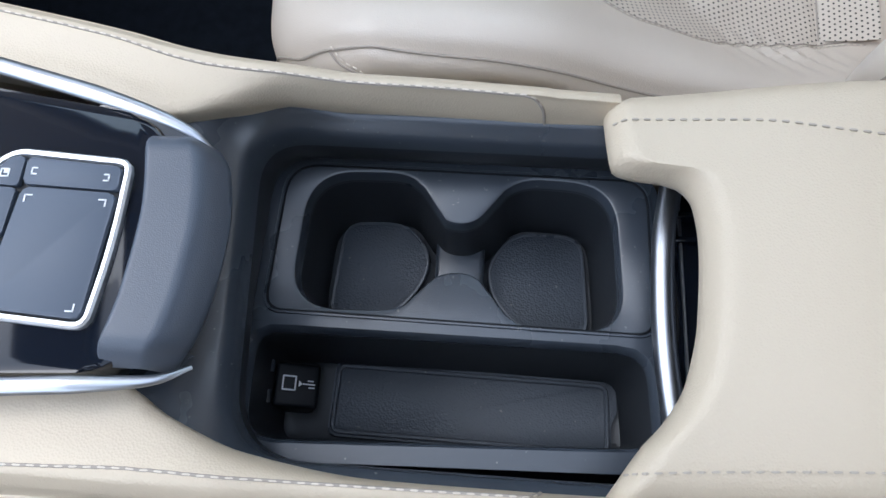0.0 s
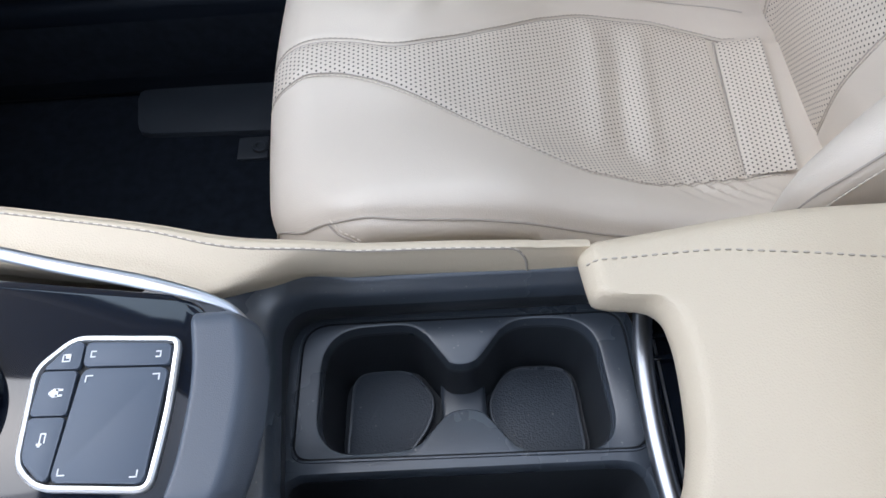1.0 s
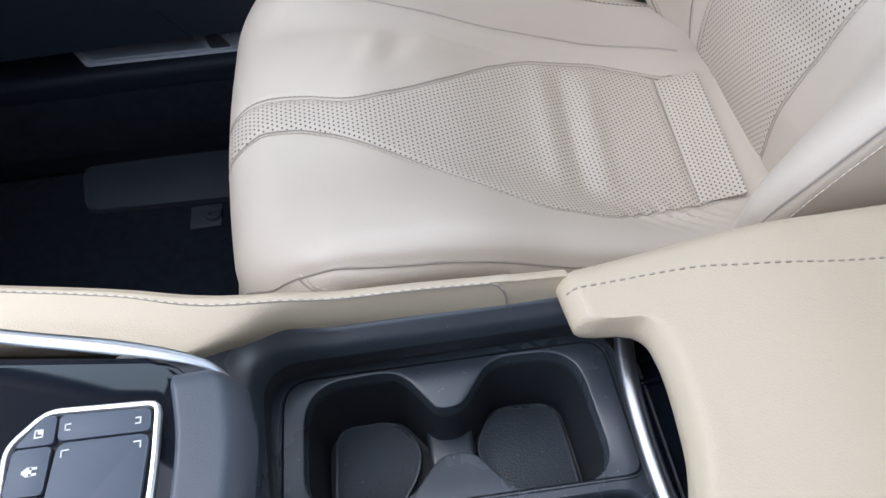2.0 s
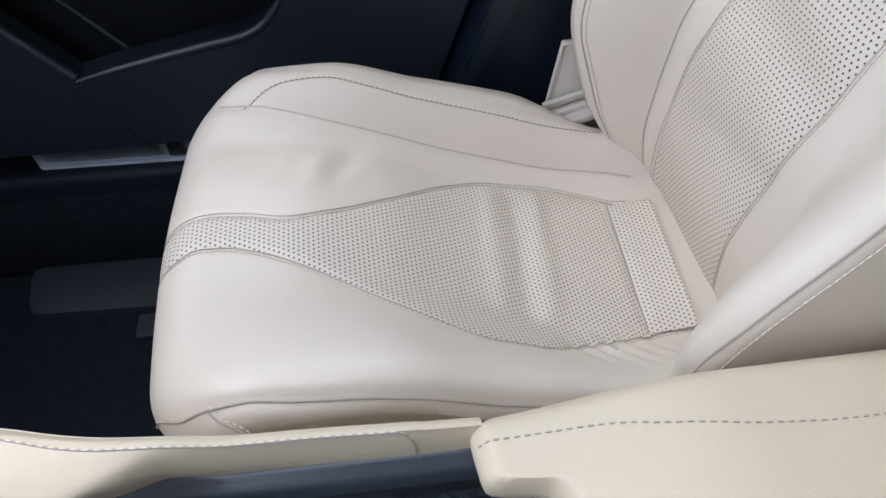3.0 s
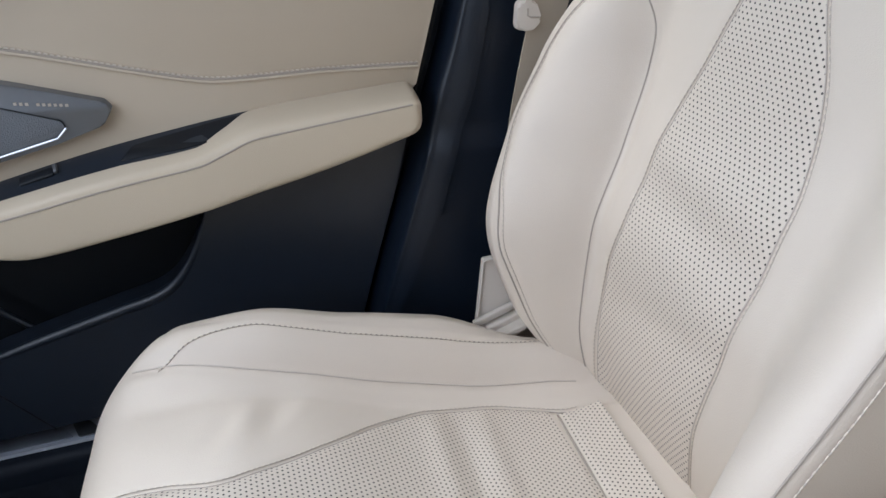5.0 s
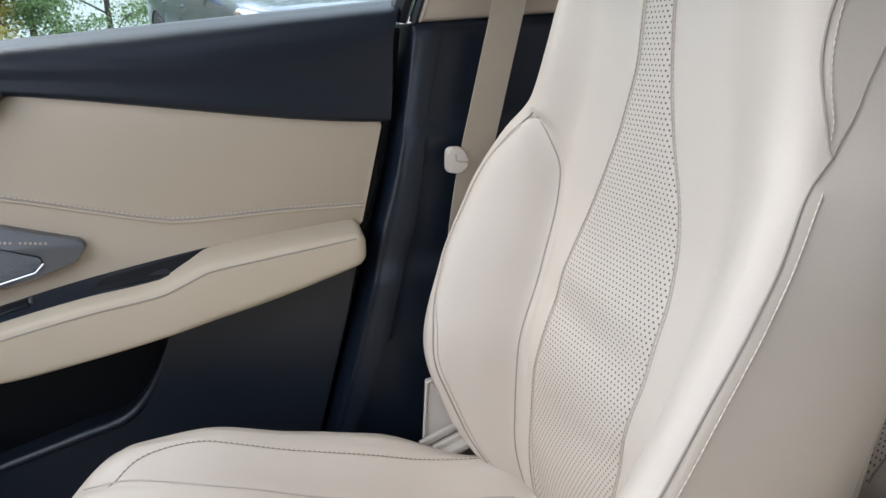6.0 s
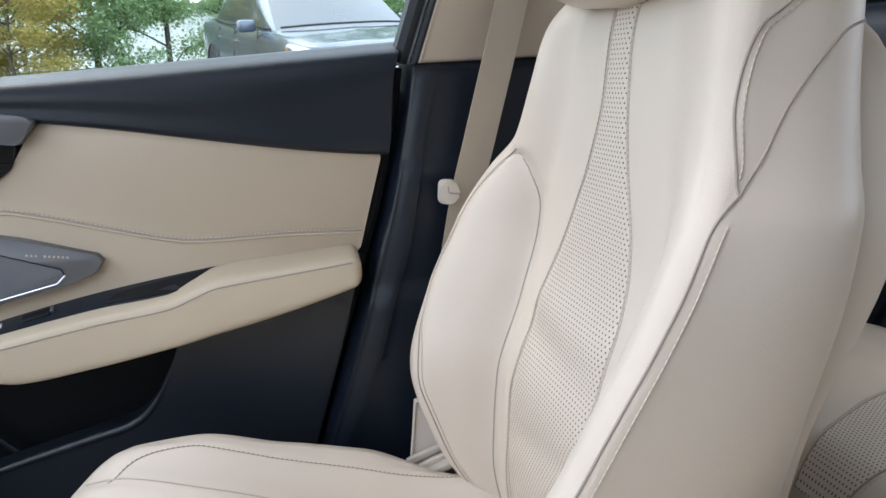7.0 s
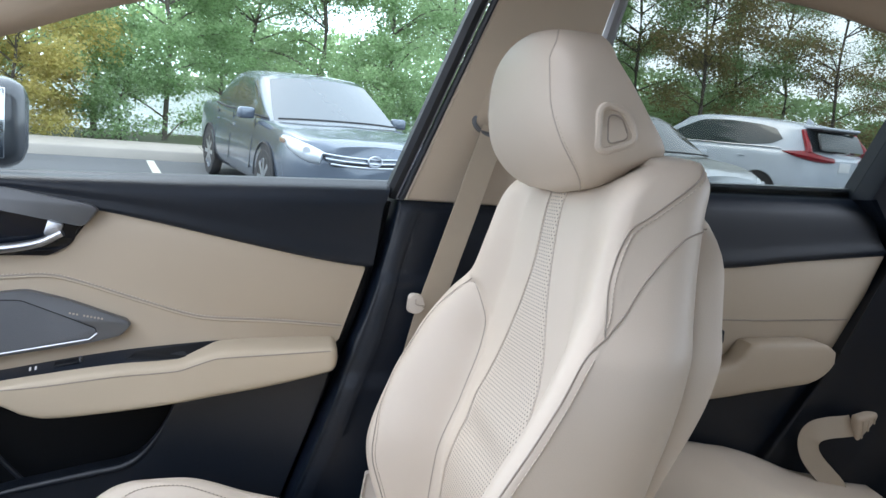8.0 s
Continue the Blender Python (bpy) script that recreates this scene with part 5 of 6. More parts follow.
def half_ring(z, W, R, s):
    half = []
    for k in range(81):
        w = W * (0.55 * k / 80 + 0.45 * math.sin(k / 80 * math.pi / 2))
        half.append((back_cover_x(z, s * w), w))
    xs = half[-1][0]
    for k in range(1, 25):
        half.append((xs + (R - xs) * (k / 24)**0.9, W * (1 - (k / 24)**6 * 0.14) + 0.010 * math.sin(k / 24 * math.pi)))
    for k in range(1, 11):
        half.append((R + 0.012 * math.sin(k / 10 * math.pi / 2), half[104][1] * (1 - k / 10)))
    return [(x, s * w) for x, w in half]


zs = [0.64 + (1.365 - 0.64) * (k / 110) for k in range(111)]
loops = [[(x, y, z - 0.014 * step(1.31, 1.365, z) * (1 - step(0.09, 0.16, abs(y - SY)))) for x, y, z in back_ring(z)] for z in zs]
# rounded shoulder cap
for k in range(1, 7):
    a = k / 6 * math.pi / 2
    mid = Vector((0.575, SY, 1.365))
    loops.append([tuple(mid + (Vector(p) - mid) * math.cos(a) * (1 if k < 6 else 1) + Vector((0, 0, 0.016 * math.sin(a)))) if k < 6 else tuple(mid + (Vector(p) - mid) * 0.03 + Vector((0, 0, 0.016))) for p in loops[110]])
back = part("backrest", rings(loops), leather, seat, "smooth cream leather seat backrest")


def on_back(z, w, lift=0.0):
    """Place on the front face, lifted along its normal."""
    if abs(w) < back_wide(z, w) - 0.001:
        e = 0.0008
        n = Vector((-1, (back_cover_x(z, w + e) - back_cover_x(z, w - e)) / (2 * e), (back_cover_x(z + e, w) - back_cover_x(z - e, w)) / (2 * e))).normalized()
    else:
        n = Vector((-0.3, 1 if w > 0 else -1, 0)).normalized()
    return Vector((back_cover_x(z, w), SY + w, z)) + n * lift


def on_side(x, z, side, lift=0.0):
    """Place on the flank of the backrest."""
    W, R = back_wide(z, side), back_rear(z)
    x0 = back_x(z, side * W)
    k = min(max((x - x0) / (R - x0), 0), 1)**(1 / 0.9)
    return Vector((x, SY + side * (W * (1 - k**6 * 0.14) + 0.010 * math.sin(k * math.pi) + lift), z))


def shell(p, side, lift=0.0):
    """The place of the cover, front or flank, that lies at the x and z of p."""
    W = back_wide(p.z, side)
    if p.x >= back_x(p.z, side * W):
        return on_side(p.x, p.z, side, lift)
    w = W
    while w > 0.12 and back_x(p.z, side * w) > p.x:
        w -= 0.0004
    return on_back(p.z, side * w, lift)


def spine_w(z, v):
    a, b = spine_edge(z, -1), spine_edge(z, 1)
    return a + (b - a) * v


bm = sheet(lambda u, v: on_back(0.66 + 0.695 * u, spine_w(0.66 + 0.695 * u, v), 0.0011), 140, 26, uv=lambda u, v: (0.66 + 0.695 * u, spine_w(0.66 + 0.695 * u, v)))
part("back_insert", bm, spine_punched, back, "perforated cream leather spine panel")


def relaxed(line, rounds=14):
    """The line with its kinks drawn out."""
    for n in range(rounds):
        line = line[:1] + [(line[i - 1] + line[i] * 2 + line[i + 1]) / 4 for i in range(1, len(line) - 1)] + line[-1:]
    return line


hs = [0.66 + 0.69 * k / 180 for k in range(181)]
for side in (1, -1):
    seam("seam", [on_back(z, spine_edge(z, side), 0.0008) for z in hs], 0.0007, groove if side > 0 else soft_groove, back)
    row = [on_back(z, spine_edge(z, side) + side * 0.0042, 0.0004) for z in hs]
    seam("stitch_groove", row, 0.0006, soft_groove, back)
    stitching([on_back(z, spine_edge(z, side) + side * 0.0042, 0.0008) for z in hs], thread, back, 0.0034, 0.0026, 0.0008)
    # bolster's inner seam, its front stitch line and the shoulder panels
    inner = glide([(a, b, 0) for a, b in zip(*BACK_IN)], 120)
    if side > 0:
        seam("seam", [on_back(p.x, side * p.y, 0.0001) for p in inner], 0.0009, groove, back)
    if side > 0:
        ridge = glide([(a, b, 0) for a, b in list(zip(*BACK_OUT))[::-1]], 140)
    else:
        ridge = glide([(1.178, 0.2445, 0), (1.165, 0.2495, 0), (1.131, 0.2582, 0), (1.10, 0.2625, 0), (1.05, 0.2640, 0), (0.96, 0.2640, 0), (0.90, 0.261, 0), (0.80, 0.243, 0), (0.71, 0.212, 0)], 140)
    seam("seam", relaxed([on_back(p.x, side * p.y, 0.0004) for p in ridge]), 0.0011, groove, back)
    row = relaxed([on_back(p.x, p.y - 0.005, 0.0005) if side > 0 else on_side(on_back(p.x, -p.y).x + 0.0075, p.x - 0.001, side, 0.0004) for p in ridge if p.x < 1.160])
    seam("stitch_groove", row, 0.0006, soft_groove, back)
    stitching([p + Vector((-0.0003, 0, 0)) for p in row], thread, back, 0.0034, 0.0024, 0.0007)
    if side > 0:
        continue
    # shoulder line that starts at the bolster's tip, climbs the edge and runs over the shoulder
    low3 = ((1.178, 0.2445), (1.205, 0.2295), (1.238, 0.2150)) if side < 0 else ((1.174, 0.181), (1.205, 0.194), (1.238, 0.194))
    knots = [on_back(z, side * w, 0) for z, w in low3] + [on_side(x, z, side) for x, z in ((0.4885, 1.2855), (0.5135, 1.3062), (0.549, 1.3316), (0.578, 1.352), (0.590, 1.362))]
    line = glide(knots, 130)
    shoulder = relaxed([shell(p, side, 0.0006) for p in line])
    row = relaxed([shell(p + Vector((0.0040, 0, -0.0030)), side, 0.0004) for p in line[10:]])
    seam("seam", shoulder, 0.0011, groove, back)
    seam("stitch_groove", row, 0.0006, soft_groove, back)
    stitching([p + Vector((0, side * 0.0004, 0)) for p in row], thread, back, 0.0034, 0.0024, 0.0007)
    flank = [on_side(p.x, p.y, side, 0.0003) for p in glide([(back_x(1.177, side * back_wide(1.177, side)) + 0.0005, 1.177, 0), (0.477, 1.1995, 0), (0.4925, 1.220, 0), (0.5105, 1.243, 0), (0.5415, 1.2755, 0), (0.563, 1.2885, 0), (0.605, 1.294, 0)], 90)]
    seam("seam", flank, 0.0011, groove, back)

# rear cover of the backrest
loops = []
for z in [0.68 + 0.65 * k / 40 for k in range(41)]:
    W, R = back_wide(z) * 0.90 - 0.006 + 0.010 * step(0.7, 0.9, z), back_rear(z)
    N = (back_wide(z, -1) * 0.90 - 0.006 + 0.010 * step(0.7, 0.9, z)) / W
    e = math.sqrt(max(1 - max((z - 1.235) / 0.1, 0)**2, 0.04))
    g = 0.034 * step(0.96, 1.16, z) - 0.012
    half = [(R - 0.030, W * e * 0.97), (R - 0.004 + g, (W + 0.002) * e), (R + 0.008 + g, W * e), (R + 0.018 + g, (W - 0.016) * e), (R + 0.022 + g, (W - 0.06) * e)]
    loops.append([(x, SY + w, z) for x, w in half] + [(x, SY - w * N, z) for x, w in half[::-1]])
part("back_cover", rings(loops), leather, seat, "smooth cream rear seat cover")

# head restraint
HR0 = Vector((0.500, SY, 1.430))


def head_at(t, a):
    """Place on the head restraint at height t (-1 to 1), turned by a from its rear."""
    prof = (1 - abs(t)**(3.6 if t < 0 else 2.9))**(1 / (2.8 if t < 0 else 2.3))
    wide = 0.140 * prof * (1 - 0.13 * t) + 0.003
    front = (0.072 + 0.006 * t) * (0.30 + 0.70 * prof)
    rear = (0.032 - 0.074 * t + 0.012 * (1 - t * t)) * (0.30 + 0.70 * prof)
    c, s = math.cos(a), math.sin(a)
    q = 0.38 if c < 0 else 0.34
    px = abs(c)**q * (1 if c > 0 else -1)
    py = abs(s)**q * (1 if s > 0 else -1)
    bow = 0.016 * (1 - py * py) if px < 0 else 0
    tuck = 0.030 * max(-t, 0)**2 if px < 0 else 0
    return Vector((HR0.x + (rear if px > 0 else front) * px - bow + tuck, SY + wide * py, HR0.z + 0.099 * t + (0.038 if px > 0 else 0.010) * px * max(-t, 0)**2))


def head_ring(t):
    return [tuple(head_at(t, 2 * math.pi * j / 80)) for j in range(80)]


head = part("headrest", rings([head_ring(-1 + 2 * k / 44) for k in range(45)]), leather, seat, "cream leather head restraint with embossed side badge")


def head_side(x, z, side, lift=0.0):
    """Place on the flank of the head restraint."""
    t = (z - HR0.z) / 0.099
    best = min((Vector(p) for p in head_ring(max(min(t, 1), -1)) if (p[1] - SY) * side > 0), key=lambda p: abs(p.x - x) + (0.05 if abs(p.y - SY) < 0.05 else 0))
    return Vector((x, best.y + side * lift, z))


for side in (1, -1):
    turn = lambda t: ease(t, [-1, -0.86, -0.41, 0.12, 0.48, 0.75, 1], [1.0, 0.912, 0.646, 0.538, 0.540, 0.72, 0.80])
    line = [head_at(t, math.pi - side * turn(t)) for t in [-0.97 + 1.94 * k / 60 for k in range(61)]]
    seam("seam", line, 0.0010, soft_groove, head)
    stitching([head_at(t, math.pi - side * (turn(t) + 0.06)) for t in [-0.95 + 0.8 * k / 40 for k in range(41)]], thread, head, 0.0036, 0.0026, 0.0007)
    badge = rounded([(0.474, 1.372), (0.524, 1.388), (0.506, 1.424), (0.472, 1.427)], [0.014, 0.016, 0.016, 0.014], 6)
    yb = head_side(0.495, 1.40, side).y - SY
    part("badge_ring", tube([Vector((x, SY + yb - side * 0.0015, z)) for x, z in badge + badge[:1]], 0.0046, 8, up=Vector((0, 1, 0.01)), flat=1.0), leather, head, "embossed leather outline")
    inner = rounded([(0.485, 1.382), (0.512, 1.391), (0.500, 1.415), (0.483, 1.417)], 0.009, 6)
    part("badge_groove", tube([Vector((x, SY + yb + side * 0.0006, z)) for x, z in inner + inner[:1]], 0.0010, 6), groove, head)
for side in (1, -1):
    part("headrest_post", tube([(0.548, SY + side * 0.06, 1.33), (0.535, SY + side * 0.06, 1.38)], 0.0065, 12), satin, seat, "polished steel post")

# plastic side shield with the belt anchor by the hinge
shield = rounded([(0.272, 0.56), (0.3055, 0.829), (0.330, 0.829), (0.47, 0.70), (0.47, 0.56)], [0.01, 0.003, 0.010, 0.02, 0.01], 4)
part("side_shield", slab(shield, lambda a, b, d: (a, d, b), 0.824, 0.818, 0.0012), pale_plastic, seat, "thin beige plastic hinge cover")
part("shield_edge", tube([(0.2935, 0.817, 0.730), (0.3060, 0.817, 0.826), (0.3110, 0.815, 0.8285), (0.330, 0.815, 0.8285)], 0.0022, 8), pale_plastic, seat, "rolled pale edge")
part("side_shield", slab(rounded([(0.28, 0.50), (0.285, 0.66), (0.40, 0.80), (0.50, 0.80), (0.54, 0.50)], 0.02, 4), lambda a, b, d: (a, d, b), 0.312, 0.324, 0.004), beige_plastic, seat, "beige plastic hinge cover")
for k in range(3):
    part("slot_rib", soft_box((0.326, 0.808 - 0.017 * k, 0.754 - 0.006 * k), (0.082, 0.0075, 0.010), 0.002, pose(0, 0, 0, 0, -17, 0).to_3x3()), pale_plastic, seat)
part("hinge_cover", soft_box((0.328, 0.795, 0.742), (0.085, 0.050, 0.008), 0.003, pose(0, 0, 0, 0, -17, 0).to_3x3()), pale_plastic, seat, "pale slotted hinge cover")
# frame below the cushion
part("seat_base", soft_box((0.14, SY, 0.50), (0.44, 0.40, 0.18), 0.02), door_black, seat, "dark seat base on its rails")

# ---- rear bench ----
bench = thing("rear_bench", (1.1, 0.5, 0.40), "cream leather rear bench seat with perforated panels", "car seat")


def bench_z(x, y):
    s = min(abs(y - 0.60) / 0.30, 1.0)
    z = ease(x, [0.74, 0.80, 0.90, 0.97, 1.085, 1.23, 1.40], [0.775, 0.806, 0.824, 0.826, 0.806, 0.756, 0.728])
    z += 0.014 * step(0.5, 0.9, s)
    z += 0.002 * math.sin(x * 60 + y * 22) * math.exp(-((x - 0.98) / 0.08)**2)
    return z


def bench_top(u, v):
    x = 0.735 + 0.66 * u**1.3
    y = 0.02 + 0.90 * v
    z = bench_z(x, y)
    d = x - 0.735
    if d < 0.05:
        z -= 0.045 * (1 - math.sqrt(max(0, 1 - (1 - d / 0.05)**2)))
    e = min(0.92 - y, 1)
    if e < 0.05:
        z -= 0.03 * (1 - e / 0.05)**2
    return Vector((x, y, z))


bm = sheet(bench_top, 50, 50)
bm.verts.ensure_lookup_table()
loop = [bm.verts[j] for j in range(51)] + [bm.verts[i * 51 + 50] for i in range(1, 51)]
rim_skirt(bm, loop[::-1], [(0.006, 0.03), (0.008, 0.09), (-0.01, 0.16), (-0.05, 0.26)])
bcush = part("cushion", bm, leather, bench, "cream leather bench cushion")


def bench_on(x, y, lift):
    return bench_top(max((x - 0.735) / 0.66, 0)**(1 / 1.3), (y - 0.02) / 0.90) + Vector((0, 0, lift))


hb = lambda x: ease(x, [0.735, 0.80, 0.90, 1.1], [0.035, 0.05, 0.075, 0.11])
bm = sheet(lambda u, v: bench_on(0.737 + 0.42 * u, 0.55 + (2 * v - 1) * hb(0.737 + 0.42 * u), 0.0015), 40, 16, uv=lambda u, v: (0.42 * u, (2 * v - 1) * hb(0.737 + 0.42 * u)))
part("cushion_insert", bm, punched, bcush, "perforated cream leather panel")
for side in (1, -1):
    seam("seam", [bench_on(0.737 + 0.42 * k / 60, 0.55 + side * hb(0.737 + 0.42 * k / 60), 0.001) for k in range(61)], 0.0014, groove, bcush)
    stitching([bench_on(0.737 + 0.42 * k / 60, 0.55 + side * (hb(0.737 + 0.42 * k / 60) + 0.005), 0.001) for k in range(61)], thread, bcush, 0.004, 0.003, 0.0008)
bm = sheet(lambda u, v: Vector((1.45 + 0.20 * u - 0.04 * math.sin(v * math.pi * 3)**2 * (1 - u), -0.4 + 1.22 * v, 0.70 + 0.60 * u)), 20, 40)
for f in list(bmesh.ops.extrude_face_region(bm, geom=bm.faces[:])["geom"]):
    if isinstance(f, bmesh.types.BMVert):
        f.co.x += 0.12
part("backrest", bm, leather, bench, "cream leather bench backrest")
# rear belt with its buckle
rbelt = thing("rear_seat_belt", (1.30, 0.86, 0.79), "beige rear seat belt lying on the bench", "seat belt")
part("webbing", webbing([(1.62, 0.875, 0.945), (1.50, 0.872, 0.895), (1.40, 0.866, 0.877), (1.331, 0.862, 0.871), (1.282, 0.860, 0.869), (1.250, 0.859, 0.862), (1.234, 0.857, 0.845), (1.236, 0.853, 0.820), (1.252, 0.848, 0.796), (1.276, 0.842, 0.772), (1.300, 0.835, 0.745), (1.30, 0.83, 0.715)], w=0.022, face=Vector((-0.25, -1, 0.45))), belt_cloth, rbelt, "folded beige belt webbing")
tongue = part("buckle_tongue", soft_box((1.368, 0.856, 0.872), (0.052, 0.024, 0.064), 0.007, pose(0, 0, 0, 12, -14, 0).to_3x3()), beige_plastic, rbelt, "beige belt tongue")
for k in (-1, 0, 1):
    part("grip_rib", soft_box((1.368 + 0.014 * k, 0.8435, 0.872 + 0.003 * k), (0.004, 0.004, 0.044), 0.0015, pose(0, 0, 0, 12, -14, 0).to_3x3()), beige_plastic, tongue)

# ---- outside: sloping car park, lake and trees ----
GA, GB, G0 = -0.0013, 0.1025, 0.01


def gz(x, y):
    return G0 + GA * x + GB * y


GN = Vector((-GA, -GB, 1)).normalized()


def on_ground(x, y, heading):
    """Pose of something that stands on the slope and faces heading (degrees)."""
    f = Vector((math.cos(radians(heading)), math.sin(radians(heading)), 0))
    f = (f - GN * f.dot(GN)).normalized()
    l = GN.cross(f)
    m = Matrix((f, l, GN)).transposed().to_4x4()
    m.translation = (x, y, gz(x, y))
    return m


asphalt = surface("asphalt", (0.075, 0.078, 0.085), 0.85, vary=0.25, scale=0.8, grain=0.8, grain_scale=40)
concrete = surface("kerb_concrete", (0.27, 0.245, 0.215), 0.85, vary=0.15, scale=2, grain=0.4, grain_scale=60)
bank_grass = surface("bank_grass", (0.07, 0.085, 0.03), 0.9, vary=0.5, scale=0.6, grain=1.0, grain_scale=9)
line_paint = surface("line_paint", (0.42, 0.41, 0.36), 0.8, vary=0.15, scale=5)
lake = surface("lake_water", (0.05, 0.06, 0.06), 0.22, vary=0.1, scale=0.2, grain=0.4, grain_scale=6.0)

bm = sheet(lambda u, v: Vector((-300 + 600 * u, -250 + 600 * v, gz(-300 + 600 * u, -250 + 600 * v) - 0.03)), 12, 12)
tagged(part("ground", bm, bank_grass, smooth=False), "grassy ground round the car park", "ground", kind="structure")
KD = Vector((0.985, 0.17))
KP = Vector((-0.5, 11.75))
KN = Vector((-0.17, 0.985))


def kerb_at(s, o):
    p = KP + KD * s + KN * o
    return p.x, p.y


bm = bmesh.new()
quad = [kerb_at(-60, 0.1), kerb_at(60, 0.1), kerb_at(60, -40), kerb_at(-60, -40)]
bm.faces.new([bm.verts.new((x, y, gz(x, y))) for x, y in quad])
tagged(part("road", bm, asphalt, smooth=False), "grey asphalt car park", "car park", kind="structure")
kb = thing("kerb", (*kerb_at(0, 0), gz(*kerb_at(0, 0))), "pale concrete kerb at the edge of the car park", "kerb", kind="structure")
for k in range(-8, 9):
    loops = []
    for s in (k * 3.0, k * 3.0 + 2.985):
        ring = []
        for o, h in ((0, -0.02), (0.02, 0.13), (0.05, 0.155), (1.05, 0.17), (1.08, 0.15), (1.08, -0.02)):
            x, y = kerb_at(s, o)
            ring.append((x, y, gz(x, y) + h))
        loops.append(ring)
    part("kerb_stone", rings(loops), concrete, kb)
bays = thing("bay_lines", (0, 10, gz(0, 10)), "faded painted parking bay lines", "road marking", kind="structure")
for k in range(-5, 6):
    a = Vector((-1.28, 11.5)) + Vector((0.984, 0.18)) * 2.75 * k
    d = Vector((0.18, -0.984))
    n = Vector((0.984, 0.18)) * 0.055
    bm = bmesh.new()
    bm.faces.new([bm.verts.new((p.x, p.y, gz(p.x, p.y) + 0.005)) for p in (a - n, a + n, a + d * 4.8 + n, a + d * 4.8 - n)])
    part("bay_line", bm, line_paint, bays, smooth=False)
bm = bmesh.new()
quad = [kerb_at(-150, 5.5), kerb_at(150, 5.5), kerb_at(150, 120), kerb_at(-150, 120)]
bm.faces.new([bm.verts.new((x, y, gz(x, y) - 0.02)) for x, y in quad])
tagged(part("water", bm, lake, smooth=False), "still pale lake behind the trees", "lake", kind="structure")

# trees
bark = surface("bark", (0.10, 0.085, 0.07), 0.9, vary=0.3, scale=3, grain=0.8, grain_scale=20)


def leaf_material(name, a, b):
    m = bpy.data.materials.new(name)
    m.use_nodes = True
    nt = m.node_tree
    bs = nt.nodes["Principled BSDF"]
    bs.inputs["Roughness"].default_value = 0.55
    geo = nt.nodes.new("ShaderNodeNewGeometry")
    mx = nt.nodes.new("ShaderNodeMixRGB")
    mx.inputs[1].default_value, mx.inputs[2].default_value = (*a, 1), (*b, 1)
    nt.links.new(geo.outputs["Random Per Island"], mx.inputs[0])
    nt.links.new(mx.outputs[0], bs.inputs["Base Color"])
    tr = nt.nodes.new("ShaderNodeBsdfTranslucent")
    nt.links.new(mx.outputs[0], tr.inputs[0])
    ms = nt.nodes.new("ShaderNodeMixShader")
    ms.inputs[0].default_value = 0.65
    nt.links.new(bs.outputs[0], ms.inputs[1])
    nt.links.new(tr.outputs[0], ms.inputs[2])
    nt.links.new(ms.outputs[0], nt.nodes["Material Output"].inputs[0])
    return m


green = leaf_material("green_leaves", (0.215, 0.335, 0.145), (0.43, 0.57, 0.32))
olive = leaf_material("olive_leaves", (0.44, 0.40, 0.13), (0.66, 0.56, 0.24))
rust = leaf_material("rust_leaves", (0.20, 0.19, 0.085), (0.34, 0.27, 0.13))


def tree(seed, height, spread, leaves, low, leaf_mat, label, leaf=0.11):
    rng = random.Random(seed)
    e = thing("tree", (0, 0, 0), label, "tree", "trees by the lake")
    trunk = [Vector((rng.uniform(-0.15, 0.15) * k / 4, rng.uniform(-0.15, 0.15) * k / 4, height * 0.9 * k / 6)) for k in range(7)]
    bm = tube(glide(trunk, 16), lambda s: 0.0062 * height * (1 - 0.85 * s) + 0.010, 8)
    tips = []
    for k in range(46):
        h = rng.uniform(low, 0.95)
        a = rng.uniform(0, 2 * math.pi)
        base = glide(trunk, 16)[min(int(h / 0.9 * 15), 15)]
        reach = spread * (1.15 - 0.75 * abs(h - 0.5)) * rng.uniform(0.55, 1.0)
        tip = base + Vector((math.cos(a) * reach, math.sin(a) * reach, rng.uniform(0.1, 0.45) * reach))
        mid = (base + tip) / 2 + Vector((0, 0, 0.12 * reach))
        tube(glide([base, mid, tip], 6), lambda s: 0.022 * (1 - 0.8 * s) * height / 8, 5, bm=bm)
        tips += [(mid, 0.5 * reach), (tip, 0.5 * reach), ((mid + tip) / 2, 0.45 * reach)]
    part("trunk", bm, bark, e)
    verts, faces = [], []
    for k in range(leaves):
        c, r = tips[rng.randrange(len(tips))]
        p = c + Vector((rng.gauss(0, 0.25), rng.gauss(0, 0.25), rng.gauss(0, 0.20))) * max(r, 0.5)
        d = Vector((rng.gauss(0, 1), rng.gauss(0, 1), rng.gauss(-0.3, 0.7))).normalized()
        s = d.orthogonal().normalized()
        n = d.cross(s)
        L = leaf * rng.uniform(0.6, 1.4)
        i = len(verts)
        verts += [p, p + d * L * 0.5 + s * L * 0.32 + n * L * 0.08, p + d * L, p + d * L * 0.5 - s * L * 0.32 + n * L * 0.08]
        faces.append((i, i + 1, i + 2, i + 3))
    me = bpy.data.meshes.new("crown")
    me.from_pydata(verts, [], faces)
    me.materials.append(leaf_mat)
    ob = new("crown", me)
    ob.parent = e
    tagged(ob, kind="stuff")
    return e


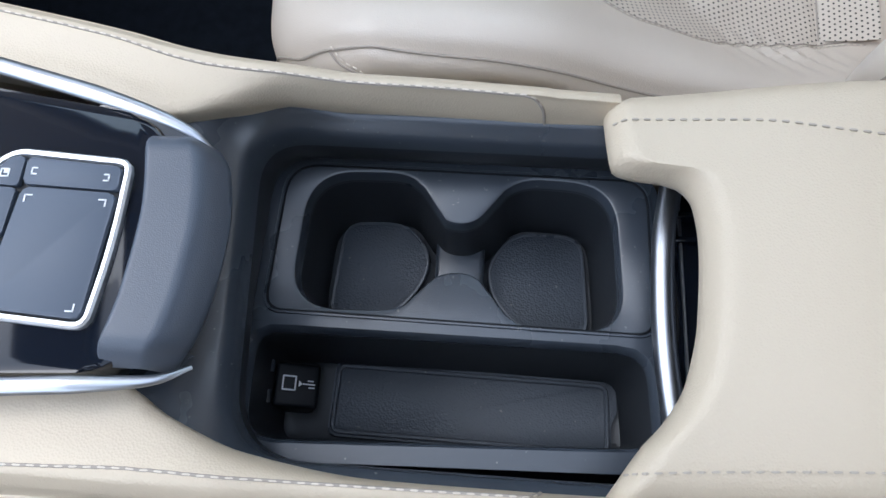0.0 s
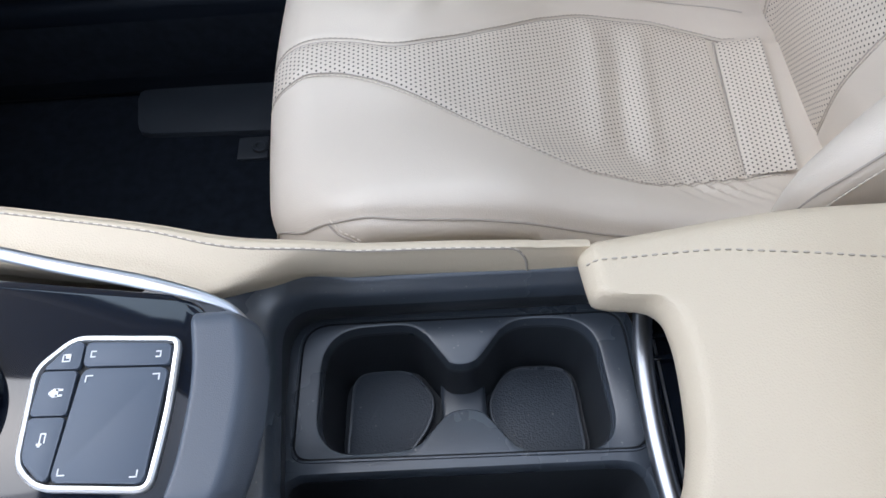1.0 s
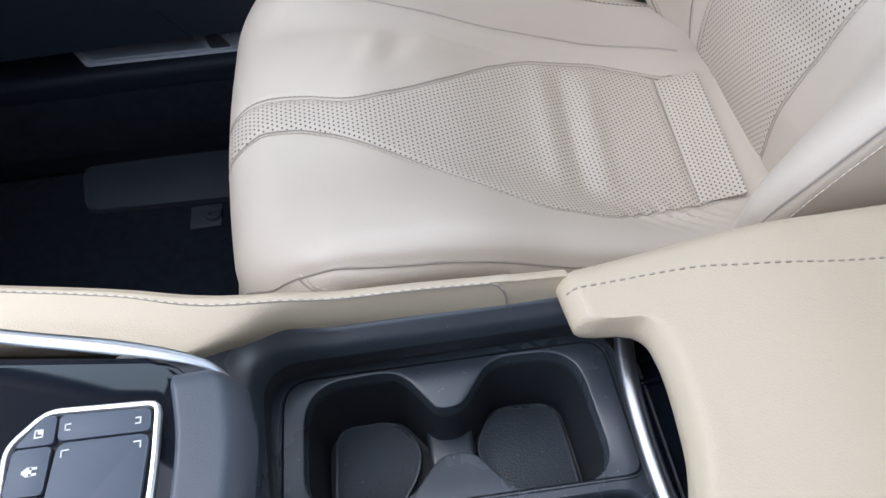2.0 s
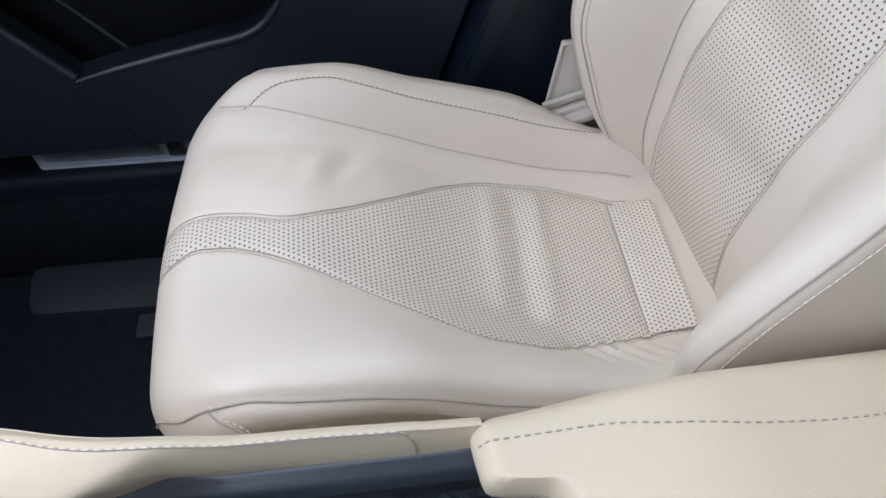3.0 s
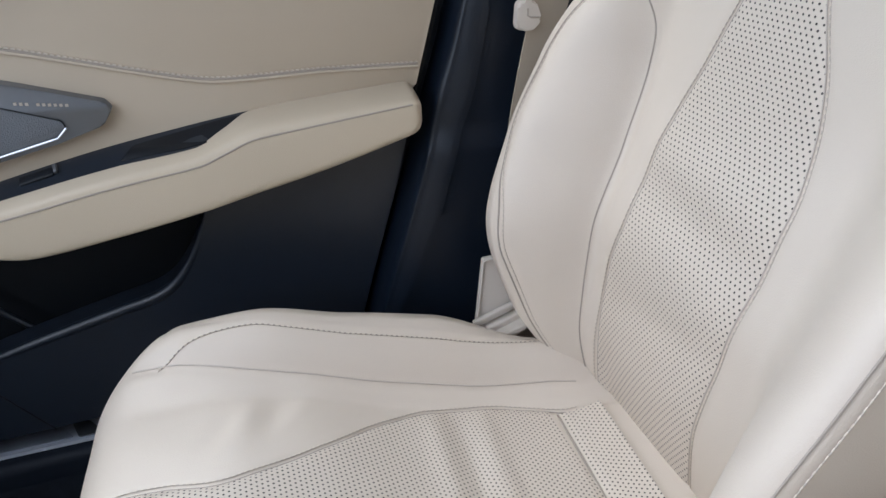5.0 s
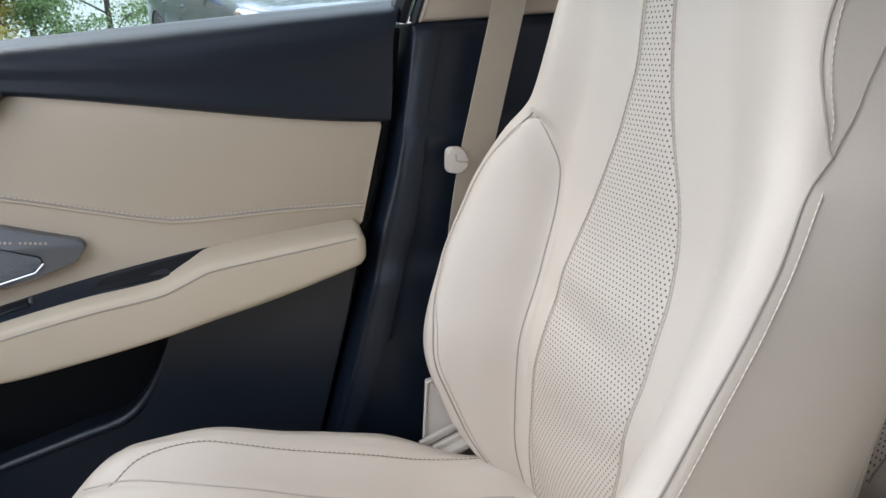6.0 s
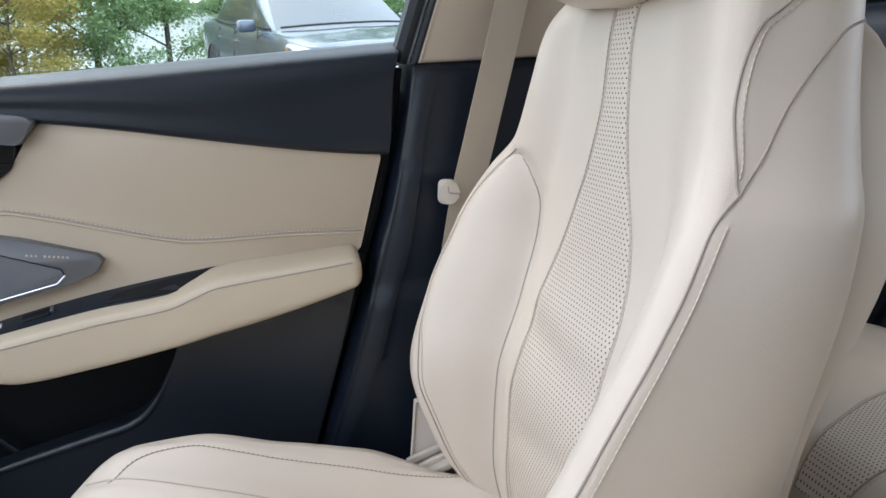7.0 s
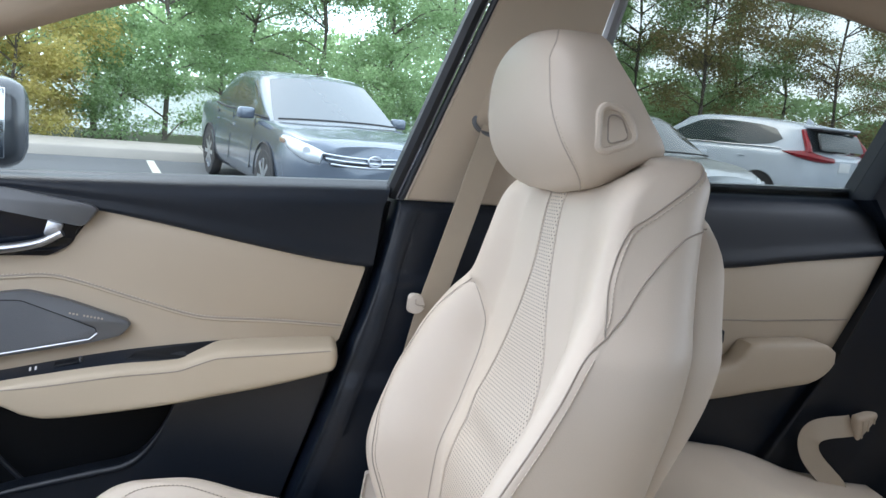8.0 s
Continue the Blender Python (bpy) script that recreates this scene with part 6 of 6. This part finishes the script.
protos = [tree(3, 9.0, 2.3, 32000, 0.10, green, "tall green leafy tree on the lake bank", 0.070),
          tree(8, 7.5, 1.9, 27000, 0.05, green, "slender green leafy tree on the lake bank", 0.068),
          tree(12, 4.2, 1.7, 34000, 0.04, olive, "low yellowing willow-like tree on the bank", 0.065),
          tree(21, 8.0, 2.2, 20000, 0.12, rust, "sparse brownish tree on the lake bank", 0.075),
          tree(30, 2.0, 1.0, 9000, 0.02, green, "low green shrub on the lake bank", 0.055)]
spots = [(2, -3.9, 14.2), (2, -5.6, 14.8), (2, -7.4, 15.6), (4, -2.2, 14.9), (4, 0.6, 15.6), (4, 2.4, 15.0), (4, 3.4, 15.2), (4, 4.6, 15.6), (4, 6.0, 16.2), (4, 7.2, 16.2), (4, 8.4, 16.8), (4, 10.8, 17.4), (4, 14.0, 17.6), (4, 18.0, 18.2), (0, -3.0, 16.6), (1, -1.5, 15.6), (1, 0.2, 18.0), (0, 1.7, 17.0), (1, 3.1, 16.0), (0, 4.9, 17.2), (1, 6.4, 16.8),
         (0, 8.2, 19.5), (0, 10.6, 18.5), (3, 12.6, 18.2), (3, 11.3, 16.4), (4, 11.9, 15.8), (4, 12.9, 16.4), (4, 9.6, 16.6), (1, 14.5, 19.5), (3, 16.6, 17.6), (0, 17.6, 21.0), (3, 20.5, 18.5), (1, 22.5, 21.0),
         (0, -8.6, 18.5), (1, -10.5, 17.5), (0, -5.4, 20.5), (1, -0.6, 21.5), (0, 6.6, 22.0), (1, 12.4, 23.0), (0, 26.0, 20.0)]
rng = random.Random(5)
used = set()
for kind, x, y in spots:
    m = Matrix.Translation((x, y, gz(x, y) - 0.05)) @ Matrix.Rotation(rng.uniform(0, 6.28), 4, 'Z')
    if kind not in used:
        used.add(kind)
        protos[kind].matrix_basis = m
    else:
        copy_thing(protos[kind], m)
# far wooded shore
verts, faces = [], []
for k in range(26000):
    s, o = rng.uniform(-120, 140), rng.uniform(88, 100)
    x, y = kerb_at(s, o)
    top = 9 + 3.5 * noise.noise(Vector((s * 0.06, 0, 3))) + 2 * noise.noise(Vector((s * 0.3, 5, 3)))
    p = Vector((x, y, gz(x, y) + top * rng.random()**0.7))
    d = Vector((rng.gauss(0, 1), rng.gauss(0, 1), rng.gauss(0, 1))).normalized()
    q = d.orthogonal().normalized()
    L = rng.uniform(0.6, 1.3)
    i = len(verts)
    verts += [p, p + d * L * 0.5 + q * L * 0.4, p + d * L, p + d * L * 0.5 - q * L * 0.4]
    faces.append((i, i + 1, i + 2, i + 3))
me = bpy.data.meshes.new("far_woods")
me.from_pydata(verts, [], faces)
me.materials.append(green)
tagged(new("far_woods", me), "dense green woods on the far shore", "woods", kind="stuff")

# ---- parked cars ----
pearl = surface("white_paint", (0.50, 0.545, 0.62), 0.25, vary=0.03, scale=1, coat=0.8)
slate = surface("slate_paint", (0.095, 0.115, 0.148), 0.26, metal=0.4, vary=0.06, scale=1, coat=0.8)
silver_paint = surface("silver_paint", (0.45, 0.48, 0.52), 0.3, metal=0.5, vary=0.05, scale=1, coat=0.8)
car_glass = surface("dark_car_glass", (0.035, 0.045, 0.05), 0.06, vary=0.1, coat=0.3)
screen_glass = surface("car_screen_glass", (0.05, 0.06, 0.07), 0.04, vary=0.1, coat=0.45, spec=0.8)
tyre_mat = surface("tyre_rubber", (0.02, 0.02, 0.022), 0.8, vary=0.2, scale=8)
lamp_clear = surface("lamp_lens", (0.46, 0.49, 0.52), 0.15, metal=0.2, vary=0.2, scale=12, coat=0.6)
lamp_red = surface("red_lens", (0.26, 0.010, 0.018), 0.18, vary=0.15, scale=10, coat=0.3)


def parked_car(m, paint, label, L, W, H, suv, group="parked cars"):
    """Car built along +x with its wheels on z = 0."""
    e = thing("car", (0, 0, 0), label, "car", group)
    h = L / 2
    if suv:
        US = [-h, -h + 0.06, -h + 0.25, -h + 0.7, -0.6, 0.5, 1.05, 1.75, h - 0.18, h - 0.04, h]
        WD = [0.66, 0.80, 0.88, 0.92, 0.93, 0.93, 0.92, 0.90, 0.80, 0.66, 0.58]
        TP = [0.98, 1.06, 1.12, 1.12, 1.09, 1.06, 1.04, 0.98, 0.86, 0.74, 0.66]
        BT = [0.42, 0.36, 0.30, 0.26, 0.24, 0.24, 0.24, 0.26, 0.28, 0.32, 0.40]
        base = [-h + 0.22, -h + 0.55, -0.5, 0.35, 0.85, 1.28]
        roof_u = [-h + 0.42, -h + 0.8, -0.4, 0.15, 0.42, 0.62]
        roof_z = [H - 0.10, H - 0.04, H, H - 0.012, H - 0.04, H - 0.08]
    else:
        US = [-h, -h + 0.06, -h + 0.25, -h + 0.8, -0.6, 0.5, 0.95, 1.65, h - 0.22, h - 0.05, h]
        WD = [0.62, 0.76, 0.84, 0.87, 0.88, 0.88, 0.87, 0.85, 0.76, 0.60, 0.50]
        TP = [0.84, 0.96, 1.01, 1.01, 0.97, 0.96, 0.95, 0.91, 0.845, 0.805, 0.775]
        BT = [0.40, 0.32, 0.26, 0.22, 0.20, 0.20, 0.20, 0.21, 0.20, 0.24, 0.32]
        base = [-h + 0.62, -h + 0.95, -0.5, 0.35, 0.85, 1.24]
        roof_u = [-h + 1.15, -h + 1.40, -0.35, 0.05, 0.28, 0.46]
        roof_z = [H - 0.13, H - 0.05, H, H - 0.008, H - 0.03, H - 0.07]
    loops = []
    for k in range(49):
        u = -h + L * k / 48
        w, t, b = ease(u, US, WD), ease(u, US, TP), ease(u, US, BT)
        half = [(0.0, b), (w * 0.80, b), (w * 0.965, b + 0.10), (w, b + 0.30), (w * 0.985, t - 0.16), (w * 0.95, t - 0.05), (w * 0.86, t - 0.006), (w * 0.45, t + 0.018), (0, t + 0.028)]
        pts = glide([(a, c, 0) for a, c in half], 26)
        loops.append([(u, p.x, p.y) for p in pts] + [(u, -p.x, p.y) for p in pts[-2:0:-1]])
    body = part("body", rings(loops), paint, e, "painted car body")
    # painted upper body with its windows set on it
    def upper(k, f, lift=0.0):
        """Place on the upper body: k along from 0 (tail) to 1 (nose), f up the side from 0 to 1."""
        ub, ut = base[0] + (base[-1] - base[0]) * k, roof_u[0] + (roof_u[-1] - roof_u[0]) * k
        zt, zb = ease(ut, roof_u, roof_z), ease(ub, US, TP) - 0.03
        end = 1 - 0.07 * max(0, (k - 0.86) / 0.14)**2 - 0.20 * max(0, (0.14 - k) / 0.14)**2
        wb = ease(ub, US, WD) * 0.925 * end
        wt = 0.70 * ease(ut, US, WD) * (0.97 if suv else 1.02) * (1 - 0.08 * max(0, (k - 0.86) / 0.14)) * 1.03
        w = wb + (wt - wb) * f**1.25
        return Vector((ub + (ut - ub) * f, w + lift, zb + (zt - 0.035 - zb) * f))

    loops = []
    for i in range(41):
        k = i / 40
        side = [upper(k, q / 6) for q in range(7)]
        top = side[-1]
        zt = ease(top.x, roof_u, roof_z)
        half = side + [Vector((top.x, top.y * 0.93, zt - 0.010)), Vector((top.x, top.y * 0.75, zt + 0.006)), Vector((top.x, top.y * 0.4, zt + 0.018)), Vector((top.x, 0, zt + 0.022))]
        loops.append([tuple(p) for p in half] + [(p.x, -p.y, p.z) for p in half[-2::-1]])
    part("roof", rings(loops, closed=False, caps=False), paint, e, "painted roof and pillars")
    for name, k, bow in (("windscreen", 1.0, 0.12), ("rear_screen", 0.0, -0.06)):
        def screen(u, v):
            p = upper(k, u)
            q = 1 - (2 * v - 1)**2
            return Vector((p.x + bow * q * (1 - 0.6 * u) + (0.004 if bow > 0 else -0.004), p.y * (2 * v - 1) * 1.004, p.z + 0.045 * q * u + 0.02 * u))
        part(name, sheet(screen, 12, 16), screen_glass, e, "sloping car window reflecting the sky")
    if suv:
        panes = [(0.13, 0.3178, [(0.0, 0.42, 0.46), (0.4, 0.20, 0.80), (1.0, 0.13, 0.88)]), (0.3182, 0.5915, [(0, 0.11, 0.88), (1, 0.10, 0.90)]), (0.592, 0.955, [(0, 0.10, 0.90), (0.5, 0.10, 0.88), (0.8, 0.10, 0.60), (1, 0.10, 0.14)])]
    else:
        panes = [(0.13, 0.449, [(0.0, 0.30, 0.36), (0.35, 0.14, 0.72), (1.0, 0.10, 0.90)]), (0.453, 0.965, [(0, 0.10, 0.90), (0.45, 0.10, 0.88), (0.8, 0.10, 0.60), (1, 0.10, 0.14)])]
    for s in (1, -1):
        flip = Matrix.Diagonal((1, s, 1))
        for k0, k1, shape in panes:
            lo = lambda v: ease(v, [q[0] for q in shape], [q[1] for q in shape])
            hi = lambda v: ease(v, [q[0] for q in shape], [q[2] for q in shape])
            bm = sheet(lambda u, v: flip @ upper(k0 + (k1 - k0) * v, lo(v) + (hi(v) - lo(v)) * u, 0.006), 8, 16)
            part("side_window", bm, car_glass, e, "dark side window")
        rim = [upper(panes[0][0] + (panes[-1][1] - panes[0][0]) * i / 20, 0.085, 0.008) for i in range(21)]
        part("window_trim", tube([(p.x, p.y * s, p.z) for p in rim], 0.012, 6), satin if suv else tyre_mat, e)
        # door lines, handles, mirror
        for u in (0.75, -0.22, -1.02):
            line = [Vector((u + 0.03 * k, s * (ease(u, US, WD) * (0.995 if k < 3 else 0.97) + 0.002), 0.36 + 0.145 * k)) for k in range(5)]
            part("door_gap", tube(line, 0.006, 4), tyre_mat, body)
        for u in (-0.08, -0.92):
            part("door_handle", soft_box((u, s * ease(u, US, WD) * 0.985, ease(u, US, TP) - 0.17), (0.17, 0.035, 0.028), 0.01), paint, body)
        part("side_mirror", soft_box((0.80, s * (W / 2 + 0.07), ease(0.8, US, TP) + 0.03), (0.11, 0.20, 0.13), 0.035, pose(0, 0, 0, 0, 0, -12 * s).to_3x3()), paint, e, "painted wing mirror")
        # lamps
        if suv:
            part("headlamp", soft_box((h - 0.26, s * 0.70, 0.80), (0.34, 0.26, 0.13), 0.04, pose(0, 0, 0, 0, 10, -35 * s).to_3x3()), lamp_clear, e, "clear head lamp")
            pts = [(-h + 0.38, s * 0.735, 1.46), (-h + 0.29, s * 0.775, 1.33), (-h + 0.19, s * 0.82, 1.20), (-h + 0.14, s * 0.835, 1.10)]
            part("tail_lamp", tube(glide(pts, 14), lambda q: 0.040 + 0.022 * q, 8), lamp_red, e, "red upright tail lamp")
            pts = [(-h + 0.58, s * 0.925, 1.085), (-h + 0.40, s * 0.915, 1.075), (-h + 0.20, s * 0.865, 1.06), (-h + 0.06, s * 0.775, 1.035), (-h - 0.01, s * 0.60, 1.01), (-h - 0.03, s * 0.40, 1.005)]
            part("tail_lamp_wing", tube(glide(pts, 24), lambda q: 0.006 + 0.066 * min(q * 2.6, 1) * (1 - 0.45 * max(q - 0.55, 0) / 0.45), 8), lamp_red, e, "red tail lamp wing")
        else:
            lens = glide([(h - 0.05, s * 0.53, 0.655), (h - 0.13, s * 0.63, 0.685), (h - 0.27, s * 0.715, 0.73), (h - 0.52, s * 0.785, 0.795)], 16)
            part("headlamp", tube([p + Vector((0.012, s * 0.016, 0.004)) for p in lens], lambda q: 0.092 * math.sin(math.pi * (0.22 + 0.70 * q))**0.6, 10, flat=0.95), lamp_clear, e, "clear swept-back head lamp")
            part("lamp_bulb", tube([lens[6] + Vector((0.075, s * 0.045, 0.03)), lens[6] + Vector((0.095, s * 0.060, 0.03))], 0.040, 12), satin, e)
            part("turn_lamp", soft_box((h - 0.42, s * 0.845, 0.785), (0.12, 0.03, 0.05), 0.012), surface("amber_lens", (0.22, 0.15, 0.11), 0.2), e, "amber lamp corner")
            part("fog_lamp", soft_box((h - 0.16, s * 0.60, 0.34), (0.10, 0.20, 0.10), 0.03, pose(0, 0, 0, 0, 0, -25 * s).to_3x3()), tyre_mat, e)
        for u in (L * 0.287, -L * 0.293):
            arch = [Vector((u + math.cos(a) * 0.375, s * (ease(u, US, WD) + 0.003), 0.33 + math.sin(a) * 0.375)) for a in [math.pi * q / 16 - 0.15 for q in range(18)]]
            part("wheel_arch", tube(arch, 0.013, 6), tyre_mat, body)
            # flat dark disc on the body side paints the shade of the wheel opening
            bm = bmesh.new()
            c = [bm.verts.new((u + math.cos(a) * 0.365, s * (ease(u, US, WD) + 0.001), max(0.33 + math.sin(a) * 0.365, 0.2))) for a in [2 * math.pi * q / 32 for q in range(32)]]
            bm.faces.new(c)
            part("arch_shade", bm, tyre_mat, body)
            r = 0.345 if suv else 0.318
            y0 = s * (ease(u, US, WD) - 0.024)
            prof = [(r * 0.66, -0.10), (r * 0.93, -0.10), (r, -0.07), (r, 0.01), (r * 0.95, 0.03), (r * 0.68, 0.028), (r * 0.66, 0.0)]
            wheel = part("wheel", rings([[(u + math.cos(a) * q, y0 + s * d, r + math.sin(a) * q) for a in [2 * math.pi * j / 32 for j in range(32)]] for q, d in prof], caps=False), tyre_mat, e, "black tyre on alloy rim")
            bm = bmesh.new()
            for j in range(5 if suv else 8):
                a = 2 * math.pi * j / (5 if suv else 8)
                box(bm, (u + math.cos(a) * r * 0.36, y0 + s * 0.014, r + math.sin(a) * r * 0.36), (r * 0.64, 0.03, 0.05), Matrix.Rotation(-a, 3, 'Y'))
            rings([[(u + math.cos(a) * q, y0 + s * d, r + math.sin(a) * q) for a in [2 * math.pi * j / 24 for j in range(24)]] for q, d in ((r * 0.62, 0.0), (r * 0.69, 0.022), (r * 0.69, -0.01), (r * 0.60, -0.03))], caps=False, bm=bm)
            part("rim", bm, satin, wheel, "silver alloy rim")
    # windscreen wiper foot, grille, bumper
    part("cowl", tube(glide([(1.22, 0.70, 0.965 if not suv else 1.06), (1.34, 0.30, 0.985 if not suv else 1.075), (1.36, -0.30, 0.985 if not suv else 1.075), (1.22, -0.70, 0.965 if not suv else 1.06)], 20), 0.012, 6), tyre_mat, e, "black wiper cowl")
    if not suv:
        part("grille", slab(rounded([(-0.46, 0.560), (-0.60, 0.690), (0.60, 0.690), (0.46, 0.560)], 0.04, 4), lambda a, b, d: (d - 0.5 * max(abs(a) - 0.46, 0), a, b + 0.12 * a * a), h - 0.20, h + 0.016, 0.01), tyre_mat, e, "dark grille")
        for z in (0.585, 0.630, 0.675):
            bar = [Vector((h + 0.022 - 0.5 * max(abs(a) - 0.46, 0), a, z + 0.12 * a * a)) for a in [(z - 0.13) * (q / 7 - 1) * 1.04 for q in range(15)]]
            part("grille_bar", tube(bar, 0.011, 6), satin, e, "bright grille bar")
        part("badge", tube([Vector((h + 0.034, 0.075 * math.cos(q * math.pi / 10), 0.655 + 0.05 * math.sin(q * math.pi / 10))) for q in range(21)], 0.011, 6, up=Vector((1, 0, 0.01))), satin, e, "oval bright badge")
        part("number_plate", soft_box((h + 0.01, 0, 0.36), (0.02, 0.32, 0.15), 0.005), ink, e)
        part("lower_grille", soft_box((h - 0.04, 0, 0.27), (0.10, 1.0, 0.10), 0.03), tyre_mat, e)
    else:
        part("rear_window", slab(rounded([(-0.62, 1.16), (-0.55, 1.45), (0.55, 1.45), (0.62, 1.16)], 0.06, 4), lambda a, b, d: (d + (b - 1.16) * 0.50, a, b), -h + 0.10, -h + 0.055, 0.01), car_glass, e, "dark rear window")
        part("spoiler", soft_box((-h + 0.34, 0, H - 0.085), (0.34, 1.16, 0.05), 0.02), paint, e)
        part("spoiler_shade", soft_box((-h + 0.30, 0, H - 0.125), (0.26, 1.04, 0.04), 0.015), tyre_mat, e)
        part("number_plate", soft_box((-h - 0.005, 0, 0.90), (0.02, 0.32, 0.16), 0.005), ink, e)
        part("rear_bumper", soft_box((-h + 0.05, 0, 0.46), (0.16, 1.5, 0.22), 0.06), tyre_mat, e, "black lower bumper")
        part("wiper", tube([(-h + 0.10, 0.0, 1.19), (-h + 0.08, -0.35, 1.17)], 0.012, 5), tyre_mat, e)
        fin = slab([(-0.09, 0), (0.09, 0), (-0.06, 0.09)], lambda a, b, d: (-h + 0.75 - a, d, H - 0.02 + b), -0.02, 0.02, 0.006)
        part("aerial_fin", fin, paint, e)
    e.matrix_basis = m
    return e


parked_car(on_ground(0.79, 9.39, 284.7), slate, "dark slate-grey sedan parked on the asphalt", 4.54, 1.76, 1.465, False)
parked_car(on_ground(9.22, 12.2, 106), pearl, "white crossover parked with its tail lamps showing", 4.60, 1.855, 1.61, True)
parked_car(on_ground(5.2, 9.5, 281), silver_paint, "silver-blue sedan parked beside a white crossover", 4.5, 1.76, 1.44, False)
